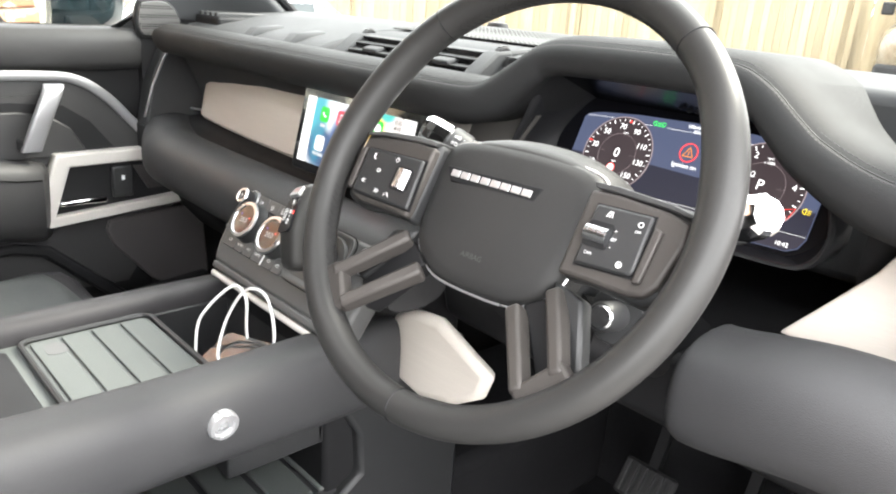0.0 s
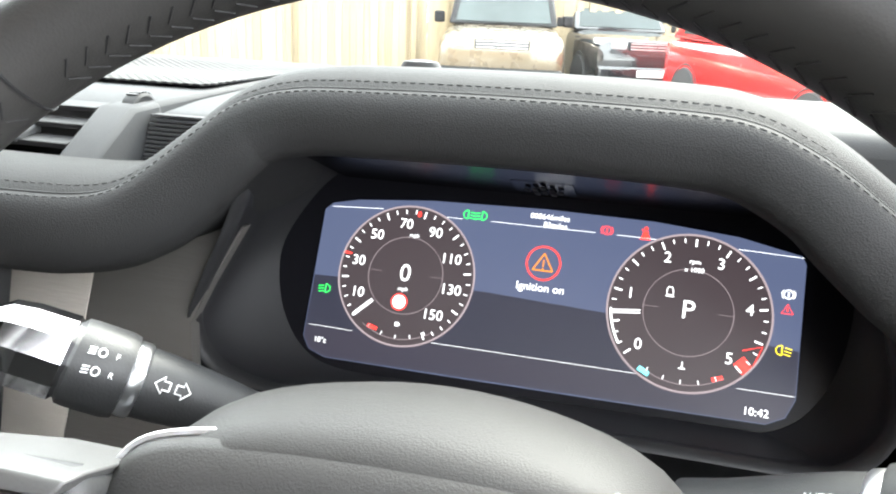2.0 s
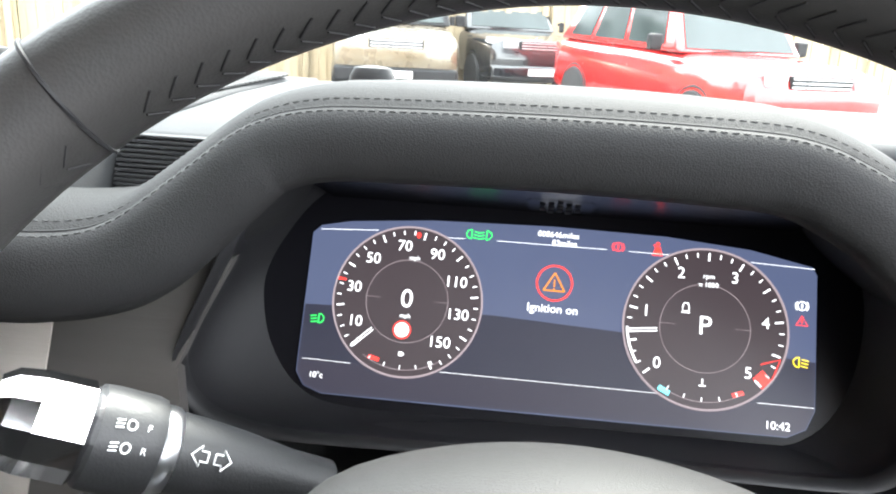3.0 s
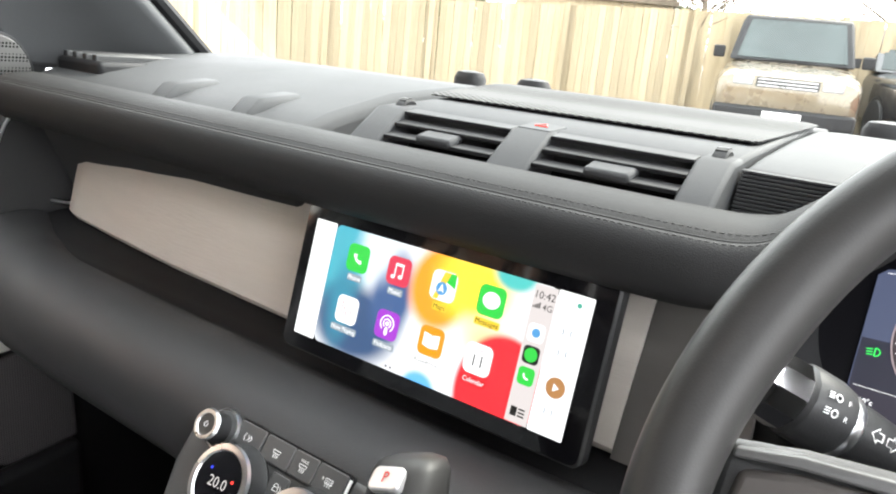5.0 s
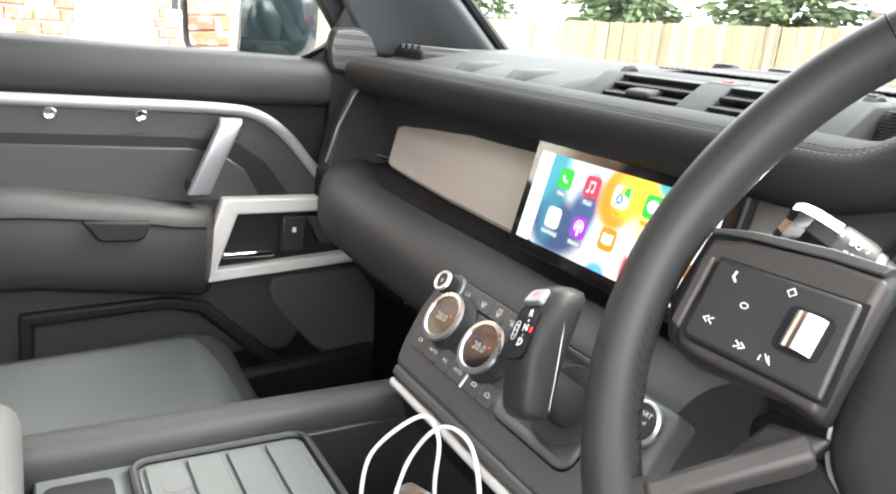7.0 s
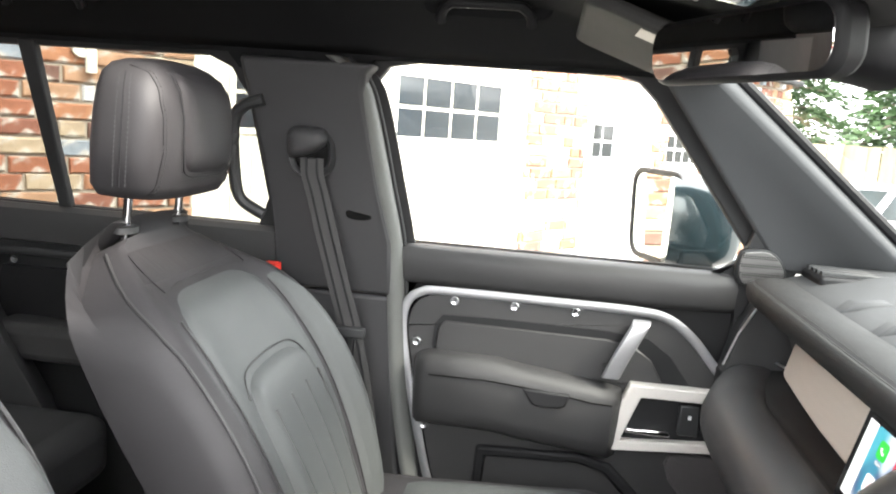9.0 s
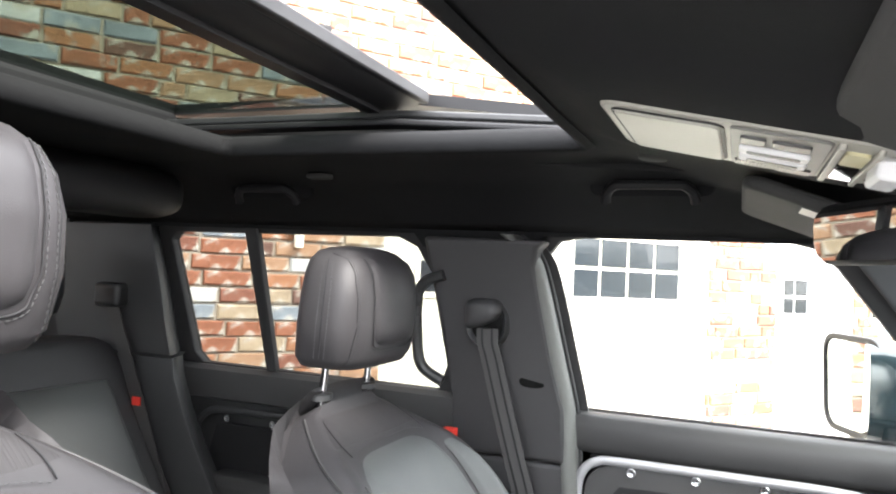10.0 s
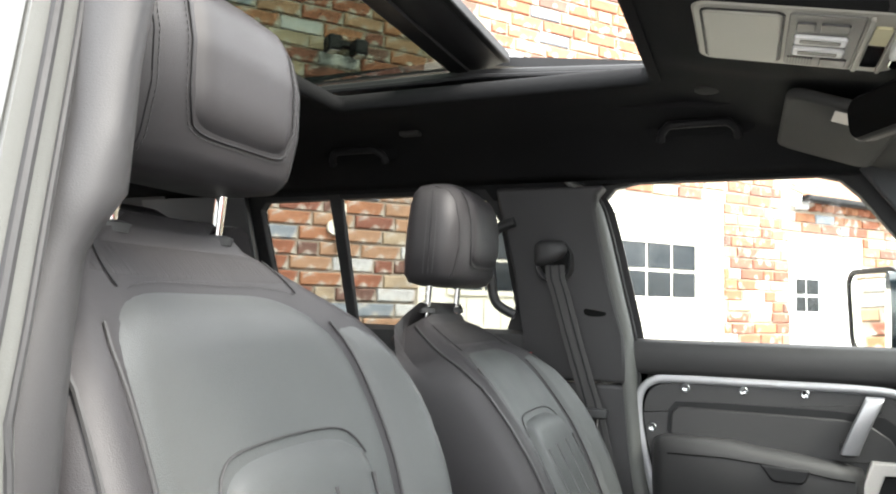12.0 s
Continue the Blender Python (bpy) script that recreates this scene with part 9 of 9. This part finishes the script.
for (x0, y0, t0), (x1, y1, t1) in zip(LINE, LINE[1:]):
    L = math.hypot(x1 - x0, y1 - y0)
    ang = math.degrees(math.atan2(y1 - y0, x1 - x0))
    n = int(L / 0.125)
    for i in range(n):
        f = (i + 0.5) / n
        x, y, zt = x0 + (x1 - x0) * f, y0 + (y1 - y0) * f, t0 + (t1 - t0) * f + rng.uniform(-0.012, 0.012)
        zb = ground_z(x, y)
        off = 0.011 if i % 2 else -0.011
        M = pose(x, y, zb, rng.uniform(-0.5, 0.5), rng.uniform(-0.5, 0.5), ang) @ T(0, off, 0) @ Matrix.Diagonal((1, 1, zt - zb, 1))
        if -13.4 <= x0 <= -4.1 and n_single < 150:
            ob = new("board", bmesh_b)
            ob.parent, ob.matrix_parent_inverse, ob.matrix_basis = fence, fence.matrix_basis.inverted(), M
            n_single += 1
        else:
            o = len(joined_v)
            joined_v += [M @ Vector(p) for p in jb]
            joined_f += [tuple(k + o for k in q) for q in jf]
    for i in range(int(L / 2.4) + 1):
        f = min(1, i * 2.4 / L)
        x, y, zt = x0 + (x1 - x0) * f, y0 + (y1 - y0) * f, t0 + (t1 - t0) * f
        part("post", B((-0.05, -0.05, 0), (0.05, 0.05, zt - ground_z(x, y) + 0.03), pose(x, y, ground_z(x, y), 0, 0, ang) @ T(0, -0.06, 0)), BOARD, fence, bevel=0.006)
me = bpy.data.meshes.new("fence_run")
me.from_pydata(joined_v, [], joined_f)
BOARD_I = mat("fence_board_far", (0.28, 0.225, 0.145), 0.85, grain=0.5, scale=40, vary=0.35, big=2.0, stretch=(1, 1, 0.12))
tagged(part("fence_run", me, BOARD_I, fence, smooth=False), kind="stuff")

# parked cars -------------------------------------------------------------------------------------
TYRE = mat("tyre_rubber", (0.02, 0.02, 0.02), 0.8, grain=0.3, scale=80)
CARGLASS = mat("car_glass", (0.035, 0.045, 0.045), 0.14, vary=0.3, big=1.5, spec=0.35)
LAMPGLASS = mat("headlight", (0.35, 0.36, 0.37), 0.12, metal=0.3, vary=0.0, coat=0.5)


def parked_car(name, label, M, L, W, H, paint, hood_z, belt_z, wind, rear, roof_paint=None, blunt=0.06):
    """A car that looks towards local -y: lofted body and cabin, panes, wheels, lamps."""
    c = new(name)
    c.matrix_basis = M
    tagged(c, label, "car")
    hw = W / 2

    def own(nm, bm, material, parent=c, label="", **k):
        for v in bm.verts:
            v.co = M @ v.co
        return part(nm, bm, material, parent, label, **k)
    secs = [(-L / 2, 0.86, 0.42, hood_z - 0.22), (-L / 2 + blunt, 0.95, 0.32, hood_z - 0.06), (-L / 2 + 0.3, 1.0, 0.28, hood_z), (-L / 2 + wind, 1.0, 0.28, belt_z - 0.02), (0.0, 1.0, 0.28, belt_z), (L / 2 - 0.25, 1.0, 0.28, belt_z), (L / 2 - 0.06, 0.97, 0.32, belt_z - 0.03), (L / 2, 0.90, 0.42, belt_z - 0.10)]
    rings = []
    for y, w, z0, z1 in secs:
        m = (z0 + z1) / 2
        rings.append([(x * w, y, m + z) for x, z in oval(hw, (z1 - z0) / 2, 28, 6)])
    body = own("body", loft_of(rings), paint, label="painted body", angle=40)
    r2 = []
    top = H - 0.03
    y0, y1, y2, y3 = -L / 2 + wind, -L / 2 + wind + (top - belt_z) * 0.75, L / 2 - rear, L / 2 - 0.08
    cab = [[(sx * hw * k, y, z) for sx in (-1, 1)] for k, y, z in ((0.93, y0, belt_z - 0.03), (0.80, y1, top), (0.80, y2, top), (0.92, y3, belt_z - 0.03))]
    bm = bmesh.new()
    loft(bm, [[Vector(q[0]) for q in cab], [Vector(q[1]) for q in cab]])
    own("cabin", bm, roof_paint or paint, bevel=0.05, seg=3)

    def pane_between(nm, p):
        bm = bmesh.new()
        q = [Vector(v) for v in p]
        n = (q[1] - q[0]).cross(q[2] - q[0]).normalized()
        ctr = sum(q, Vector()) / len(q)
        out = n if n.dot(ctr - Vector((0, 0, (belt_z + top) / 2 - 0.2))) > 0 else -n
        loft(bm, [[v + out * 0.004 for v in q], [v + out * 0.012 for v in q]])
        return own(nm, bm, CARGLASS, smooth=False)

    def mix(a, b, f):
        return tuple(x + (y - x) * f for x, y in zip(a, b))
    A, Bq, C, D = [q[0] for q in cab]
    A2, B2, C2, D2 = [q[1] for q in cab]
    pane_between("windscreen", [mix(mix(A, Bq, 0.08), mix(A2, B2, 0.08), 0.06), mix(mix(A, Bq, 0.08), mix(A2, B2, 0.08), 0.94), mix(mix(A, Bq, 0.90), mix(A2, B2, 0.90), 0.93), mix(mix(A, Bq, 0.90), mix(A2, B2, 0.90), 0.07)])
    pane_between("rear_window", [mix(mix(D, C, 0.15), mix(D2, C2, 0.15), 0.1), mix(mix(D, C, 0.15), mix(D2, C2, 0.15), 0.9), mix(mix(D, C, 0.85), mix(D2, C2, 0.85), 0.88), mix(mix(D, C, 0.85), mix(D2, C2, 0.85), 0.12)])
    for a, b, cc, d in ((A, Bq, C, D), (A2, B2, C2, D2)):
        for f0, f1 in ((0.10, 0.36), (0.40, 0.66), (0.70, 0.90)):
            lo0, lo1, hi0, hi1 = mix(a, d, f0), mix(a, d, f1), mix(b, cc, f0 if f0 > 0.2 else 0.02), mix(b, cc, f1)
            pane_between("side_window", [mix(lo0, hi0, 0.12), mix(lo1, hi1, 0.12), mix(lo1, hi1, 0.88), mix(lo0, hi0, 0.88)])
    for sx in (-1, 1):
        for yy in (-L / 2 + 0.85, L / 2 - 0.85):
            wm = pose(sx * (hw - 0.10), yy, 0.36, 0, 90 * sx, 0)
            arch = lathe([(0.0, -0.08), (0.43, -0.08), (0.43, 0.095), (0.40, 0.105), (0.38, 0.09)], wm, 28)
            own("wheel_arch", arch, DEEP)
            w = own("wheel", lathe([(0.20, -0.10), (0.35, -0.10), (0.365, -0.05), (0.365, 0.10), (0.35, 0.125), (0.25, 0.125)], wm, 28), TYRE, angle=40)
            rimo = own("rim", lathe([(0.0, 0.085), (0.06, 0.10), (0.20, 0.105), (0.245, 0.125), (0.255, 0.11)], wm, 20), SATIN, w)
        own("headlight", B((sx * hw * 0.60 - 0.14, -L / 2 - 0.012, hood_z - 0.21), (sx * hw * 0.60 + 0.14, -L / 2 + 0.10, hood_z - 0.06)), LAMPGLASS, bevel=0.03, seg=3)
        own("tail_light", B((sx * hw * 0.88 - 0.05, L / 2 - 0.06, belt_z - 0.38), (sx * hw * 0.88 + 0.05, L / 2 + 0.012, belt_z - 0.10)), RED, bevel=0.01)
        own("door_mirror", B((sx * (hw + 0.11) - 0.09, y0 + 0.22, belt_z - 0.02), (sx * (hw + 0.11) + 0.09, y0 + 0.32, belt_z + 0.17)), DEEP, bevel=0.03, seg=3)
    gr = own("grille", B((-hw * 0.42, -L / 2 - 0.008, hood_z - 0.22), (hw * 0.42, -L / 2 + 0.08, hood_z - 0.08)), DEEP, bevel=0.01)
    for k in range(3):
        own("grille_bar", B((-hw * 0.40, -L / 2 - 0.016, hood_z - 0.205 + 0.045 * k), (hw * 0.40, -L / 2 - 0.006, hood_z - 0.185 + 0.045 * k)), SILVER, gr)
    own("bumper", B((-hw * 0.96, -L / 2 - 0.06, 0.36), (hw * 0.96, -L / 2 + 0.12, 0.60)), roof_paint or paint, bevel=0.05, seg=3)
    own("plate", B((-0.26, -L / 2 - 0.072, 0.44), (0.26, -L / 2 - 0.06, 0.55)), WHITE, label="plain white plate")
    own("wiper", tube([(-0.45, y0 - 0.03, belt_z + 0.0), (0.25, y0 - 0.005, belt_z + 0.03)], 0.012, 6), DEEP)
    return c


GOLD = mat("gold_beige_paint", (0.125, 0.100, 0.066), 0.28, metal=0.4, vary=0.05, coat=0.8)
REDP = mat("red_car_paint", (0.42, 0.012, 0.012), 0.2, vary=0.05, coat=1.0)
BLACKP = mat("black_car_paint", (0.012, 0.013, 0.015), 0.15, vary=0.05, coat=1.0)
SILVERP = mat("silver_car_paint", (0.62, 0.64, 0.65), 0.25, metal=0.5, vary=0.04, coat=0.8)


def stand(x, y, rz):
    return pose(x, y, ground_z(x, y), -2.6 * math.cos(radians(rz)) * -1, 0, rz)


parked_car("off_road_car", "gold-beige boxy off-road car parked by the fence", stand(-2.47, 13.8, 12), 4.7, 1.99, 1.93, GOLD, 1.10, 1.22, 1.35, 0.35, DEEP)
parked_car("estate_car", "black large car with pale bonnet reflection", stand(-0.8, 15.5, 25), 4.8, 1.98, 1.85, BLACKP, 1.08, 1.16, 1.5, 0.6)
parked_car("red_car", "bright red sport utility car", stand(2.25, 10.7, 25), 4.7, 1.95, 1.78, REDP, 1.06, 1.13, 1.35, 0.6)
parked_car("hatchback", "silver hatchback parked across the yard", stand(-8.5, 5.15, 147), 4.2, 1.78, 1.42, SILVERP, 0.94, 0.98, 1.2, 0.55)

# trees ----------------------------------------------------------------------------------------------
LEAF = mat("conifer_needles", (0.045, 0.085, 0.030), 0.75, vary=0.5, big=1.2)
LEAF2 = mat("broad_leaves", (0.065, 0.10, 0.035), 0.7, vary=0.5, big=1.5)
BARK = mat("bark", (0.12, 0.095, 0.07), 0.95, grain=1.0, scale=20, vary=0.3)


def tree(name, label, x, y, h, r, leaf, conifer, seed, twigs=False):
    rg = random.Random(seed)
    z0 = ground_z(x, y) - 0.05
    t = thing(name, (x, y, z0), label, "tree")
    part("trunk", tube([(x, y, z0), (x + 0.1, y, z0 + h * 0.4), (x, y + 0.1, z0 + h * 0.97)], [h * 0.028, h * 0.02, h * 0.004], 10), BARK, t)
    lv, lf = [], []
    limbs = bmesh.new()
    for i in range(70 if conifer else 42):
        f = 0.10 + 0.88 * (i + 0.5) / (70 if conifer else 42)
        a = i * 2.399 + rg.uniform(-0.3, 0.3)
        ln = r * ((1.05 - f) if conifer else math.sin(math.pi * min(0.95, f * 0.9 + 0.08)) ** 0.7) * rg.uniform(0.7, 1.15)
        b = Vector((x, y, z0 + h * f))
        e = b + Vector((math.cos(a) * ln, math.sin(a) * ln, (-0.18 if conifer else 0.35) * ln))
        mid = b.lerp(e, 0.5) + Vector((0, 0, 0.10 * ln))
        tube([b, mid, e], [0.010 * h * (1.1 - f), 0.006 * h * (1.1 - f), 0.003], 5, bm=limbs)
        if twigs:
            for _ in range(14):
                q = b.lerp(e, rg.uniform(0.3, 1.0))
                tube([q, q + Vector((rg.uniform(-0.5, 0.5), rg.uniform(-0.5, 0.5), rg.uniform(0.0, 0.7)))], [0.012, 0.003], 4, bm=limbs)
            continue
        for _ in range(int(90 * ln) + 10):
            g = rg.uniform(0.12, 1.02)
            q = (b.lerp(mid, g * 2) if g < 0.5 else mid.lerp(e, g * 2 - 1)) + Vector((rg.gauss(0, 0.13), rg.gauss(0, 0.13), rg.gauss(-0.06 if conifer else 0.0, 0.10))) * (0.5 + ln * 0.3)
            sz = rg.uniform(0.07, 0.16) * (1.0 if conifer else 1.2)
            u = Vector((math.cos(a) + rg.uniform(-0.6, 0.6), math.sin(a) + rg.uniform(-0.6, 0.6), rg.uniform(-0.6, 0.2))).normalized()
            w = u.cross(Vector((rg.uniform(-1, 1), rg.uniform(-1, 1), rg.uniform(-0.2, 1)))).normalized()
            o = len(lv)
            lv += [q - u * sz, q + w * sz * 0.35, q + u * sz, q - w * sz * 0.35]
            lf.append((o, o + 1, o + 2, o + 3))
    part("limb", limbs, BARK, t)
    if lv:
        me = bpy.data.meshes.new("crown")
        me.from_pydata(lv, [], lf)
        tagged(part("crown", me, leaf, t, "uneven leafy crown", smooth=False), kind="stuff")


tree("conifer_tree", "tall dark green conifer behind the fence", -16.5, 8.2, 7.5, 3.2, LEAF, True, 1)
tree("conifer_tree", "tall dark green conifer behind the fence", -19.5, 11.0, 8.5, 3.4, LEAF, True, 2)
tree("conifer_tree", "broad green conifer behind the fence", -22.5, 6.5, 9.0, 3.8, LEAF, True, 3)
tree("leafy_tree", "green leafy tree behind the fence", -10.5, 14.5, 3.6, 1.8, LEAF2, False, 4)
tree("leafy_tree", "green leafy tree behind the fence", -13.5, 12.6, 3.2, 1.6, LEAF2, False, 8)
tree("leafy_tree", "green leafy tree behind the fence", -6.6, 16.0, 3.7, 1.7, LEAF2, False, 5)
tree("bare_tree", "bare twiggy bush by the fence", -4.4, 14.6, 3.6, 1.5, LEAF2, False, 6, True)
tree("bare_tree", "bare twiggy tree behind the parked cars", -1.2, 18.4, 5.0, 2.0, LEAF2, False, 7, True)
sh = thing("shed_roof", (-7.2, 14.6, 2.2), "long low dark shed roof beyond the fence", "shed")
part("roof", B((-1.6, -0.4, 0), (1.6, 0.4, 0.10), pose(-6.3, 13.9, 2.52, 0, 0, 27)), BARK, sh, bevel=0.01)
part("wall", B((-1.5, -0.3, -2.3), (1.5, 0.3, 0), pose(-6.3, 13.9, 2.52, 0, 0, 27)), BOARD, sh)

# the single bricks of the wall
for me, M in singles:
    ob = new("brick", me)
    ob.parent = hw
    ob.matrix_parent_inverse = world_of(hw).inverted()
    ob.matrix_basis = M
